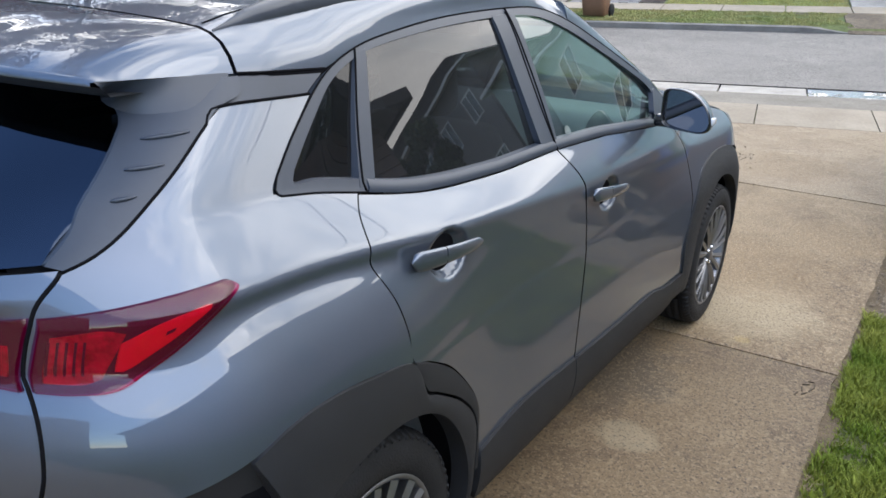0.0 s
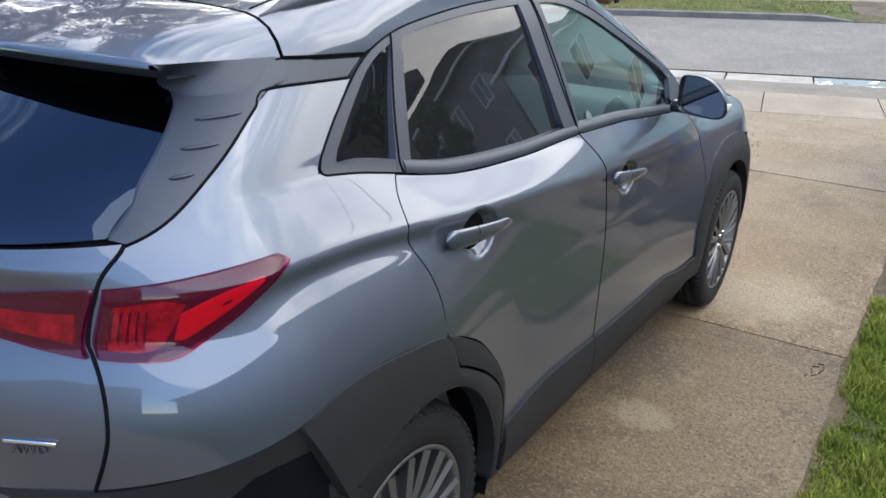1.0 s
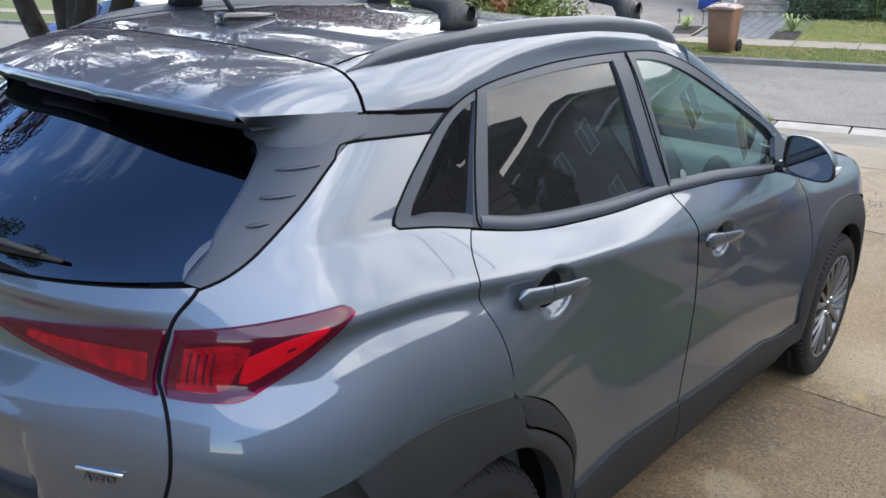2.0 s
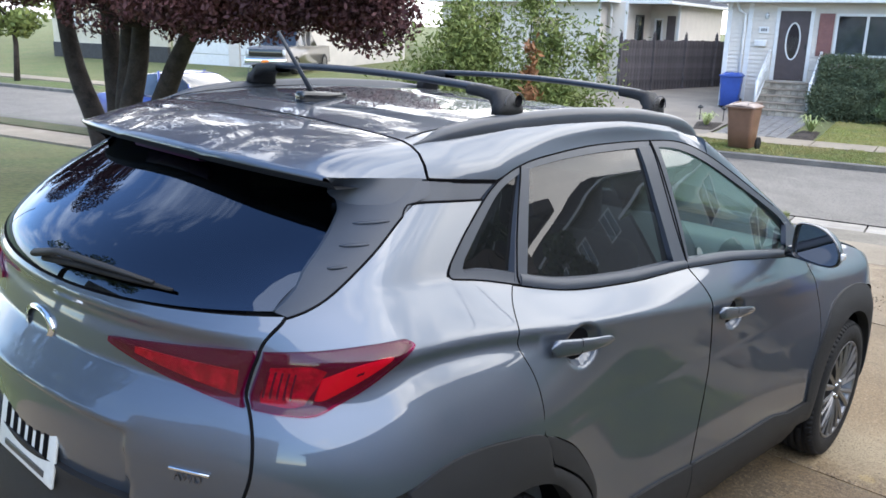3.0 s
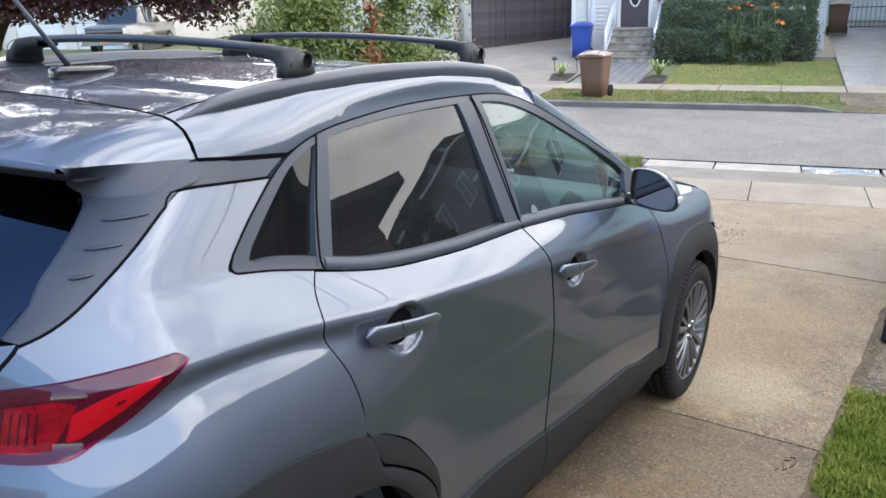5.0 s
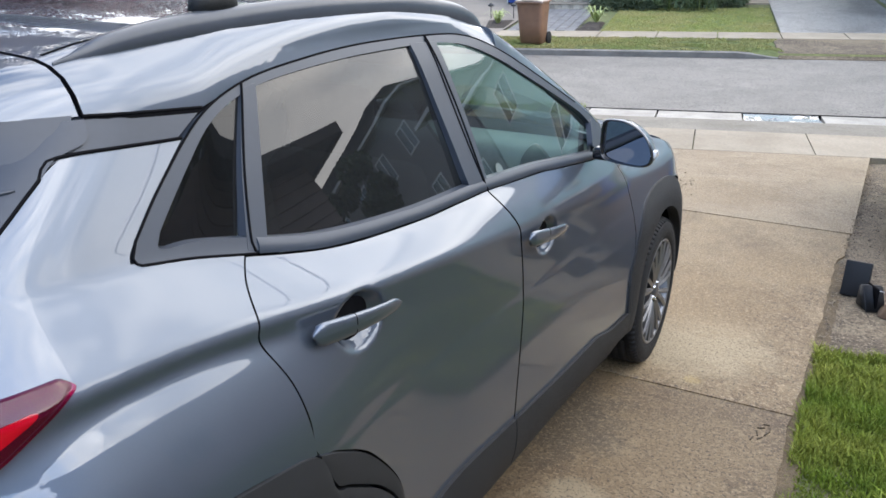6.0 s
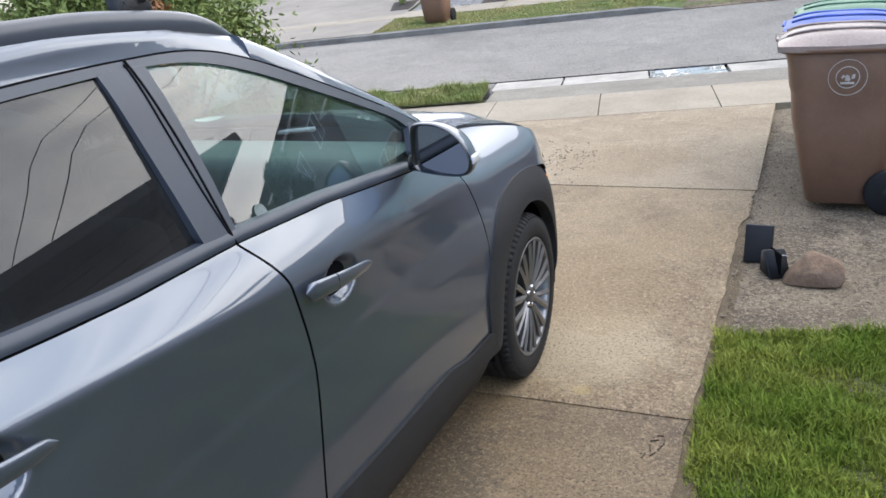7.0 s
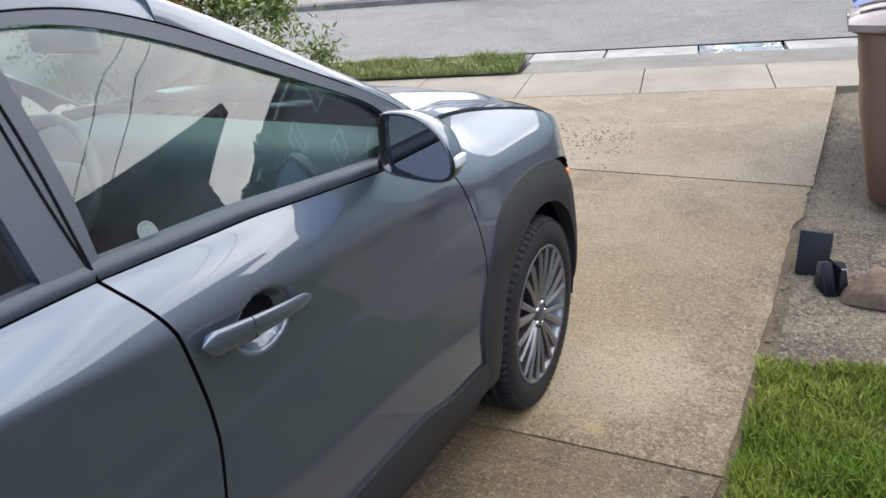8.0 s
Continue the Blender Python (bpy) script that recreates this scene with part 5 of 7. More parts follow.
for a, b in ((-60, -.02), (5.2, 60)):
    tagged(part("kerb", boxed(a, b, 9.93, 10.08, -.95, -.66, .02, m=STREET), KERB), "dark weathered concrete kerb", "kerb", "", "structure")

# grass verge and lawns of the near side
def blades(name, label, area, count, height, seed, mat=BLADE, zf=None, width=0.006):
    """Many bent blades of grass as one piece of stuff."""
    rng = np.random.default_rng(seed)
    pts = []
    while len(pts) < count:
        x, y = rng.uniform(area[0], area[1]), rng.uniform(area[2], area[3])
        if zf(x, y) is not None:
            pts.append((x, y, zf(x, y)))
    p = np.array(pts)
    a = rng.uniform(0, 2 * np.pi, count)
    h = height * rng.uniform(0.4, 1.35, count) * (0.85 + 1.1 * np.array([noise.noise((q[0] * 3.4, q[1] * 3.4, 3.0)) + .5 * noise.noise((q[0] * 9, q[1] * 9, 1.0)) for q in pts])).clip(.25, 2.0)
    lean = rng.uniform(0.2, 0.9, count) * h
    b = rng.uniform(0, 2 * np.pi, count)
    wv = np.stack([np.cos(a), np.sin(a), 0 * a], 1) * width * rng.uniform(.6, 1.2, count)[:, None]
    lv = np.stack([np.cos(b), np.sin(b), 0 * b], 1) * lean[:, None]
    up = np.array([0, 0, 1.0])
    mid = p + lv * 0.3 + up * (h * 0.62)[:, None]
    tip = p + lv + up * h[:, None]
    v = np.concatenate([p - wv, p + wv, mid - wv * .7, mid + wv * .7, tip])
    n = count
    i = np.arange(n)
    faces = [(int(q), int(q + n), int(q + 3 * n), int(q + 2 * n)) for q in i] + [(int(q + 2 * n), int(q + 3 * n), int(q + 4 * n)) for q in i]
    me = bpy.data.meshes.new(name)
    me.from_pydata(v.tolist(), [], faces)
    me.shade_smooth()
    ob = link(name, me, mat)
    return tagged(ob, label, "grass", "", "stuff")


def right_lawn(x, y):
    edge = 3.13 + 0.28 * (x - 1.53) + 0.05 * noise.noise((x * 3, 1, 0))
    if y > edge or x < 1.535 + 0.03 * noise.noise((y * 4, 0, 2)):
        return None
    return lot_z(x, y) - 0.02


rows = [[(x, y, lot_z(x, y) - 0.018) for x in np.linspace(1.53, 5.2, 14)] for y in np.linspace(-7, 3.12, 30)]
for r in rows[-1:]:
    for k, (x, y, z) in enumerate(r):
        yy = 3.13 + 0.28 * (x - 1.53)
        r[k] = (x, yy, lot_z(x, yy) - 0.018)
tagged(part("lawn_soil", grid_mesh(rows), SOIL), "soil under a green lawn beside the driveway", "lawn", "", "structure")
blades("lawn_grass", "green mown lawn grass beside the driveway", (1.54, 3.3, .2, 3.75), 170000, 0.044, 5, BLADE, right_lawn, 0.0028)
blades("lawn_grass", "green mown lawn grass beside the driveway", (1.54, 5.2, -3.0, 4.2), 50000, 0.050, 6, BLADE, right_lawn, 0.0055)

# coarse asphalt pad beside the driveway, with an uneven rim
rows = []
for t in np.linspace(0, 1, 40):
    row = []
    for k in range(12):
        x = 1.49 + 3.94 * (k / 11) ** 1.3
        y0 = 3.11 + 0.28 * (x - 1.53)
        y1 = 8.35 + 0.19 * (x - 1.5)
        y = y0 + (y1 - y0) * t
        row.append((x, y, lot_z(x, y) - 0.010 + 0.006 * noise.noise((x * 3, y * 3, 0)) - (0.012 if k == 0 else 0)))
    rows.append(row)
tagged(part("asphalt_pad", grid_mesh(rows), OLD_ASPHALT), "coarse old asphalt pad beside the driveway", "asphalt", "", "structure")


def verge_z(x, y):
    s, d = math.cos(radians(11)) * x + math.sin(radians(11)) * y, -math.sin(radians(11)) * x + math.cos(radians(11)) * y
    if 9.23 + 0.02 * noise.noise((s * 3, 0, 0)) < d < 9.96 and s < -.02 - 0.1 * abs(noise.noise((d * 5, 1, 1))):
        return -0.655
    return None


sheet(-60, -.02, 9.22, 9.94, -0.665, 40, 3, "verge_soil", SOIL, "structure", "narrow strip of soil along the kerb")
blades("verge_grass", "rough green grass strip along the kerb", (-8.5, -1.4, 7.0, 10.2), 46000, 0.08, 8, material("verge_blade", (.15, .19, .045), .6, vary=.25, scale=2.0, second=(.24, .23, .08), random_tint=.35), verge_z, 0.005)


# loose stones and straw on the concrete and along its rim
def pebbles(name, label, spots, seed, mat, flat=0.6):
    rng = np.random.default_rng(seed)
    v, faces = [], []
    for x, y, r in spots:
        z = lot_z(x, y) + r * flat * 0.35
        k = len(v)
        ring = rng.uniform(0.7, 1.2, 6)
        a0 = rng.uniform(0, 6)
        v.append((x, y, z + r * flat))
        v += [(x + r * ring[i] * math.cos(a0 + i * math.pi / 3), y + r * ring[i] * math.sin(a0 + i * math.pi / 3), z) for i in range(6)]
        v += [(x + r * ring[i] * .8 * math.cos(a0 + i * math.pi / 3), y + r * ring[i] * .8 * math.sin(a0 + i * math.pi / 3), z - r * flat * .6) for i in range(6)]
        faces += [(k, k + 1 + i, k + 1 + (i + 1) % 6) for i in range(6)] + [(k + 1 + i, k + 7 + i, k + 7 + (i + 1) % 6, k + 1 + (i + 1) % 6) for i in range(6)]
    me = bpy.data.meshes.new(name)
    me.from_pydata(v, [], faces)
    return tagged(link(name, me, mat), label, "gravel", "", "stuff")


GRAVEL = material("gravel_stone", (0.24, 0.19, 0.135), rough=0.9, vary=0.2, second=(0.13, 0.10, 0.07), random_tint=0.5)
rng = np.random.default_rng(41)
spots = [(rng.normal(-.02, .24), rng.normal(6.25, .30), rng.uniform(.004, .011)) for _ in range(200)]
spots += [(rng.uniform(-.2, 1.45), rng.uniform(1.2, 5.3), rng.uniform(.002, .0045)) for _ in range(420)]
spots += [(1.54 + abs(rng.normal(0, .05)), rng.uniform(3.2, 7.9), rng.uniform(.003, .009)) for _ in range(420)]
spots += [(rng.uniform(1.55, 3.2), rng.uniform(3.75, 7.6), rng.uniform(.003, .010)) for _ in range(500)]
spots += [(rng.uniform(.2, 1.5), 2.385 + rng.normal(0, .012), rng.uniform(.003, .006)) for _ in range(60)]
pebbles("gravel", "loose brown stones and grit on the concrete and asphalt", spots, 4, GRAVEL)
STRAW = material("dry_straw", (0.25, 0.195, 0.11), rough=0.85, vary=0.2, random_tint=0.3)


def straws(count, seed):
    rng = np.random.default_rng(seed)
    v, faces = [], []
    for _ in range(count):
        y = rng.uniform(.8, 5.6)
        x = 1.535 + rng.normal(0, .045) if rng.random() < .7 else 1.6 + abs(rng.normal(0, .3))
        if y < 3.0:
            x = 1.53 + rng.normal(0, .03)
        a, ln, w = rng.uniform(0, math.pi), rng.uniform(.015, .06), rng.uniform(.0006, .0013)
        c, s_ = math.cos(a), math.sin(a)
        z = lot_z(x, y) + rng.uniform(.004, .014)
        k = len(v)
        bend = rng.normal(0, .15) * ln
        v += [(x - s_ * w, y + c * w, z), (x + s_ * w, y - c * w, z), (x + c * ln / 2 - s_ * (bend + w), y + s_ * ln / 2 + c * (bend + w), z + .004), (x + c * ln / 2 - s_ * (bend - w), y + s_ * ln / 2 + c * (bend - w), z + .004), (x + c * ln - s_ * w, y + s_ * ln + c * w, z), (x + c * ln + s_ * w, y + s_ * ln - c * w, z)]
        faces += [(k, k + 1, k + 3, k + 2), (k + 2, k + 3, k + 5, k + 4)]
    me = bpy.data.meshes.new("dry_straw")
    me.from_pydata(v, [], faces)
    return tagged(link("dry_straw", me, STRAW), "dry straw and cut grass along the driveway's rim", "straw", "", "stuff")


straws(150, 9)


# ---- houses, gardens and vehicles across the street ----
SIDING = material("white_vinyl_siding", (0.61, 0.56, 0.50), rough=0.55, vary=0.05, scale=1.5, fine=20)
SIDING_GREY = material("grey_vinyl_siding", (0.33, 0.335, 0.34), rough=0.6, vary=0.06, scale=1.5)
SIDING_BROWN = material("brown_siding", (0.40, 0.32, 0.30), rough=0.7, vary=0.08, scale=1.5)
EAVE_BROWN = material("dark_brown_eave", (0.075, 0.068, 0.072), rough=0.6, vary=0.1)
SIDING_CREAM = material("cream_siding", (0.52, 0.47, 0.36), rough=0.6, vary=0.06, scale=1.5)
SIDING_TAUPE = material("taupe_siding", (0.19, 0.185, 0.18), rough=0.6, vary=0.06, scale=1.5)
SIDING_MINT = material("pale_green_siding", (0.40, 0.52, 0.47), rough=0.6, vary=0.06, scale=1.5)
SHINGLE = material("grey_roof_shingle", (0.155, 0.165, 0.185), rough=0.9, vary=0.22, scale=2.5, fine=30, random_tint=0.10)
SHINGLE_DARK = material("dark_roof_shingle", (0.05, 0.048, 0.05), rough=0.9, vary=0.2, scale=2.5, fine=30, random_tint=0.10)
WHITE = material("white_paint", (0.66, 0.66, 0.65), rough=0.45, vary=0.05)
DARK_FRAME = material("dark_window_frame", (0.06, 0.055, 0.055), rough=0.5, vary=0.1)
# door and shutter colours are lifted paler to paint in distant haze
DOOR_BROWN = material("dark_brown_door", (0.075, 0.058, 0.060), rough=0.4, vary=0.1)
MAROON = material("maroon_shutter", (0.22, 0.10, 0.09), rough=0.6, vary=0.1)
STEP_STONE = material("tan_stone_block", (0.40, 0.355, 0.29), rough=0.85, vary=0.25, scale=5, random_tint=0.25)
TREAD = material("brown_stone_tread", (0.30, 0.25, 0.195), rough=0.8, vary=0.15)
FENCE_WOOD = material("weathered_dark_fence", (0.098, 0.082, 0.082), rough=0.9, vary=0.3, scale=3, random_tint=0.3)
BIN_BROWN = material("brown_bin_plastic", (0.185, 0.100, 0.062), rough=0.5, vary=0.10, scale=4, fine=120, bump=0.08, bump_scale=300)
BIN_LID = material("faded_brown_lid", (0.27, 0.20, 0.17), rough=0.25, vary=0.12, scale=5)
BIN_BLUE = material("blue_bin_plastic", (0.035, 0.085, 0.36), rough=0.45, vary=0.1, scale=4)
BIN_GREEN = material("green_bin_plastic", (0.10, 0.20, 0.12), rough=0.45, vary=0.1, scale=4)
BARK = material("dark_bark", (0.045, 0.034, 0.028), rough=0.95, vary=0.35, scale=6, bump=1.0, bump_scale=30)
# the lighter second colour paints lit leaves into the crown
LEAF_PURPLE = material("purple_maple_leaf", (0.040, 0.018, 0.023), rough=0.6, spec=0.25, vary=0.25, scale=1.2, second=(0.110, 0.044, 0.042), random_tint=0.6)
LEAF_GREEN = material("shrub_leaf", (0.120, 0.160, 0.045), rough=0.6, vary=0.2, scale=1.4, second=(0.210, 0.245, 0.075), random_tint=0.4, spec=0.2)
# hedge green is lifted too, with the haze in its colour
LEAF_DARK = material("hedge_leaf", (0.092, 0.118, 0.070), rough=0.65, vary=0.2, scale=1.5, second=(0.112, 0.138, 0.080), random_tint=0.3, spec=0.15)
LEAF_TREE = material("tree_leaf", (0.105, 0.150, 0.060), rough=0.55, vary=0.2, scale=0.6, random_tint=0.45)
LEAF_DEAD = material("withered_leaf", (0.28, 0.12, 0.045), rough=0.7, vary=0.2, random_tint=0.3)
LILY = material("orange_lily_petal", (0.85, 0.26, 0.02), rough=0.5, vary=0.1)
# grey that paints the panes' pale reflection on a board behind them
PANE_GREY = material("pane_reflection_grey", (0.42, 0.44, 0.46), rough=0.9, vary=0.2, scale=3)
PALE_STONE = material("pale_stone", (0.42, 0.41, 0.38), rough=0.85, vary=0.2, scale=4, random_tint=0.15)
BLACK_METAL = material("black_metal", (0.02, 0.02, 0.021), rough=0.5, vary=0.1)
# wet drive: its streaky reflections are painted as pale and dark blotches
WET_SHEEN_DRIVE = stained_concrete("wet_asphalt_sheen", (0.13, 0.128, 0.125), (0.05, 0.05, 0.052), (0.26, 0.255, 0.25), 40.0, 0.38)
ROCK = material("brown_field_stone", (0.20, 0.125, 0.072), rough=0.85, vary=0.25, scale=7, second=(0.12, 0.08, 0.055), bump=0.6, bump_scale=45)


def siding(bm, x0, x1, z0, z1, holes=(), course=0.125, t=0.030, boards=None):
    """Lapped boards on the plane y = 0 that face -y, with holes left open, before a wall 0.14 thick."""
    k = 0
    while z0 + k * course < z1 - 1e-6:
        a, b = z0 + k * course, min(z0 + (k + 1) * course, z1)
        spans = [(x0, x1)]
        for hx0, hx1, hz0, hz1 in holes:
            if b > hz0 and a < hz1:
                spans = [q for p0, p1 in spans for q in ((p0, min(p1, hx0)), (max(p0, hx1), p1)) if q[1] - q[0] > 1e-3]
        for p0, p1 in spans:
            to = bm
            if boards is not None:
                boards.append(bmesh.new())
                to = boards[-1]
            v = [to.verts.new(p) for p in ((p0, -t, a), (p1, -t, a), (p1, 0, b), (p0, 0, b), (p0, 0, a), (p1, 0, a))]
            to.faces.new((v[0], v[1], v[2], v[3]))
            to.faces.new((v[4], v[5], v[1], v[0]))
        k += 1
    xs = sorted({x0, x1, *[h[0] for h in holes], *[h[1] for h in holes]})
    zs = sorted({z0, z1, *[h[2] for h in holes], *[h[3] for h in holes]})
    for p0, p1 in zip(xs, xs[1:]):
        for q0, q1 in zip(zs, zs[1:]):
            if not any(h[0] <= (p0 + p1) / 2 <= h[1] and h[2] <= (q0 + q1) / 2 <= h[3] for h in holes):
                box(bm, p0, p1, 0.002, 0.14, q0, q1)
    return bm


def wall_part(house, s0, d0, s1, d1, z0, z1, mat, holes=(), name="wall", split=False):
    """A wall of lapped boards between two places of the plan; holes are (from, to, low, high) along it."""
    length, turn = math.hypot(s1 - s0, d1 - d0), math.degrees(math.atan2(d1 - d0, s1 - s0))
    boards = [] if split else None
    bm = siding(bmesh.new(), 0, length, z0, z1, holes, boards=boards)
    ob = part(name, bm, mat, house, "", False)
    for q in boards or ():
        part("clapboard", q, mat, ob, "", False)
    ob.matrix_basis = pose(s0, d0, 0, 0, 0, turn)
    return ob


def slope_courses(bm, a, b, c, d, n, lip=0.02):
    """Shingle courses on a roof slope: a, b along the eave, c, d above b, a."""
    a, b, c, d = (Vector(p) for p in (a, b, c, d))
    nrm = (b - a).cross(d - a).normalized()
    if nrm.z < 0:
        nrm = -nrm
    for k in range(n):
        t0, t1 = k / n, (k + 1) / n
        p0, p1 = a.lerp(d, t0) + nrm * lip, b.lerp(c, t0) + nrm * lip
        p2, p3 = b.lerp(c, t1), a.lerp(d, t1)
        m = max(1, int((p1 - p0).length / 1.1))
        for i in range(m):
            u0, u1 = i / m, (i + 1) / m
            q = [p0.lerp(p1, u0), p0.lerp(p1, u1), p3.lerp(p2, u1), p3.lerp(p2, u0)]
            low = [q[0] - nrm * lip, q[1] - nrm * lip]
            v = [bm.verts.new(x) for x in (*q, *low)]
            bm.faces.new((v[0], v[1], v[2], v[3]))
            bm.faces.new((v[4], v[5], v[1], v[0]))


def hip_roof(house, s0, s1, d0, d1, z, rise, over=0.45, mat=SHINGLE, gable=False):
    s0, s1, d0, d1 = s0 - over, s1 + over, d0 - over, d1 + over
    half = min(s1 - s0, d1 - d0) / 2
    inset = 0.0 if gable else half
    bm = bmesh.new()
    if s1 - s0 >= d1 - d0:
        m = (d0 + d1) / 2
        r0, r1 = (s0 + inset, m, z + rise), (s1 - inset, m, z + rise)
        slope_courses(bm, (s0, d0, z), (s1, d0, z), r1, r0, 26)
        slope_courses(bm, (s1, d1, z), (s0, d1, z), r0, r1, 26)
        slope_courses(bm, (s1, d0, z), (s1, d1, z), r1, r1, 26)
        slope_courses(bm, (s0, d1, z), (s0, d0, z), r0, r0, 26)
    else:
        m = (s0 + s1) / 2
        r0, r1 = (m, d0 + inset, z + rise), (m, d1 - inset, z + rise)
        slope_courses(bm, (s0, d0, z), (s1, d0, z), r0, r0, 26)
        slope_courses(bm, (s1, d0, z), (s1, d1, z), r1, r0, 26)
        slope_courses(bm, (s1, d1, z), (s0, d1, z), r1, r1, 26)
        slope_courses(bm, (s0, d1, z), (s0, d0, z), r0, r1, 26)
    roof = part("roof", bm, mat, house, "", False)
    # soffit and gutters
    part("soffit", boxed(s0 + .05, s1 - .05, d0 + .05, d1 - .05, z - .06, z - .02), WHITE, roof, "", False)
    for a, b, c, d in ((s0, s1, d0 - .06, d0 + .05), (s0, s1, d1 - .05, d1 + .06), (s0 - .06, s0 + .05, d0, d1), (s1 - .05, s1 + .06, d0, d1)):
        part("gutter", boxed(a, b, c, d, z - .10, z + .02, .015), WHITE, roof, "white gutter", False)
    return roof


def window_part(house, s, d, w, z0, z1, turn=0.0, panes=2, frame_mat=WHITE):
    """A framed window set in a hole; s, d is the middle of its outer face."""
    m = pose(s, d, 0, 0, 0, turn)
    bm = bmesh.new()
    f = 0.07
    for a, b, c, e in ((-w / 2, w / 2, z0, z0 + f), (-w / 2, w / 2, z1 - f, z1), (-w / 2, -w / 2 + f, z0 + f, z1 - f), (w / 2 - f, w / 2, z0 + f, z1 - f)):
        box(bm, a, b, -.045, .06, c, e)
    for k in range(1, panes):
        x = -w / 2 + w * k / panes
        box(bm, x - .035, x + .035, -.035, .05, z0 + f, z1 - f)
    win = part("window", bm, frame_mat, house, "white framed window", False)
    win.matrix_basis = m
    for k in range(panes):
        x0, x1 = -w / 2 + f + (w - 2 * f) * k / panes, -w / 2 + f + (w - 2 * f) * (k + 1) / panes
        g = part("pane", boxed(x0, x1, .0, .012, z0 + f, z1 - f), GLASS_HOUSE, win, "", False)
    # added board behind the glass, coloured like the reflection in it
    part("curtain", boxed(-w / 2 + .01, w / 2 - .01, .135, .15, z0, z1), PANE_GREY, win, "", False)
    return win


# white bungalow with a hipped roof
h = thing("bungalow", "white sided bungalow with grey hipped roof and brown door", "house", STREET)
F = 25.0
wall_part(h, -4.6, F, .62, F, -.55, 2.62, SIDING, ((1.36, 2.40, .36, 2.42), (2.98, 4.62, 1.10, 2.30)), split=True)
wall_part(h, -4.6, 35, -4.6, F, -.55, 2.62, SIDING, split=True)
wall_part(h, .62, F + .6, 1.70, F + .6, -.55, 2.62, SIDING_GREY, split=True)
wall_part(h, 1.70, F + .6, 1.70, 35, -.55, 2.62, SIDING_GREY, split=True)
wall_part(h, .62, F, .62, F + .6, -.55, 2.62, SIDING_GREY, split=True)
hip_roof(h, -4.6, 1.9, F, 35, 2.68, 2.1)
part("corner_board", boxed(1.62, 1.74, F + .52, F + .75, -.5, 2.62, .008), WHITE, h, "", False)
for s_ in (-4.6, -3.98, .60):
    part("corner_board", boxed(s_ - .07, s_ + .07, F - .03, F + .10, -.5, 2.62, .008), WHITE, h, "", False)
part("down_pipe", sweep([(-4.35, F - .30, 2.60), (-4.30, F - .08, 2.35), (-4.12, F - .06, 2.25), (-4.12, F - .06, -.45)], .04, 8), WHITE, h)
part("down_pipe", sweep([(1.45, F + .35, 2.60), (1.38, F + .5, 2.4), (1.36, F + .5, -.4)], .05, 8), WHITE, h)
window_part(h, -.80 + .0, F, 1.64, 1.10, 2.30, 0, 2)
for s_ in (-1.86, .24):
    bm = boxed(s_ - .20, s_ + .20, F - .05, F - .017, 1.10, 2.30, .008)
    sh = part("shutter", bm, MAROON, h, "maroon shutter paled by painted haze", False)
    for k in range(12):
        part("slat", boxed(s_ - .16, s_ + .16, F - .062, F - .045, 1.17 + .09 * k, 1.23 + .09 * k, .004), MAROON, sh, "", False)
fr = bmesh.new()
for a, b, c, e in ((-3.24, -3.14, .36, 2.44), (-2.30, -2.20, .36, 2.44), (-3.24, -2.20, 2.36, 2.46)):
    box(fr, a, b, F - .04, F + .12, c, e, .006)
dr = part("front_door", boxed(-3.14, -2.30, F + .02, F + .07, .37, 2.37, .008), DOOR_BROWN, h, "dark brown door with an oval pane", False)
part("door_frame", fr, WHITE, dr, "", False)
oval = [(-2.72 + .19 * math.cos(a), F + .012, 1.50 + .52 * math.sin(a)) for a in np.linspace(0, 2 * math.pi, 37)]
part("oval_rim", sweep(oval, .022, 8, False), WHITE, dr)
rows = [[(-2.72 + .18 * r * math.cos(a), F + .015, 1.50 + .50 * r * math.sin(a)) for a in np.linspace(0, 2 * math.pi, 33)] for r in (.01, 1)]
part("oval_pane", grid_mesh(rows), GLASS_HOUSE, dr)
part("door_knob", boxed(-2.37, -2.33, F - .03, F + .02, 1.28, 1.42, .01), BLACK_METAL, dr)
part("mail_box", boxed(-3.78, -3.44, F - .12, F - .02, 1.33, 1.52, .02), WHITE, h, "white wall mail box")
plate = part("number_sign", boxed(-3.70, -3.42, F - .04, F - .018, 1.72, 1.90, .006), WHITE, h, "white sign with dark marks", False)
for k in range(3):
    part("sign_mark", boxed(-3.63 + .06 * k, -3.60 + .06 * k, F - .045, F - .04, 1.77, 1.85), BLACK_METAL, plate, "", False)
part("wall_lamp", lathe([(0, .01), (.03, .05), (.12, .06), (.18, .02)], 12), CLEAR_LENS, h).matrix_basis = pose(-3.50, F - .08, 2.12, 0, -90, 0)
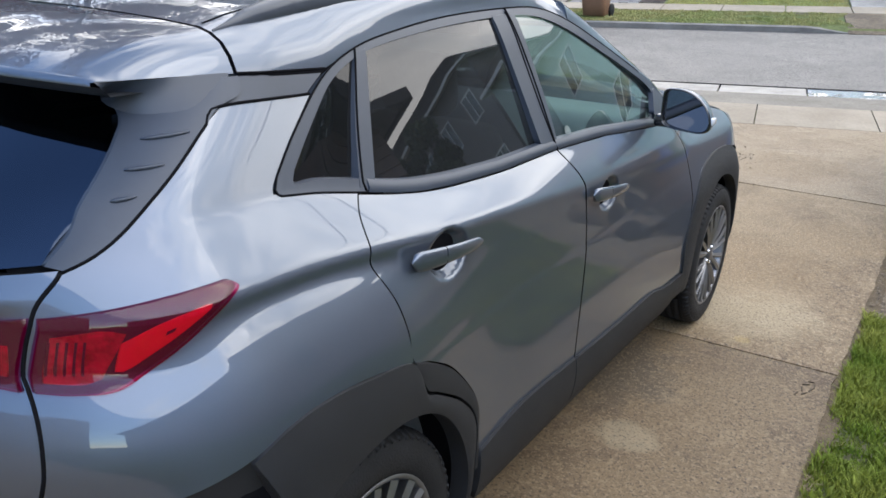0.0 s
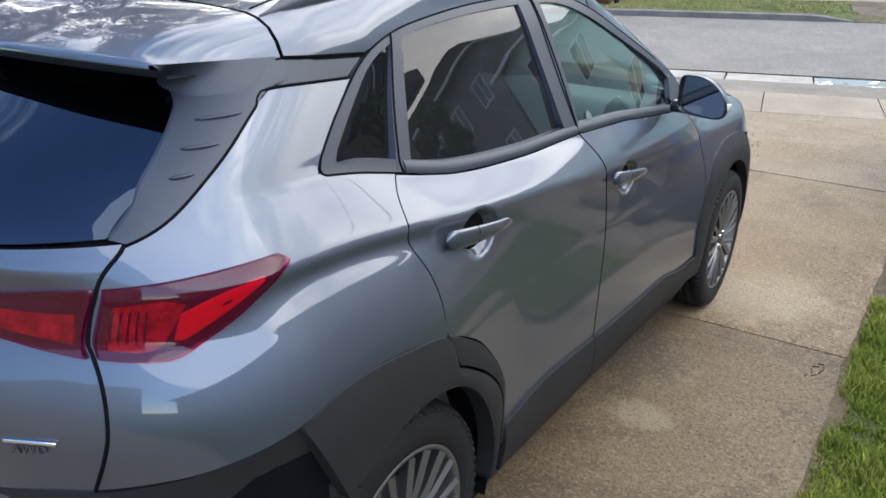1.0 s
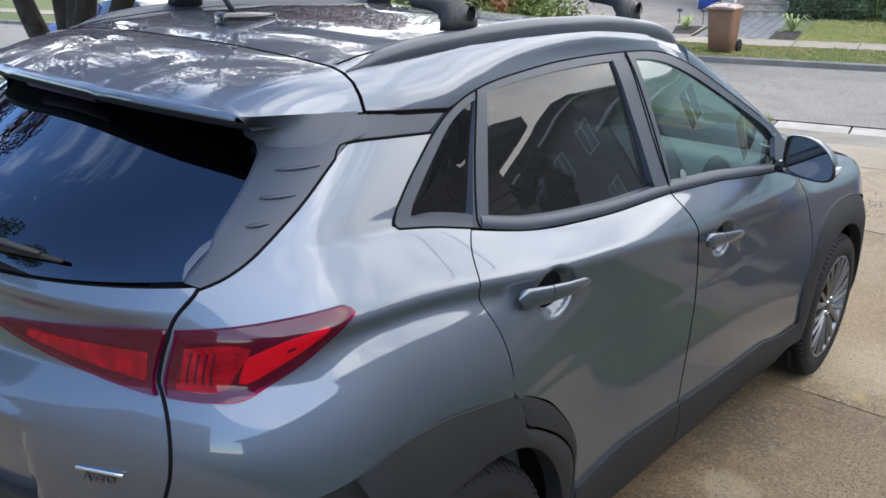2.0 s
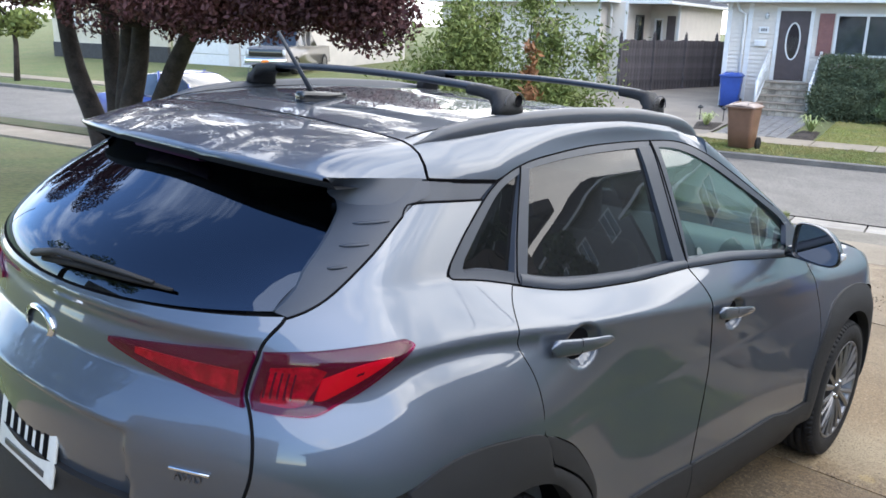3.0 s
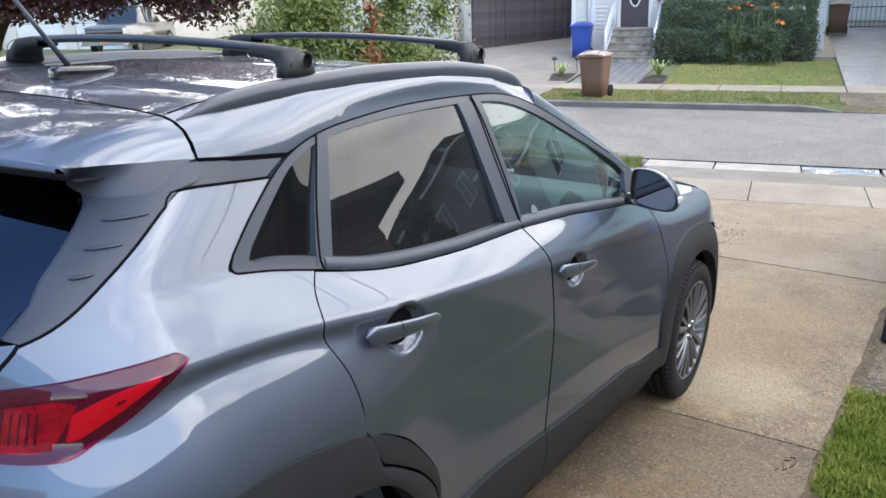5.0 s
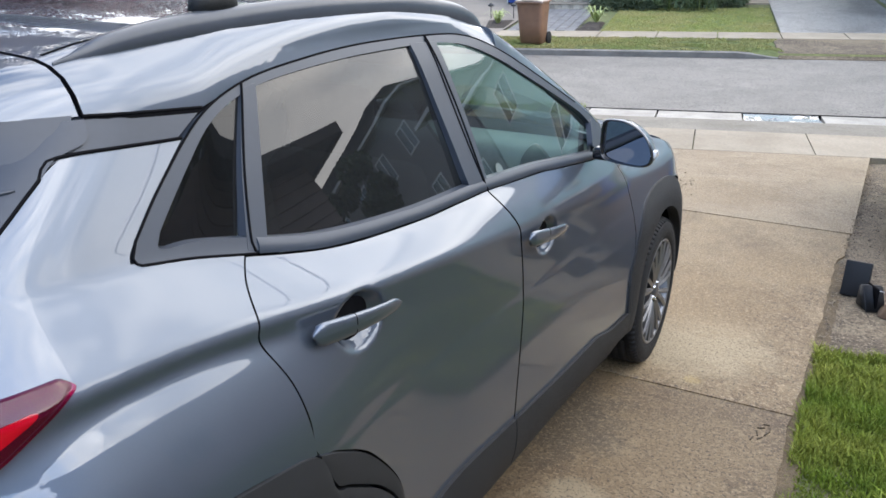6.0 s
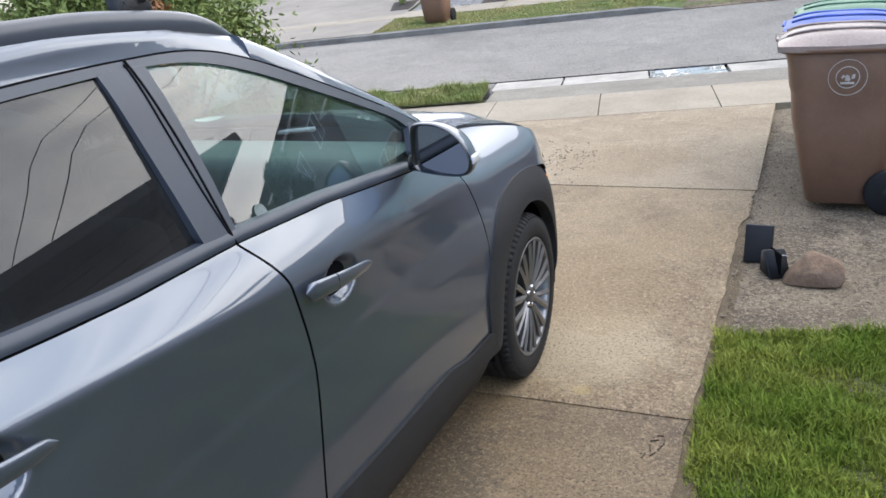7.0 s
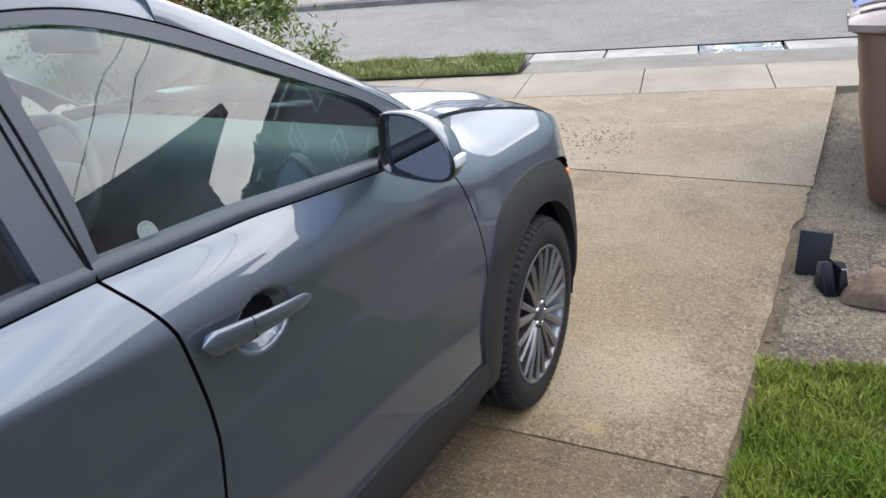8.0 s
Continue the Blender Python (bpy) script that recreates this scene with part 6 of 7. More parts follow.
# steps of stone blocks with brown treads
stairs = thing("front_steps", "tan stone block steps with brown treads and white railings", "stairs", STREET)
for k in range(5):
    z0, z1 = -.56 + .18 * k, -.56 + .18 * (k + 1) - .04
    d0 = 23.45 + .29 * k
    n = 7
    for i in range(n):
        w = 1.46 / n
        part("stone_block", boxed(-3.32 + w * i + .004, -3.32 + w * (i + 1) - .004, d0 + .008 * random.random(), 24.98, z0, z1, .008, 1), STEP_STONE, stairs, "", False)
    part("tread", boxed(-3.36, -1.82, d0 - .03, min(d0 + .36, 24.97), z1, z1 + .04, .008), TREAD, stairs, "", False)
for s_ in (-3.30, -1.88):
    a, b = Vector((s_, 23.55, .38)), Vector((s_, 24.85, 1.20))
    rail_ob = part("railing", sweep([a + Vector((0, 0, -.0)), b], .035, 8), WHITE, stairs, "white railing")
    part("post", sweep([(s_, 23.55, -.5), (s_, 23.55, .42)], .04, 8), WHITE, rail_ob)
    part("post", sweep([(s_, 24.85, .3), (s_, 24.85, 1.24)], .04, 8), WHITE, rail_ob)
    part("low_rail", sweep([a - Vector((0, 0, .65)), b - Vector((0, 0, .70))], .025, 8), WHITE, rail_ob)
    for k in range(1, 10):
        p = a.lerp(b, k / 10)
        part("baluster", sweep([p - Vector((0, 0, .68)), p], .014, 6), WHITE, rail_ob)
# garden path of pavers
path = thing("garden_path", "grey paver path edged with dark soil beds", "path", STREET, "", "structure")
for i in range(7):
    for j in range(17):
        s_ = -3.36 + .24 * i
        d_ = 19.38 + .24 * j + (.12 if i % 2 else 0)
        part("paver", boxed(s_ + .006, s_ + .234, d_ + .006, d_ + .234, far_z(d_) - .03, far_z(d_) + .012, .01, 1), PAVER, path, "", False)

sheet(-120, 2.98, 16.10, 16.26, lambda s, d: -.70 - .10 * step(1.95, 2.95, s) - .012 * step(16.16, 16.10, d), 500, 3, "kerb_far", KERB, "structure", "dark weathered concrete kerb", .16)
sheet(7.6, 120, 16.10, 16.26, -.70, 3, 2, "kerb_far", KERB, "structure", "dark weathered concrete kerb", .16)
sheet(2.76, 8.0, 16.07, 18.25, lambda s, d: along(d, [(16.06, -.805), (16.28, -.722), (18.25, -.69)]), 6, 24, "apron_far", OLD_ASPHALT, "structure", "grey asphalt apron of the far driveway", .1)
far_walk = thing("pavement_far", "pale concrete pavement on the far side of the street", "pavement", STREET, "", "structure")
for k in range(-30, 22):
    s0 = 2.95 + 1.32 * k
    part("panel", grid_mesh([[(s, d, -.685) for s in (s0 + .012, s0 + 1.308)] for d in (18.2, 18.75, 19.32)], .06, (0, 0, -1)), WALK, far_walk, "", False)
sheet(2.98, 5.75, 19.33, 36, lambda s, d: far_z(d) + .012, 5, 12, "drive_far", WET_SHEEN_DRIVE, "structure", "wet dark asphalt driveway")
sheet(-9.2, -3.45, 16.2, 34, lambda s, d: far_z(d) + .012, 5, 16, "drive_left", material("pale_drive", (.24, .205, .165), .8, vary=.2, scale=.8, second=(.17, .145, .118)), "structure", "pale concrete driveway with a dark crack")


# foliage
def leaves(count, place, size, seed, spread=0.5):
    """Small bent leaves, each two triangles, at places that the function gives."""
    rng = np.random.default_rng(seed)
    p = place(rng, count)
    a = rng.normal(size=(count, 3))
    a /= np.linalg.norm(a, axis=1, keepdims=True)
    b = rng.normal(size=(count, 3))
    b -= a * (a * b).sum(1, keepdims=True)
    b /= np.linalg.norm(b, axis=1, keepdims=True)
    l = size * rng.uniform(.6, 1.3, count)[:, None]
    v = np.concatenate([p - a * l, p + b * l * spread, p + a * l, p - b * l * spread])
    i = np.arange(count)
    me = bpy.data.meshes.new("leaves")
    me.from_pydata(v.tolist(), [], np.stack([i, i + count, i + 2 * count, i + 3 * count], 1).tolist())
    return me


def clump_place(centres, radii, loose=False):
    c, r = np.array(centres, float), np.array(radii, float)

    def fn(rng, n):
        k = rng.choice(len(c), n, p=(r ** 2.2) / (r ** 2.2).sum())
        d = rng.normal(size=(n, 3))
        d /= np.linalg.norm(d, axis=1, keepdims=True)
        if loose:
            return c[k] + d * (r[k] * np.abs(rng.normal(0, .62, n)))[:, None] * np.array([.9, .9, 1.25])
        return c[k] + d * (r[k] * rng.uniform(.25, 1, n) ** .45)[:, None] * np.array([1, 1, .8])

    return fn


def crown_clumps(rng, centre, size, n, r0, r1):
    out = []
    while len(out) < n:
        q = rng.uniform(-1, 1, 3)
        if .25 < np.linalg.norm(q) < 1:
            out.append(np.array(centre) + q * np.array(size))
    return out, rng.uniform(r0, r1, n)


# purple maple with several trunks on the near lawn
TX, TY = street_xy(-8.55, 6.0)
TZ = lot_z(TX, TY) - .05
tree = thing("maple_tree", "purple leaved maple with several dark bent trunks on the lawn", "tree", Matrix.Translation((TX, TY, TZ)) @ pose(0, 0, 0, 0, 0, 11))
TRUNKS = [((-.25, 0, 0), (-.55, .1, .7), (-.95, .1, 1.5), (-1.35, .2, 2.6), (-1.9, .3, 3.8)),
          ((-.10, .1, 0), (-.20, .2, .9), (-.38, .3, 1.8), (-.5, .4, 3.0), (-.6, .5, 4.2)),
          ((.05, .05, 0), (.10, .1, 1.0), (.28, .1, 1.9), (.45, .0, 3.0), (.5, -.2, 4.0)),
          ((.18, -.05, 0), (.40, -.1, .9), (.70, -.1, 1.7), (1.0, -.2, 2.6), (1.3, -.3, 3.6)),
          ((.30, 0, .15), (.85, 0, .95), (1.55, -.1, 1.85), (2.25, -.2, 2.45), (3.1, -.3, 2.95))]
for k, pts in enumerate(TRUNKS):
    sm = smooth_line(pts, 16)
    part("trunk", sweep([tuple(p) for p in sm], [.18 * (1 - .62 * i / 15) for i in range(16)], 10), BARK, tree)
    rng = np.random.default_rng(40 + k)
    for j in range(5):
        q = sm[9 + j]
        e = q + np.array([rng.uniform(-1.3, 1.5), rng.uniform(-1.2, 1.2), rng.uniform(.2, 1.1)])
        part("limb", sweep([tuple(q), tuple((q + e) / 2 + rng.uniform(-.1, .1, 3)), tuple(e)], [.05, .035, .012], 7), BARK, tree)
rng = np.random.default_rng(11)
cs, rs = crown_clumps(rng, (1.5, -.4, 5.0), (6.2, 4.0, 2.9), 190, .45, .95)
extra = [(2.6, 0, 2.55), (3.3, -.2, 2.5), (3.9, .1, 2.65), (4.5, -.3, 2.9), (1.9, .2, 2.9), (-2.0, 0, 3.0), (-2.8, .2, 3.0), (-1.2, -.4, 3.0), (-.1, -.5, 3.1), (.8, .3, 2.9), (2.2, -.8, 2.45), (3.0, .6, 2.6), (4.9, .2, 3.3), (4.2, .4, 2.4)]
cs = [c for c in cs if (c[2] < 3.6 or rng.random() < .78) and c[2] > 2.75 + .1 * abs(c[0]) + .55 * max(0, c[0] - 4.0)] + [np.array(e) for e in extra]
for _ in range(96):
    q = rng.uniform(-4.4, 4.4)
    extra.append((q, rng.uniform(-1.2, 1.0), rng.uniform(2.35 if q > .8 else 2.85, 3.3)))
cs = cs + [np.array(e) for e in extra[14:]]
rs = np.r_[rs[: len(cs) - len(extra)] * .72, rng.uniform(.40, .70, len(extra))]
link("crown", leaves(270000, clump_place(cs, rs), .038, 12, .5), LEAF_PURPLE, tree)


def shrub(name, label, category, m, clumps, radii, count, size, mat, seed, stems=6, base=(0, 0, 0)):
    ob = thing(name, label, category, m)
    rng = np.random.default_rng(seed)
    for k in range(stems):
        c = np.array(clumps[k % len(clumps)])
        part("stem", sweep([tuple(np.array(base) + rng.uniform(-.15, .15, 3) * (1, 1, 0)), tuple(c * .5 + rng.uniform(-.1, .1, 3)), tuple(c)], [.025, .018, .006], 6), BARK, ob)
    link("foliage", leaves(count, clump_place(clumps, radii, True), size, seed, .32), mat, ob)
    return ob


def clumps_in(seed, n, size, centre, r0, r1):
    rng = np.random.default_rng(seed)
    c, r = crown_clumps(rng, centre, size, n, r0, r1)
    return c, r


c, r = clumps_in(3, 40, (1.25, .95, 1.15), (0, 0, 1.45), .22, .46)
c = list(c) + [np.array(q) for q in ((1.05, -.2, .55), (1.25, -.3, .85), (1.45, -.2, .50), (1.15, .1, 1.15), (1.6, -.1, .8), (.9, -.5, .35))]
r = np.r_[r, (.28, .26, .24, .28, .20, .25)]
shrub("big_shrub", "tall loose green shrub on the lawn beside the driveway", "shrub", STREET @ pose(-2.55, 6.2, -.53), c, r, 52000, .034, LEAF_GREEN, 21, 16)
c = [(0, 0, .2 + .2 * k) for k in range(10)]
shrub("withered_bush", "withered orange brown conifer beside the green shrub", "shrub", STREET @ pose(-1.78, 5.45, -.46), c, [.26 - .018 * k for k in range(10)], 2600, .04, LEAF_DEAD, 23, 3)


def hedge(name, label, s0, s1, d0, d1, z0, z1, count, seed):
    ob = thing(name, label, "hedge", STREET)
    part("core", boxed(s0 + .16, s1 - .16, d0 + .20, d1 - .16, z0, z1 - .20, .14), LEAF_DARK, ob)

    def place(rng, n):
        p = rng.uniform((s0, d0, z0), (s1, d1, z1), (n, 3))
        k = rng.integers(0, 3, n)
        p[k == 0, 2] = z1
        p[k == 1, 1] = d0
        side = rng.random(n) < .5
        p[(k == 2) & side, 0] = s0
        p[(k == 2) & ~side, 0] = s1
        mid = np.array(((s0 + s1) / 2, (d0 + d1) / 2, (z0 + z1) / 2))
        swell = np.array([noise.noise((q[0] * 2.3, q[1] * 2.3, q[2] * 2.3)) + .5 * noise.noise((q[0] * 6, q[1] * 6, q[2] * 6)) for q in p])
        p += np.sign(p - mid) * (np.abs(p - mid) > np.array((s1 - s0, d1 - d0, z1 - z0)) * .42) * (swell * .16)[:, None]
        # rounded shoulders
        over = np.clip((p[:, 2] - (z1 - .25)) / .25, 0, 1) ** 2 * .16
        p[:, 1] += np.where(p[:, 1] < mid[1], over, -over)
        return p + rng.normal(size=(n, 3)) * .06

    link("foliage", leaves(count, place, .030, seed, .5), LEAF_DARK, ob)


hedge("hedge", "clipped dark green hedge under the window", -1.70, 2.25, 23.9, 24.85, -.5, 1.02, 46000, 31)
hedge("hedge_low", "lower clipped dark green hedge", -1.78, -.15, 23.35, 24.0, -.52, .22, 18000, 32)

lily = thing("lily_clump", "tall lilies with orange flowers before the hedge", "flowers", STREET @ pose(.75, 23.3, -.52))
rng = np.random.default_rng(7)
for k in range(26):
    x, y, hh = rng.uniform(-.75, .75), rng.uniform(-.3, .3), rng.uniform(.75, 1.55)
    part("stalk", sweep([(x, y, 0), (x + rng.uniform(-.05, .05), y, hh * .6), (x + rng.uniform(-.1, .1), y, hh)], [.008, .006, .004], 5), LEAF_GREEN, lily)
c = [(rng.uniform(-.8, .8), rng.uniform(-.3, .2), rng.uniform(.1, 1.0)) for _ in range(40)]
link("foliage", leaves(3600, clump_place(c, [.20] * 40), .085, 33, .14), LEAF_TREE, lily)
for x, z in ((-.62, 1.42), (-.48, 1.46), (-.36, 1.42), (-.15, 1.55), (-.05, 1.48), (.08, 1.44), (.52, 1.50), (.60, 1.42), (.74, 1.02), (.66, 1.06)):
    bm = bmesh.new()
    for i in range(6):
        a = i * math.pi / 3
        v = [bm.verts.new(p) for p in ((0, 0, 0), (.045 * math.cos(a - .4), .045 * math.sin(a - .4), .04), (.10 * math.cos(a), .10 * math.sin(a), .055), (.045 * math.cos(a + .4), .045 * math.sin(a + .4), .04))]
        bm.faces.new(v)
    part("flower", bm, LILY, lily, "orange flower").matrix_basis = pose(x, -.3 + .1 * rng.random(), z, 60 * rng.random(), 0, 360 * rng.random())


# wheelie bins
def wheelie_bin(label, m, body, lid, hgt=1.05, w=.60, dep=.66, group="", seal=False):
    b = thing("wheelie_bin", label, "bin", m, group)
    rows = []
    for z, sx, fr_, re_ in ((0.05, .40, -.22, .34), (.06, .425, -.245, .36), (hgt * .50, .465, -.385, .42), (hgt * .66, .478, -.405, .44), (hgt * .70, .49, -.425, .45), (hgt * .80, .50, -.44, .46), (hgt * .90, .50, -.475, .47)):
        ring = []
        for a in np.linspace(0, 2 * math.pi, 41):
            ca, sa = math.cos(a), math.sin(a)
            ca, sa = math.copysign(abs(ca) ** .30, ca), math.copysign(abs(sa) ** .30, sa)
            ring.append((w * sx * ca, dep * ((fr_ + re_) / 2 + (re_ - fr_) / 2 * sa), z))
        rows.append(ring)
    bm = grid_mesh(rows)
    bm.faces.new([v for v in bm.verts][:40][::-1])
    shell = part("body", bm, body, b)
    part("rim", sweep([(w * .505 * math.copysign(abs(math.cos(a)) ** .35, math.cos(a)), dep * .505 * math.copysign(abs(math.sin(a)) ** .35, math.sin(a)), hgt * .90) for a in np.linspace(0, 2 * math.pi, 41)], .022, 8, False), body, b)
    for x in (-.24, -.08, .08, .24):
        part("groove", boxed(w * .12, w * .16, 0, .01, .1, hgt * .5, .004), body, b).matrix_basis = pose(x * w * 1.6 - w * .14, -dep * .25, .0, -11.5, 0, 0)
    rows = []
    for k, y in enumerate(np.linspace(-.53, .50, 14)):
        rows.append([(w * .53 * u, dep * y, hgt * .93 + .075 * (1 - abs(u) ** 3) * (1 - abs(y / .56) ** 4) + .012 * math.cos(u * 9) * (1 - abs(y) * 1.6)) for u in np.linspace(-1, 1, 21)])
    part("lid", grid_mesh(rows, .035, (0, 0, -1)), lid, b, "worn shiny lid")
    for u in (-.27, .27):
        part("lid_rib", sweep([(w * u, dep * y, hgt * .93 + .078 * (1 - abs(2 * u) ** 3 * .3) * (1 - abs(y / .56) ** 4)) for y in np.linspace(-.46, .42, 10)], .014, 8, True, .6), lid, b)
    part("lid_grip", sweep([(w * q, -dep * .535, hgt * .945) for q in (-.24, -.2, .2, .24)], [.006, .012, .012, .006], 8), lid, b)
    part("handle_bar", sweep([(-w * .42, dep * .50, hgt * .95), (-w * .40, dep * .60, hgt * .97), (w * .40, dep * .60, hgt * .97), (w * .42, dep * .50, hgt * .95)], .016, 8), body, b)
    for sgn in (1, -1):
        wh = part("wheel", lathe([(-.03, .03), (-.03, .125), (-.02, .135), (.02, .135), (.03, .125), (.032, .03)], 28), RUBBER, b)
        wh.matrix_basis = pose(sgn * w * .46, dep * .40, .135)
        part("axle_cap", lathe([(.03, .04), (.036, .035), (.038, .001)], 16), PLASTIC, wh)
    part("axle", sweep([(-w * .45, dep * .40, .135), (w * .45, dep * .40, .135)], .015, 8), BLACK_METAL, b)
    if seal:
        mark = part("round_emblem", lathe([(0, .082), (.002, .082), (.002, .085), (0, .085)], 40), material("worn_print", (.48, .42, .37), .7), shell, "round pale printed emblem")
        mark.matrix_basis = pose(w * .499 + .002, .01, hgt * .755, 0, 1.5, 0) @ Matrix.Diagonal((1, 1.22, 1.22, 1))
        for r_, z_ in ((.048, 0),):
            inner = part("emblem_ring", lathe([(0, r_), (.002, r_), (.002, r_ + .004), (0, r_ + .004)], 36), mark.data.materials[0], shell)
            inner.matrix_basis = mark.matrix_basis
        for k in range(9):
            a = rng.uniform(0, 6.28)
            q = part("emblem_leaf", boxed(-.001, .002, -.008, .008, -.005, .005, .002), mark.data.materials[0], shell)
            q.matrix_basis = mark.matrix_basis @ pose(0, .03 * math.cos(a) * rng.random(), .026 * math.sin(a) * rng.random() + .006, 60 * rng.random(), 0, 0)
        part("emblem_base", boxed(-.001, .002, -.03, .03, -.006, .004, .002), mark.data.materials[0], shell).matrix_basis = mark.matrix_basis @ pose(0, 0, -.026)
    return b


def near_bin(x, y, turn):
    return Matrix.Translation(SLOPE @ Vector((x, y, -0.005))) @ SLOPE.to_3x3().to_4x4() @ pose(0, 0, 0, 0, 0, turn)


wheelie_bin("brown plastic wheelie bin with a worn lid and round emblem", near_bin(2.035, 5.325, -88), BIN_BROWN, BIN_LID, 1.09, .66, .70, "bins by the driveway", True)
wheelie_bin("blue plastic wheelie bin behind the brown one", near_bin(2.05, 6.10, -90), BIN_BLUE, BIN_BLUE, 1.10, .64, .70, "bins by the driveway")
wheelie_bin("green plastic wheelie bin behind the blue one", near_bin(2.13, 6.93, -89), BIN_GREEN, BIN_GREEN, 1.12, .66, .74, "bins by the driveway")
wheelie_bin("brown plastic wheelie bin on the far verge", STREET @ pose(-2.15, 16.75, -.70, 0, 0, -8), BIN_BROWN, BIN_LID, 1.0, .58, .62)
wheelie_bin("blue plastic wheelie bin beside the steps", STREET @ pose(-4.25, 24.6, -.50, 0, 0, 5), BIN_BLUE, BIN_BLUE, 1.05, .62, .62)
wheelie_bin("green lidded bin beside the bungalow wall", STREET @ pose(-4.05, 25.6, -.47), BIN_BLUE, BIN_GREEN, 1.12, .66, .66)
wheelie_bin("brown plastic wheelie bin by the far garage", STREET @ pose(3.25, 31.4, -.28), BIN_BROWN, BIN_BROWN, 1.1, .66, .66)

# verge grass across the street
def far_verge(x, y):
    s, d = math.cos(radians(11)) * x + math.sin(radians(11)) * y, -math.sin(radians(11)) * x + math.cos(radians(11)) * y
    return -.70 if 16.27 < d < 18.18 and s < 2.74 - .12 * math.sin(d * 3) and noise.noise((s * 1.4, d * 2.2, 3)) > -.32 and not -9.2 < s < -3.45 else None


blades("far_verge_grass", "patchy grass strip behind the far kerb", (-8, 0.4, 13, 20), 19000, .032, 9, material("dry_grass_blade", (.30, .25, .10), .7, vary=.2, scale=1.1, second=(.19, .22, .06), random_tint=.4), far_verge, .012)

# fence of dark boards with finials
fence = thing("board_fence", "dark weathered board fence with pointed post finials", "fence", STREET)
P0, P1 = Vector((-8.65, 26.9, 0)), Vector((-4.75, 33.2, 0))
n = 54
for k in range(n):
    p = P0.lerp(P1, (k + .5) / n)
    zt = 1.38 + random.uniform(-.03, .03)
    ob = part("board", boxed(-.067, .067, -.01, .01, far_z(p.y) - .05, zt, .006, 1), FENCE_WOOD, fence, "", False)
    ob.matrix_basis = pose(p.x, p.y, 0, 0, 0, math.degrees(math.atan2(P1.y - P0.y, P1.x - P0.x)))
for k in range(6):
    p = P0.lerp(P1, k / 5)
    post = part("post", boxed(-.055, .055, -.055, .055, -.5, 1.50, .01), FENCE_WOOD, fence, "", False)
    post.matrix_basis = pose(p.x, p.y, 0)
    part("finial", lathe([(0, .03), (.03, .055), (.08, .05), (.13, .03), (.20, .004)], 12), FENCE_WOOD, post).matrix_basis = pose(0, 0, 1.50, 0, -90, 0)

# white house with wing, tall house behind, mint house with stone base and garage
h = thing("white_house", "white sided house with grey roof behind shrubs", "house", STREET)
wall_part(h, -17.5, 29.3, -10.45, 29.3, -.4, 2.75, SIDING, ((1.2, 2.5, .9, 2.2), (4.2, 5.5, .9, 2.2)), split=True)
wall_part(h, -10.45, 29.3, -10.45, 30.1, -.4, 2.75, SIDING)
wall_part(h, -10.45, 30.1, -9.65, 30.1, -.4, 2.75, SIDING, split=True)
wall_part(h, -9.65, 30.1, -9.65, 33, -.4, 2.75, SIDING, ((1.0, 2.0, .5, 2.3),), split=True)
wall_part(h, -9.65, 33, -8.45, 33, -.3, 2.75, SIDING, ((.2, .55, 1.2, 2.2), (.70, 1.12, .2, 2.3)), split=True)
wall_part(h, -8.45, 33, -8.45, 40, -.3, 2.75, SIDING, split=True)
hip_roof(h, -17.5, -10.45, 29.3, 38, 2.80, 2.0)
hip_roof(h, -10.45, -8.45, 30.6, 40, 2.79, 1.0, .40)
window_part(h, -15.65, 29.3, 1.3, .9, 2.2)
window_part(h, -12.65, 29.3, 1.3, .9, 2.2)
window_part(h, -9.275, 33, .37, 1.2, 2.2, 0, 1)
window_part(h, -9.65, 31.6, 1.0, .5, 2.3, 90, 1, DARK_FRAME)
part("side_door", boxed(-8.95, -8.53, 33.02, 33.07, .2, 2.3), DOOR_BROWN, h, "", False)
for s_, d_ in ((-10.45, 29.3), (-9.65, 30.1), (-8.45, 33)):
    part("corner_board", boxed(s_ - .07, s_ + .03, d_ - .035, d_ + .07, -.4, 2.74, .008), WHITE, h, "", False)
part("down_pipe", sweep([(-10.25, 29.85, 2.7), (-10.25, 30.0, 2.5), (-10.25, 30.0, -.3)], .05, 8), WHITE, h)
h = thing("tall_house", "tall white sided house with grey roof", "house", STREET)
wall_part(h, -9.5, 46, -1.5, 46, -.2, 6.2, SIDING, ((1.2, 2.2, 3.6, 5.0), (5.0, 6.0, 3.6, 5.0)))
wall_part(h, -1.5, 46, -1.5, 54, -.2, 6.2, SIDING)
wall_part(h, -9.5, 54, -9.5, 46, -.2, 6.2, SIDING)
window_part(h, -7.8, 46, 1.0, 3.6, 5.0)
window_part(h, -4.0, 46, 1.0, 3.6, 5.0)
hip_roof(h, -9.5, -1.5, 46, 54, 6.25, 2.4)
h = thing("mint_house", "pale green sided house with a rough stone base", "house", STREET)
wall_part(h, 6.0, 35, 6.0, 21.5, .55, 5.6, SIDING_MINT, ((4.0, 5.0, 1.2, 2.3),))
wall_part(h, 6.0, 21.5, 16, 21.5, -.5, 5.6, SIDING_MINT, ((1.0, 2.2, .8, 2.2), (4.4, 5.6, .8, 2.2), (7.4, 8.6, .8, 2.2), (1.0, 2.2, 3.7, 5.0), (4.4, 5.6, 3.7, 5.0), (7.4, 8.6, 3.7, 5.0)))
window_part(h, 6.0, 30.5, 1.0, 1.2, 2.3, -90, 1)
for s_ in (7.6, 11.0, 14.0):
    window_part(h, s_, 21.5, 1.2, .8, 2.2)
    window_part(h, s_, 21.5, 1.2, 3.7, 5.0)
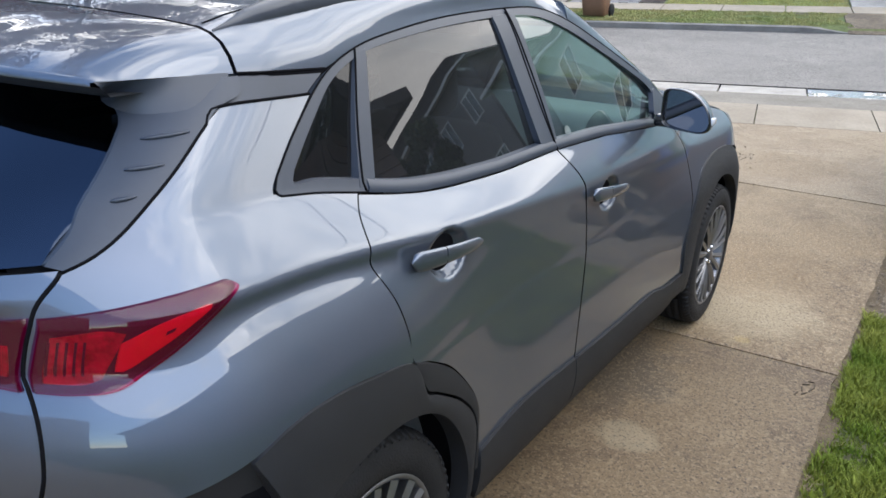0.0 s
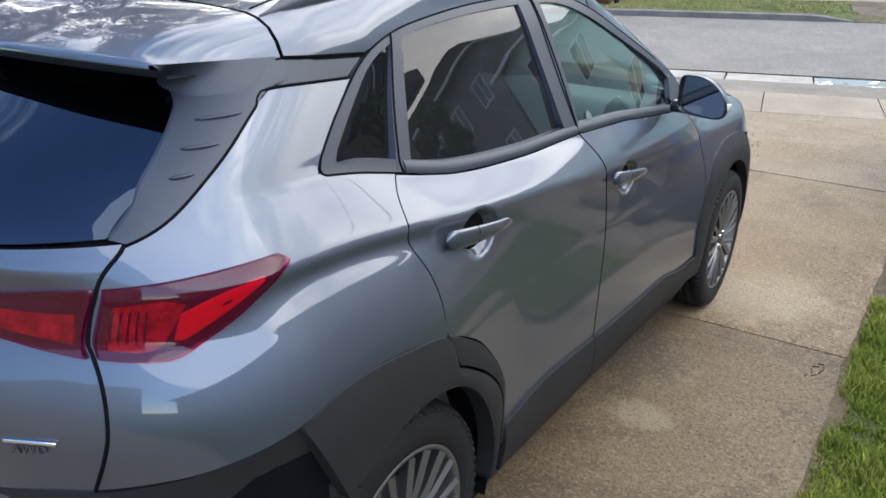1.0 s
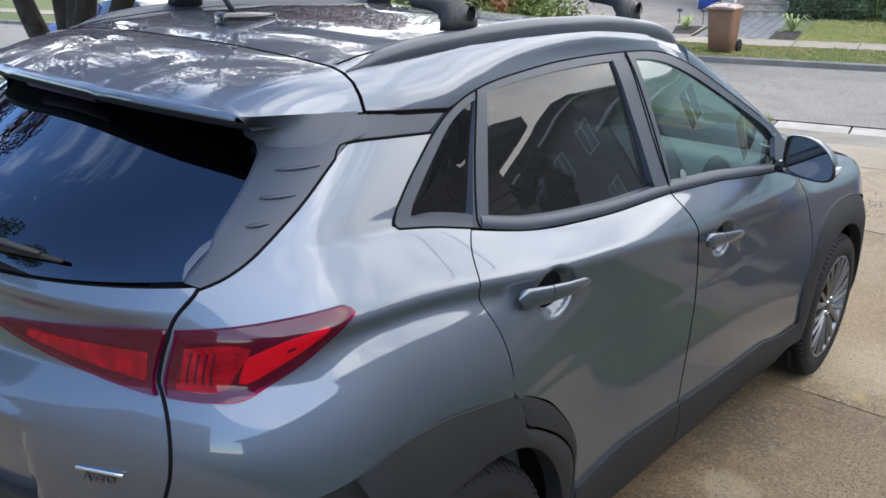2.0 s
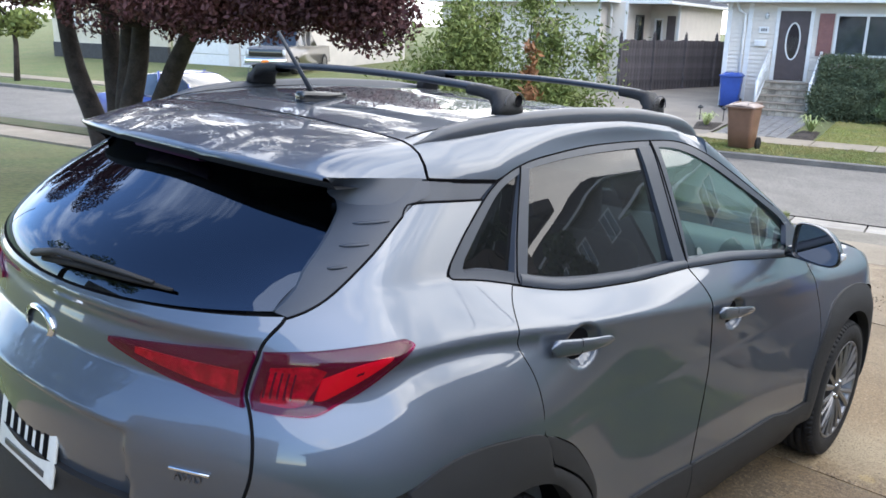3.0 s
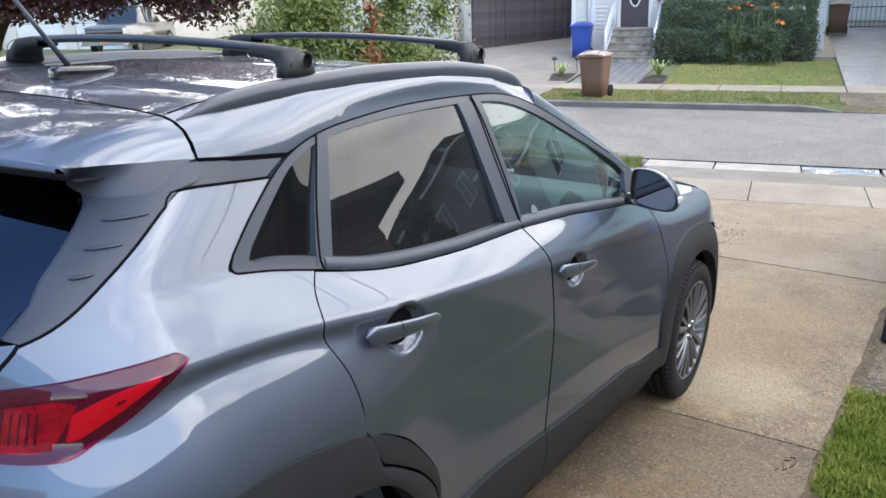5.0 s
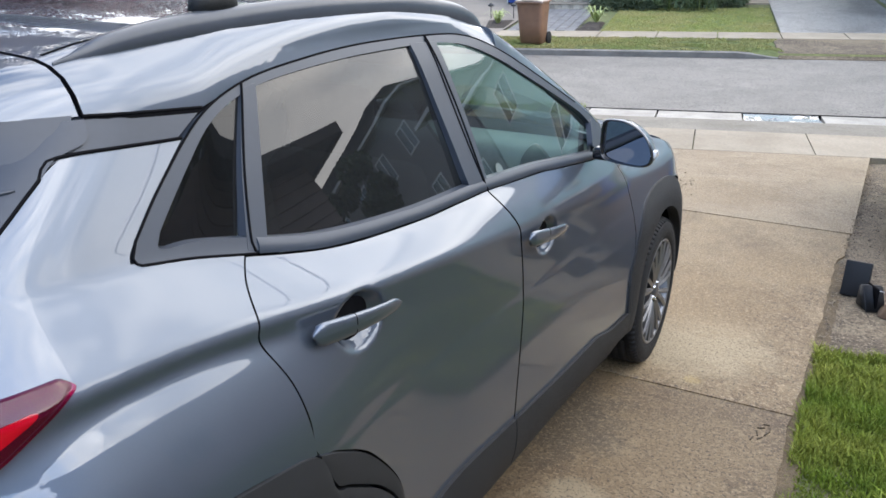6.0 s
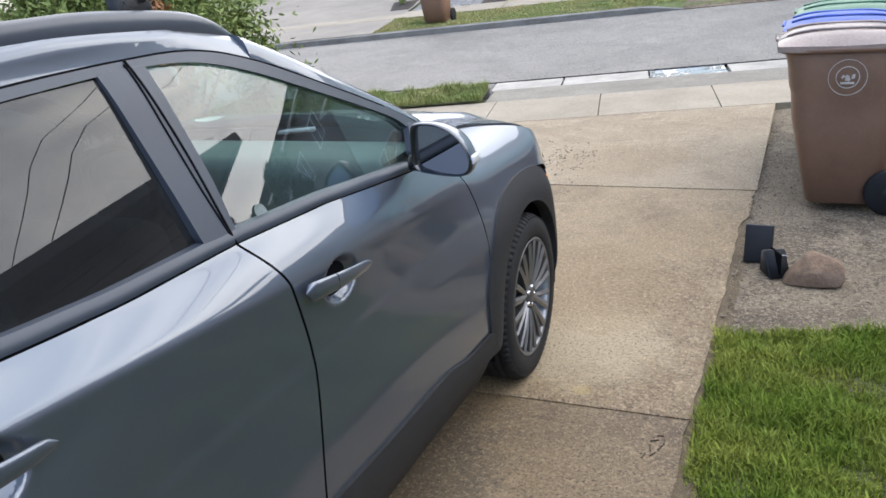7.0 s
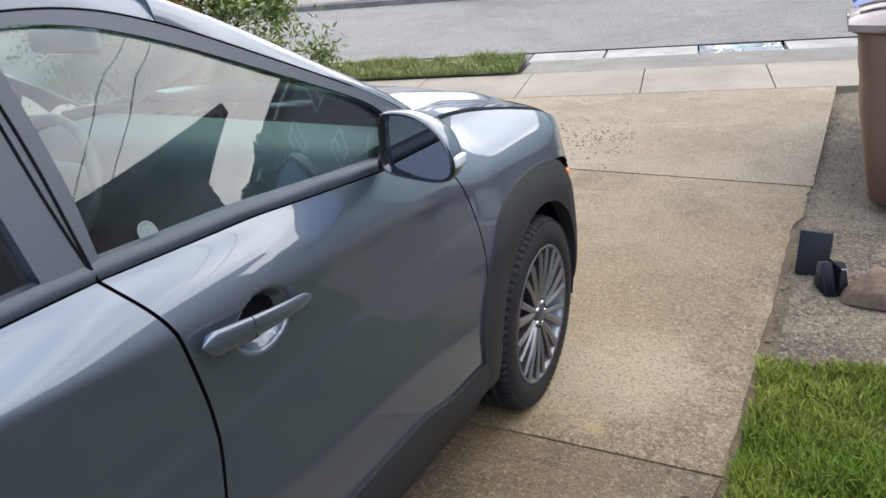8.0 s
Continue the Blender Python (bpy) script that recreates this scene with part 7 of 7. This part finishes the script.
hip_roof(h, 6.0, 16, 21.5, 35, 5.65, 3.0, .45, SHINGLE_DARK)
base = part("stone_base", boxed(5.98, 6.12, 21.5, 35, -.7, .55), PALE_STONE, h, "rough pale stone base", False)
rng = np.random.default_rng(5)
for i in range(5):
    d_ = 21.5
    while d_ < 34.8:
        w = rng.uniform(.25, .6)
        part("stone", boxed(5.93 + rng.uniform(0, .02), 6.0, d_ + .01, min(d_ + w, 35) - .01, -.62 + .235 * i, -.40 + .235 * i, .015, 1), PALE_STONE, base, "", False)
        d_ += w
part("meter_box", boxed(5.85, 5.98, 27.0, 27.35, 1.0, 1.45, .02), material("meter_grey", (.3, .32, .32), .5), h, "grey meter box")
part("conduit", sweep([(5.93, 27.2, 1.45), (5.93, 27.2, 2.9)], .025, 8), BLACK_METAL, h)
g = thing("garage", "white garage with panelled door at the end of the far driveway", "garage", STREET)
wall_part(g, 2.9, 37, 6.2, 37, -.2, 2.05, SIDING_MINT, ((.5, 2.9, -.1, 1.8),))
for k in range(5):
    part("door_panel", boxed(3.42, 5.78, 37.03, 37.08, -.08 + .375 * k, .285 + .375 * k, .02), WHITE, g, "", False)
# backing board added behind the panels to stop sky showing between them
part("door_frame", boxed(3.38, 5.82, 37.09, 37.13, -.15, 1.9), WHITE, g, "", False)
hip_roof(g, 2.9, 6.2, 37, 43, 2.10, 1.15, .35, SHINGLE, True)
tri = bmesh.new()
for y_ in (36.60, 36.64):
    tri.verts.new((2.62, y_, 2.13)), tri.verts.new((6.48, y_, 2.13)), tri.verts.new((4.55, y_, 3.20))
bmesh.ops.convex_hull(tri, input=tri.verts)
part("gable", tri, SIDING_MINT, g, "pale green gable", False)
side = thing("side_gate", "white panelled side gate beside the bungalow", "gate", STREET)
part("panel", boxed(1.97, 2.62, 26.4, 26.44, -.42, 1.40, .01), WHITE, side, "", False)
for s_ in (1.95, 2.64):
    part("post", boxed(s_ - .04, s_ + .04, 26.36, 26.46, -.45, 1.46, .01), WHITE, side, "", False)
for k in range(4):
    part("board", boxed(2.00 + .155 * k, 2.13 + .155 * k, 26.385, 26.402, -.36, 1.34, .006), WHITE, side, "", False)
gate = thing("metal_gate", "grey metal rail gate before the garage", "gate", STREET)
for z in (.15, .85):
    part("bar", sweep([(3.75, 33.6, z - .3), (5.9, 33.6, z - .3)], .02, 8), ALLOY_DARK, gate)
for k in range(14):
    part("upright", sweep([(3.8 + .155 * k, 33.6, -.28), (3.8 + .155 * k, 33.6, .72)], .011, 6), ALLOY_DARK, gate)

# cream house with a white garage door, far along the street
h = thing("cream_house", "cream sided house with white garage doors and dark base", "house", STREET)
wall_part(h, -42, 27.5, -32.6, 27.5, .35, 3.4, SIDING_CREAM, ((2, 3.4, 1.3, 2.6), (6, 7.4, 1.3, 2.6)))
part("base_wall", boxed(-42, -32.6, 27.42, 27.6, -.7, .35), material("dark_base", (.05, .05, .05), .9), h, "", False)
window_part(h, -39.3, 27.5, 1.4, 1.3, 2.6)
window_part(h, -35.3, 27.5, 1.4, 1.3, 2.6)
hip_roof(h, -42, -24, 27.5, 36, 3.5, 2.2)
wall_part(h, -32.6, 27.8, -24, 27.8, -.6, 3.4, SIDING, ((1.0, 3.9, -.5, 1.9), (4.6, 7.5, -.5, 1.9)))
for s_ in (-31.6, -28.0):
    for k in range(4):
        part("garage_panel", boxed(s_ + .02, s_ + 2.88, 27.85, 27.9, -.5 + .6 * k, .08 + .6 * k, .02), WHITE, h, "", False)
wall_part(h, -24, 27.8, -24, 36, -.6, 3.4, SIDING)


def wheel_of(parent, x, y, r, w=.10):
    o = part("wheel", lathe([(-w, r * .62), (-w, r * .95), (-w * .7, r), (w * .7, r), (w, r * .95), (w, r * .66)], 28), RUBBER, parent)
    o.matrix_basis = pose(x, y, r)
    part("rim", lathe([(w * .9, r * .66), (w * .98, r * .6), (w * .7, r * .3), (w * .95, r * .12), (w * .95, .001)], 20), ALLOY, o)
    part("rim", lathe([(-w * .9, r * .66), (-w * .98, r * .6), (-w * .7, r * .3), (-w * .95, r * .12), (-w * .95, .001)], 20), ALLOY, o)


def simple_car(name, label, m, prof, cabin, width, paint, wheels, r):
    """A distant car: a body and a glasshouse lofted across its width, with lamps and wheels."""
    c = thing(name, label, "car", m)

    def loft(line, w_low, w_top, zlo, zhi):
        rows = []
        pts = smooth_line(line, 60)
        for u in np.linspace(-1, 1, 13):
            row = []
            for y, z in pts:
                t = (z - zlo) / (zhi - zlo)
                wide = w_low + (w_top - w_low) * max(0, min(1, t))
                edge = abs(u) ** 4
                row.append((wide * u, y * (1 - .02 * edge), z - .05 * edge * max(0, t)))
            rows.append(row)
        bm = grid_mesh(rows)
        n_ = 60
        vs = list(bm.verts)
        bm.faces.new(vs[:n_])
        bm.faces.new(vs[-n_:][::-1])
        return bm

    part("body", loft(prof, width, width * .97, .2, 1.0), paint, c)
    glass = part("glasshouse", loft(cabin, width * .93, width * .70, cabin[0][1], max(z for _, z in cabin) + .001), material("car_window", (.012, .014, .016), .05, vary=.02, coat=1.0), c, "dark car windows")
    top = [(y, z + .012) for y, z in cabin[len(cabin) // 3 : -(len(cabin) // 3)]]
    rows = [[(width * .70 * u, y, z - .05 * abs(u) ** 4) for y, z in smooth_line(top, 12)] for u in np.linspace(-1, 1, 9)]
    part("roof_skin", grid_mesh(rows, .03, (0, 0, -1)), paint, glass)
    y0, z0 = cabin[0]
    for sgn in (1, -1):
        for t in (.02, .36, .62, .97):
            i = int(t * (len(cabin) - 1))
            yt, zt = cabin[max(1, min(len(cabin) - 2, i))]
            yb = y0 + (cabin[-1][0] - y0) * t
            part("pillar", sweep([(sgn * width * .935, yb, z0), (sgn * width * .71, yt, zt)], .03, 6), paint, glass)
    for x, y in wheels:
        wheel_of(c, x, y, r)
    return c


SEDAN = [(-2.25, .30), (-2.3, .55), (-2.25, .86), (-1.7, .97), (-.9, .96), (.9, .93), (1.5, .86), (2.1, .74), (2.28, .55), (2.2, .28), (1.0, .22), (-1.0, .22), (-2.25, .30)]
CABIN = [(-1.75, .93), (-1.25, 1.18), (-.75, 1.38), (-.2, 1.45), (.25, 1.42), (.7, 1.22), (1.15, .92)]
W = [(sx * .80, y) for sx in (1, -1) for y in (-1.4, 1.4)]
simple_car("blue_sedan", "bright blue sedan parked at the far kerb", STREET @ pose(-12.6, 10.95, -.80, 0, 0, -90), SEDAN, CABIN, .88, BLUE_PAINT, W, .32)
TRUCK = [(-2.8, .45), (-2.85, .8), (-2.8, 1.15), (-.7, 1.15), (-.6, 1.2), (1.1, 1.22), (2.5, 1.16), (2.75, 1.05), (2.8, .55), (2.7, .40), (-2.7, .40), (-2.8, .45)]
TCAB = [(-.9, 1.15), (-.75, 1.62), (-.6, 1.82), (.0, 1.88), (.6, 1.86), (.95, 1.66), (1.45, 1.18)]
tr = simple_car("pickup_truck", "tan pickup truck parked on a driveway", STREET @ pose(-24.0, 27.0, -.45, 0, 0, 200), TRUCK, TCAB, .95, TAN_PAINT, [(sx * .85, y) for sx in (1, -1) for y in (-1.75, 1.75)], .39)
part("truck_grille", boxed(-.75, .75, 2.77, 2.84, .75, 1.05, .02), GLOSS_BLACK, tr)
part("chrome_bumper", boxed(-.92, .92, 2.72, 2.90, .45, .68, .04), CHROME, tr)
part("plate", boxed(-.16, .16, 2.89, 2.905, .50, .62, .004), AMBER, tr, "yellow plate")
for sgn in (1, -1):
    part("head_lamp", boxed(sgn * .70 - .16, sgn * .70 + .16, 2.74, 2.82, .82, 1.04, .03), CLEAR_LENS, tr)


# plain trees behind the houses
def far_tree(s, d, height, spread, seed, mat=LEAF_TREE, trunk=.22, leaf=.16, count=5200, label="leafy green tree behind the houses"):
    t = thing("leafy_tree", label, "tree", STREET @ pose(s, d, far_z(d) - .05 if d > 16 else -.08 * d - .1), "trees")
    rng = np.random.default_rng(seed)
    part("trunk", sweep([(0, 0, 0), (.1, .05, height * .3), (-.05, .1, height * .62)], [trunk, trunk * .8, trunk * .4], 9), BARK, t)
    c, r = crown_clumps(rng, (0, 0, height * .66), (spread, spread, height * .33), 34, spread * .18, spread * .38)
    for k in range(7):
        part("limb", sweep([(0, .05, height * (.3 + .04 * k)), tuple(c[k] * .6 + np.array((0, 0, height * .2))), tuple(c[k])], [trunk * .4, trunk * .25, .03], 6), BARK, t)
    link("crown", leaves(count, clump_place(c, r), leaf, seed, .6), mat, t)
    return t


for s, d, hh, sp, sd in ((-14, 44, 9, 4.0, 61), (2, 50, 10, 4.5, 62), (9, 46, 9.5, 4.5, 63), (-24, 44, 10, 4.5, 64), (-36, 42, 10, 5, 65), (-48, 38, 9, 4.5, 66), (17, 52, 11, 5, 67), (-60, 30, 10, 5, 68)):
    far_tree(s, d, hh, sp, sd)
far_tree(-29.5, 17.4, 4.6, 1.7, 70, LEAF_GREEN, .12, .11, 3200, "young green street tree on the far verge")
far_tree(18.3, 17.4, 7.9, 1.6, 72, LEAF_TREE, .16, .12, 8000, "leafy street tree on the far verge")
far_tree(-9.5, -4.5, 8.5, 3.6, 71, LEAF_TREE, .25, .12, 7000, "leafy green tree on the near lawn")

# neighbours that show in the car's windows
h = thing("neighbour_house", "brown sided house next door with deep dark eaves", "house", STREET)
wall_part(h, 6.4, 5.36, 6.4, -12, -.9, 3.05, SIDING_BROWN, ((3.0, 4.0, 1.0, 2.3), (6.2, 7.2, 1.0, 2.3), (9.6, 10.6, 1.0, 2.3)))
for along_ in (3.5, 6.7, 10.1):
    window_part(h, 6.4, 5.36 - along_, 1.0, 1.0, 2.3, -90)
wall_part(h, 14, 5.36, 6.4, 5.36, -.9, 3.05, SIDING_BROWN)
hip_roof(h, 6.4, 14, -12, 5.36, 3.12, .9, .50, SHINGLE_DARK)
for o in h.children_recursive:
    if o.name.split(".")[0] in ("soffit", "gutter"):
        o.data.materials[0] = EAVE_BROWN
h = thing("gabled_house", "tall grey sided house with dark roof across the street", "house", STREET)
ROWS = ((.6, 2.0), (3.5, 4.8), (6.2, 7.4))
wall_part(h, 19.5, 26, 36, 26, -.6, 8.3, SIDING_TAUPE, [(a, a + 1.1, lo, hi) for a in (1.0, 3.7, 6.4, 9.1, 11.8, 14.5) for lo, hi in ROWS])
for a in (21.05, 23.75, 26.45, 29.15, 31.85, 34.55):
    for lo, hi in ROWS:
        window_part(h, a, 26, 1.1, lo, hi)
wall_part(h, 19.5, 33, 19.5, 26, -.6, 8.3, SIDING_TAUPE)
wall_part(h, 36, 26, 36, 33, -.6, 8.3, SIDING_TAUPE)
hip_roof(h, 19.5, 36, 26, 33, 8.35, 1.8, .5, SHINGLE_DARK)
h = thing("own_house", "pale sided house behind the driveway", "house", SLOPE)
wall_part(h, -9, -9.2, 4.5, -9.2, -.5, 3.2, SIDING_GREY)
for o in h.children:
    o.matrix_basis = pose(4.5, -9.2, 0, 0, 0, 180)
cable = thing("overhead_cables", "two thin black overhead cables along the street", "cable", STREET)
for k, (d_, z_) in enumerate(((9.9, 6.9), (10.1, 7.9))):
    part("cable", sweep([(s, d_, z_ + 1.2 * (s / 40) ** 2) for s in np.linspace(-40, 40, 40)], .014, 6), BLACK_METAL, cable)
for s_ in (-40, 40):
    part("pole", sweep([(s_, 9.95, -.7), (s_, 9.95, 9.6)], [.16, .11], 10), FENCE_WOOD, cable)

# rock and black blocks on the asphalt pad
bm = bmesh.new()
for q in ((-.140, -.05, 0), (-.145, .04, .01), (-.10, -.085, .005), (-.10, -.07, .07), (-.045, -.03, .150), (-.02, .05, .155), (.02, .00, .150), (.10, -.02, .118), (.125, .05, .105), (.138, -.01, .09), (.142, -.055, .045), (.12, -.08, .01), (.135, .05, .0), (.02, -.105, .01), (.01, -.10, .075), (-.03, .09, .0), (.06, .085, .09)):
    bm.verts.new(q)
bmesh.ops.convex_hull(bm, input=bm.verts)
bmesh.ops.delete(bm, geom=[v for v in bm.verts if not v.link_faces], context="VERTS")
bmesh.ops.bevel(bm, geom=list(bm.edges), offset=.006, segments=1, affect="EDGES")
rock = part("field_stone", bm, ROCK, None, "", False, SLOPE @ pose(1.925, 3.85, -.012, 0, 0, 0))
tagged(rock, "brown angular field stone on the asphalt pad", "stone")
blk = thing("black_block", "black plastic wedge block standing on end", "block", SLOPE @ pose(1.655, 4.09, -.012, 0, 0, -6))
part("block_body", boxed(-.068, .068, -.03, .03, 0, .20, .005, m=pose(0, 0, .0, -14, 0, 0)), PLASTIC, blk)
part("block_foot", boxed(-.066, .066, .02, .10, .0, .05, .006), PLASTIC, blk)
blk2 = thing("black_block", "black plastic block lying tilted beside the stone", "block", SLOPE @ pose(1.742, 3.925, -.004, 0, 0, 24))
bm = bmesh.new()
ends = []
for x in (-.052, .052):
    ends.append([bm.verts.new((x, y, z)) for y, z in ((-.085, 0), (.06, 0), (.045, .115), (-.005, .125))])
for k in range(4):
    bm.faces.new((ends[0][k], ends[0][(k + 1) % 4], ends[1][(k + 1) % 4], ends[1][k]))
bm.faces.new(ends[0][::-1])
bm.faces.new(ends[1])
bmesh.ops.bevel(bm, geom=list(bm.edges), offset=.005, segments=2, affect="EDGES")
part("block_body", bm, PLASTIC, blk2)
part("groove", boxed(-.006, .006, -.07, .05, .0, .122, .002, m=pose(.0, -.004, .004)), DARK, blk2)
part("strap", sweep([(.054, .02, .06), (.058, -.01, .085), (.05, -.03, .10), (.01, -.035, .108)], .0022, 6), CLEAR_LENS, blk2, "thin pale cord")

# soil beds with striped grass tufts and path lamps beside the pavers
DARK_SOIL = material("dark_bed_soil", (.045, .033, .024), .95, vary=.3, scale=6, bump=.6, bump_scale=60)
bed = thing("soil_bed", "dark soil beds beside the paver path", "soil", STREET, "", "structure")
for near, far in (((-4.0, -3.42, 19.42), (-4.40, -3.46, 21.35)), ((-1.72, -1.10, 19.42), (-1.60, -1.12, 21.1))):
    rows = []
    for t in np.linspace(0, 1, 20):
        row = []
        for u in np.linspace(0, 1, 12):
            s_ = (near[0] + (near[1] - near[0]) * u) * (1 - t) + (far[0] + (far[1] - far[0]) * u) * t
            d_ = near[2] * (1 - t) + far[2] * t
            rim = min(1, 5 * min(u, 1 - u, t, 1 - t))
            wob = .05 * noise.noise((s_ * 4, d_ * 4, 2)) * (1 - rim)
            row.append((s_ + wob, d_ + wob, far_z(d_) - .02 + .055 * rim + .02 * noise.noise((s_ * 9, d_ * 9, 0)) * rim))
        rows.append(row)
    part("bed", grid_mesh(rows), DARK_SOIL, bed)
STRIPED = material("striped_grass_leaf", (.36, .42, .16), .6, vary=.2, random_tint=.35)


def tuft(s, d, seed, size):
    t = thing("striped_grass", "pale striped grass tuft in a soil bed", "plant", STREET @ pose(s, d, far_z(d) + .02), "striped grass tufts")
    rng = np.random.default_rng(seed)
    bm = bmesh.new()
    for _ in range(60):
        a, ln, tilt = rng.uniform(0, 6.28), size * rng.uniform(.6, 1.2), rng.uniform(.3, 1.0)
        u, v_ = np.array((math.cos(a), math.sin(a), 0)), np.array((-math.sin(a), math.cos(a), 0)) * .012
        p = [np.array((0, 0, 0)) + u * .03, u * ln * .5 * tilt + np.array((0, 0, ln * .6)), u * ln * tilt + np.array((0, 0, ln * (.75 - .45 * tilt)))]
        q = [bm.verts.new(tuple(x)) for x in (p[0] - v_, p[0] + v_, p[1] + v_, p[1] - v_, p[2])]
        bm.faces.new(q[:4])
        bm.faces.new((q[3], q[2], q[4]))
    part("foliage", bm, STRIPED, t)


tuft(-3.84, 20.45, 1, .50)
tuft(-1.33, 20.7, 2, .58)
for s_, d_ in ((-4.28, 21.45), (-3.66, 21.5)):
    t = thing("path_lamp", "small black garden path lamp on a stake", "lamp", STREET @ pose(s_, d_, far_z(d_)), "path lamps")
    part("stake", sweep([(0, 0, -.05), (0, 0, .34)], .012, 8), BLACK_METAL, t)
    part("shade", lathe([(.32, .03), (.34, .085), (.37, .075), (.42, .01)], 16), BLACK_METAL, t).matrix_basis = pose(0, 0, 0, 0, -90, 0)
c, r = clumps_in(9, 14, (.62, .45, .55), (0, 0, .62), .26, .42)
shrub("round_bush", "rounded dark green bush beside the hedge", "shrub", STREET @ pose(1.75, 24.2, -.5), c, r, 6000, .05, LEAF_DARK, 26)


def far_lawn(x, y):
    s, d = math.cos(radians(11)) * x + math.sin(radians(11)) * y, -math.sin(radians(11)) * x + math.cos(radians(11)) * y
    return far_z(d) - .03 if 19.36 < d < 24.0 and -1.05 < s < 2.95 else None


blades("far_lawn_grass", "patchy green lawn before the bungalow", (-6.5, -.6, 17.5, 25), 40000, .024, 10, material("lawn_blade_far", (.27, .30, .075), .7, vary=.25, scale=.8, second=(.38, .33, .12), random_tint=.3), far_lawn, .012)

sheet(2.15, 2.97, 24.7, 30.5, lambda s, d: far_z(d) + .02, 2, 6, "side_path", WALK, "structure", "pale concrete side path by the driveway", .05)
